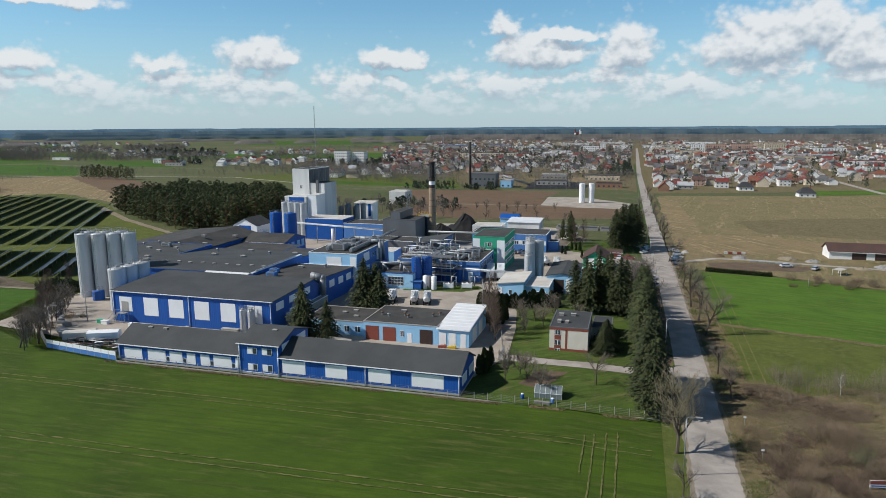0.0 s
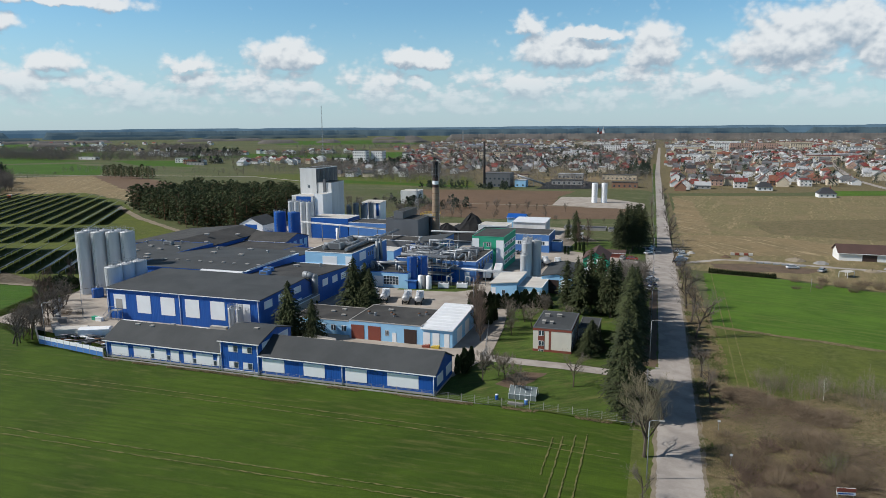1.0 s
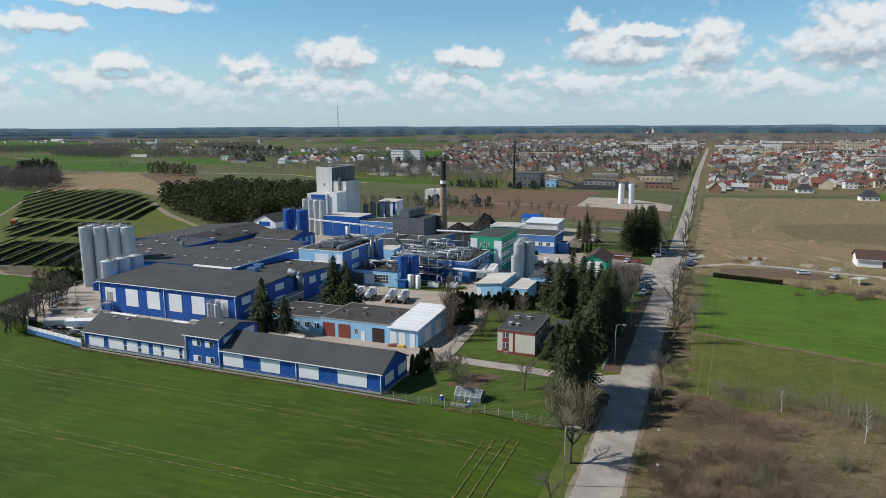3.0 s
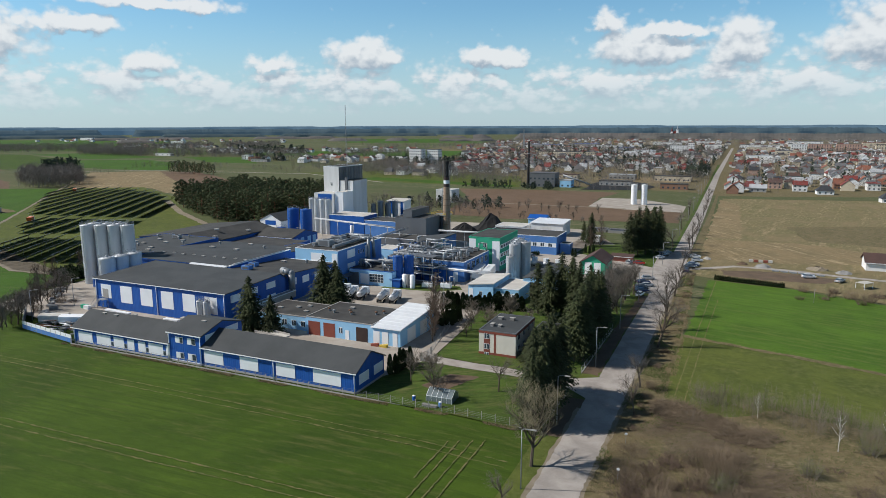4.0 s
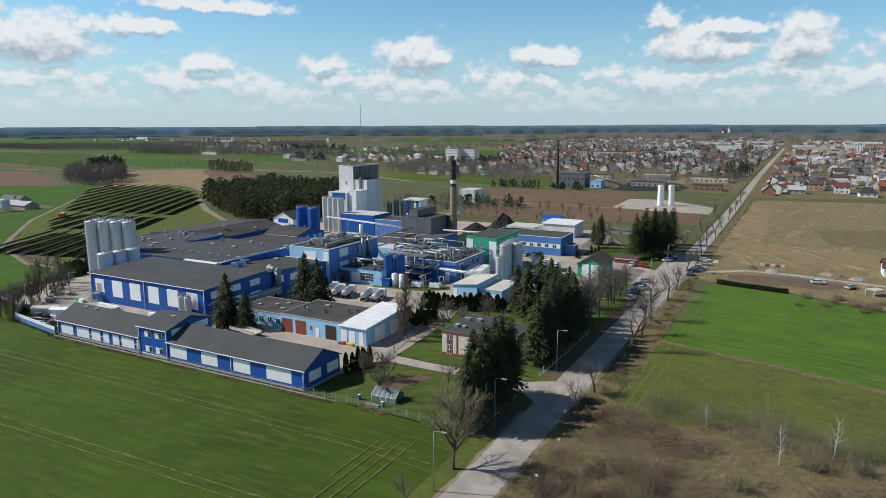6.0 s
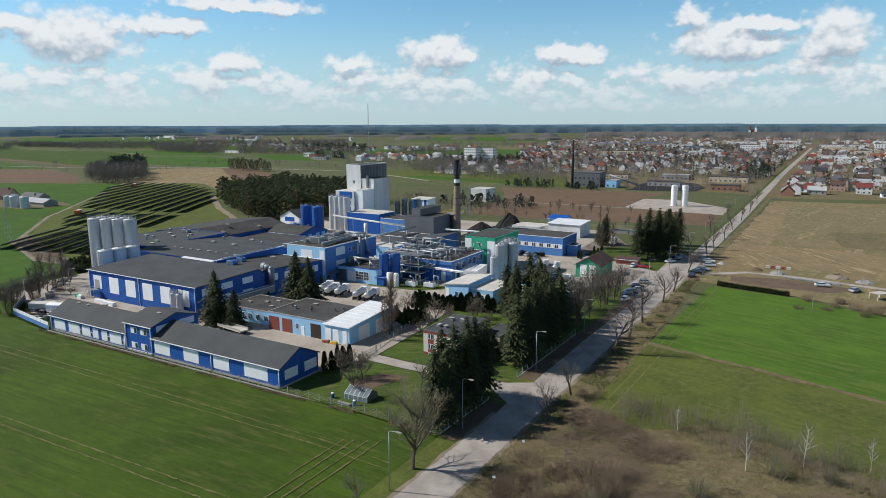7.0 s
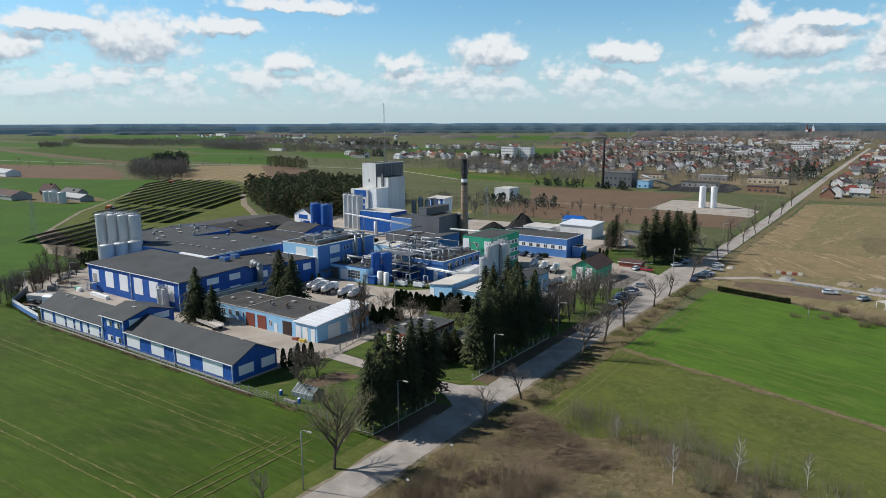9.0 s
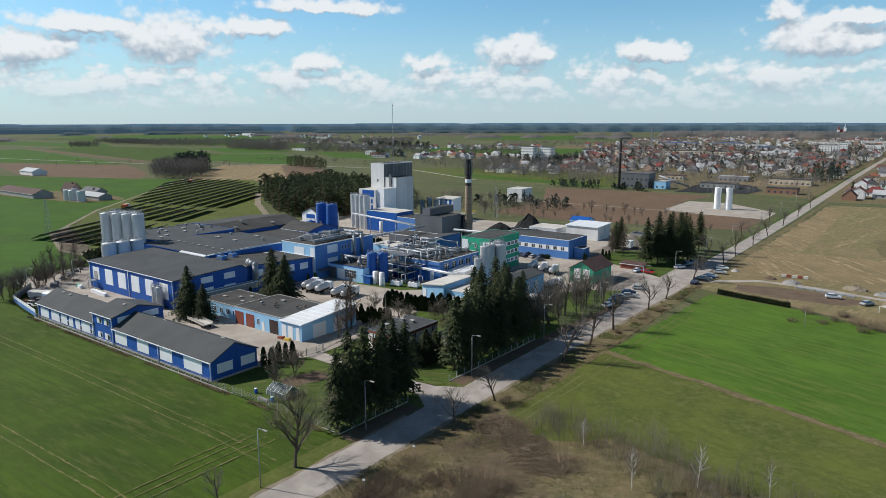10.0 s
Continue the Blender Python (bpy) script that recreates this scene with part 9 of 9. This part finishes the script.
for x in (1.0, 3.3):
    for y in (0.05, 1.5):
        tube(bm, (x, y, 0), (x, y, 4.0 if y < 1 else 2.8), 0.06, n=4)
tube(bm, (1.0, 0.05, 3.9), (3.3, 0.05, 3.9), 0.05, n=4)
tube(bm, (-1.6, 0.05, 1.2), (1.0, 0.05, 3.9), 0.05, n=4)
part("frame", bm, M_GALV, wl)
for i, (x, y, m, l) in enumerate(((-98.2, 21.4, M_GREEN, "green waste container"), (-96.6, 21.0, M_WHITE, "white stacked bags"), (-87, 20.8, M_WHITE, "white sheet-wrapped pallets"), (-82.4, 20.4, M_WHITE, "white sheet-wrapped pallets"), (-66, 20.6, M_WHITE, "white sheet-wrapped pallets"), (-61.4, 21.6, M_KERB, "pale grey cabinet"))):
    ob = thing("yard_goods", l + " standing in the yard", "goods", (x, y, gz(x, y) + 0.06))
    part("body", boxes((-0.9 if i < 2 else -2.2, 0.9 if i < 2 else 2.2, -0.5, 0.5, 0, 0.9 if i < 5 else 1.4)), m, ob)
    part("cover", boxes((-0.95 if i < 2 else -2.25, 0.95 if i < 2 else 2.25, -0.55, 0.55, 0.9 if i < 5 else 1.4, 0.98 if i < 5 else 1.5)), m, ob)
for x, m, l in ((-10.6, M_BRICKRED, "pile of red crates before the store"), (-8.4, M_YELLOW, "pile of tan sacks before the store")):
    ob = thing("crate_pile", l, "crates", (x, 25.4, gz(x, 25) + 0.06))
    for j in range(3):
        part("crate", boxes((-0.9 + j * 0.6, -0.35 + j * 0.6, -0.4, 0.4, 0, 0.5 + 0.1 * j)), m, ob)


# ---- lamps, poles, site clutter ----
def street_lamp(x, y, h, turn, label="grey steel street lamp with a curved arm", name="street_lamp"):
    ob = thing(name, label, "street lamp", (x, y, gz(x, y)), turn, "street lamps")
    bm = bmesh.new()
    tube(bm, (0, 0, -0.1), (0, 0, h), 0.09, 0.06, n=8)
    part("pole", bm, M_GALV, ob)
    bm = bmesh.new()
    pipe_run(bm, [Vector((0, 0, h)), Vector((0.35, 0, h + 0.22)), Vector((1.5, 0, h + 0.28))], 0.045, 6)
    part("arm", bm, M_GALV, ob)
    part("head", boxes((1.2, 2.0, -0.13, 0.13, h + 0.22, h + 0.36)), M_KERB, ob)
    return ob


for x, y, h, t in ((36.9, -17.8, 8.6, 0), (36.2, 3.8, 8.4, 0), (36.4, 34, 8.4, 0), (36.2, 64, 8.4, 0), (36.0, 96, 8.4, 0), (36, 128, 8.4, 0), (35.6, 160, 8.4, 0), (35.2, 198, 8.4, 0), (34.6, 240, 8.4, 0), (-9.2, 59.6, 8.6, 160), (-103, 22, 7.5, 30), (-100, 8, 7.5, 30)):
    street_lamp(x, y, h, t)
for i in range(9):
    x, y = 46 + i * 0.0, 300 + i * 55
    ob = thing("utility_pole", "wooden utility pole along the road", "pole", (34 - i * 1.0, y, gz(30, y)), 0, "utility poles")
    bm = bmesh.new()
    tube(bm, (0, 0, 0), (0, 0, 9), 0.14, 0.1, n=6)
    part("shaft", bm, M_CONC, ob)
    part("crossarm", boxes((-0.9, 0.9, -0.06, 0.06, 8.4, 8.55)), M_CONC, ob)
ob = thing("field_post", "thin grey post standing in the green field", "post", (82.4, 117.8, gz(82, 118)))
bm = bmesh.new()
tube(bm, (0, 0, 0), (0, 0, 4.2), 0.07, n=6)
part("shaft", bm, M_CONC, ob)
part("cap", boxes((-0.12, 0.12, -0.12, 0.12, 4.2, 4.3)), M_CONC, ob)
for x, y, r, h, m, l in ((70, 173.5, 3.2, 1.2, M_CONC, "heap of broken concrete rubble"), (63, 176, 2.4, 1.0, M_SOIL, "heap of brown earth"), (88, 176, 4.0, 1.3, M_TRACK, "heap of sandy earth"), (96, 172, 3.2, 1.1, M_CONC, "heap of broken concrete rubble"), (50.2, 182, 1.8, 1.0, M_KERB, "heap of pale stones"), (110, 160, 3, 1.0, M_TRACK, "heap of sandy earth"), (118, 166, 3.4, 1.1, M_CONC, "heap of broken rubble")):
    heap(x, y, r, h, int(x), m, l + " on the building plot", "earth_mound")
for i in range(5):
    ob = thing("brick_pallet", "stack of red and white building blocks on a pallet", "building blocks", (66 + i * 1.7, 182 + i * 0.2, gz(66, 182) + 0.1), 4, "building blocks")
    part("block_stack", boxes((-0.7, 0.7, -0.5, 0.5, 0.12, 1.0)), M_BRICKRED if i % 2 else M_ROOFLT, ob)
    part("pallet", boxes((-0.75, 0.75, -0.55, 0.55, 0, 0.12)), M_TRACK, ob)
for i in range(6):
    ob = thing("plank_stack", "stack of pale planks on the building plot", "planks", (74 + i * 2.8, 165.8 - i * 0.5, gz(75, 166) + 0.1), -8, "plank stacks")
    part("bundle", boxes((-1.2, 1.2, -0.4, 0.4, 0.1, 0.5)), M_GALV, ob)
    part("bearer", boxes((-0.2, 0.2, -0.45, 0.45, 0, 0.1)), M_CONC, ob)
fs = thing("frame_shelter", "white metal frame shelter on the building plot", "shelter", (99, 148, gz(99, 148)), 50)
bm = bmesh.new()
for x in (-2.2, 2.2):
    for y in (-1.4, 1.4):
        tube(bm, (x, y, 0), (x, y, 2.0), 0.07, n=5)
for y in (-1.4, 1.4):
    tube(bm, (-2.2, y, 2.0), (2.2, y, 2.0), 0.07, n=5)
part("frame", bm, M_WHITE, fs)
part("cover", boxes((-2.3, 2.3, -1.5, 1.5, 2.05, 2.12)), M_ROOFLT, fs)
bd = thing("roadside_board", "small red and white advertising board beside the road", "sign", (62.0, -14.4, gz(62, -14)), 12)
part("board", boxes((-1.2, 1.2, -0.04, 0.04, 0.5, 1.5)), M_WHITE, bd)
part("red_band", boxes((-1.2, 1.2, -0.055, -0.041, 0.95, 1.5)), M_BRICKRED, bd, "red printed band")
part("text_bar", boxes((-1.0, 0.9, -0.055, -0.041, 0.65, 0.8)), M_BLUE_PAINT, bd)
for x in (-1.0, 1.0):
    part("post", boxes((x - 0.05, x + 0.05, 0.04, 0.12, 0, 1.5)), M_GALV, bd)
for x, y in ((48.4, -9.5), (47.6, 2.2)):
    sg = thing("road_sign", "small white road sign on a post", "sign", (x, y, gz(x, y)), 10, "road signs")
    bm = bmesh.new()
    tube(bm, (0, 0, 0), (0, 0, 2.0), 0.04, n=5)
    part("post", bm, M_GALV, sg)
    part("plate", boxes((-0.22, 0.22, -0.06, -0.03, 1.55, 1.85)), M_WHITE, sg)

# settling basins and pipes behind the offices
for i in range(3):
    bs = thing("settling_basin", "low concrete settling basin with dark water", "basin", (-4 + i * 11, 236 - i * 1.0, gz(0, 236)), 0, "settling basins")
    for a in ((-5, 5, -4, -3.6), (-5, 5, 3.6, 4), (-5, -4.6, -3.6, 3.6), (4.6, 5, -3.6, 3.6)):
        part("basin_wall", boxes((a[0], a[1], a[2], a[3], 0, 1.4)), M_CONC, bs)
    part("water", boxes((-4.6, 4.6, -3.6, 3.6, 0.2, 0.9)), M_PV, bs)
wc = hall("container_office", "white site cabin beside the works offices", -3, 4, 200, 203, -4.2, -1.4, -1.4, M_WHITE, M_WMETAL, "flat", category="cabin")
wc = hall("container_office", "small blue cabin beside the works offices", -4.6, -0.6, 164, 169, -3.8, 0.6, 0.6, M_MID, M_ROOF2, "flat", category="cabin")
rc = hall("red_kiosk", "low red-brown kiosk beside the parking strip", 17, 25, 157, 161, -4.0, -1.6, -1.2, M_BRICKRED, M_TILES[2], "mono_x", category="kiosk")
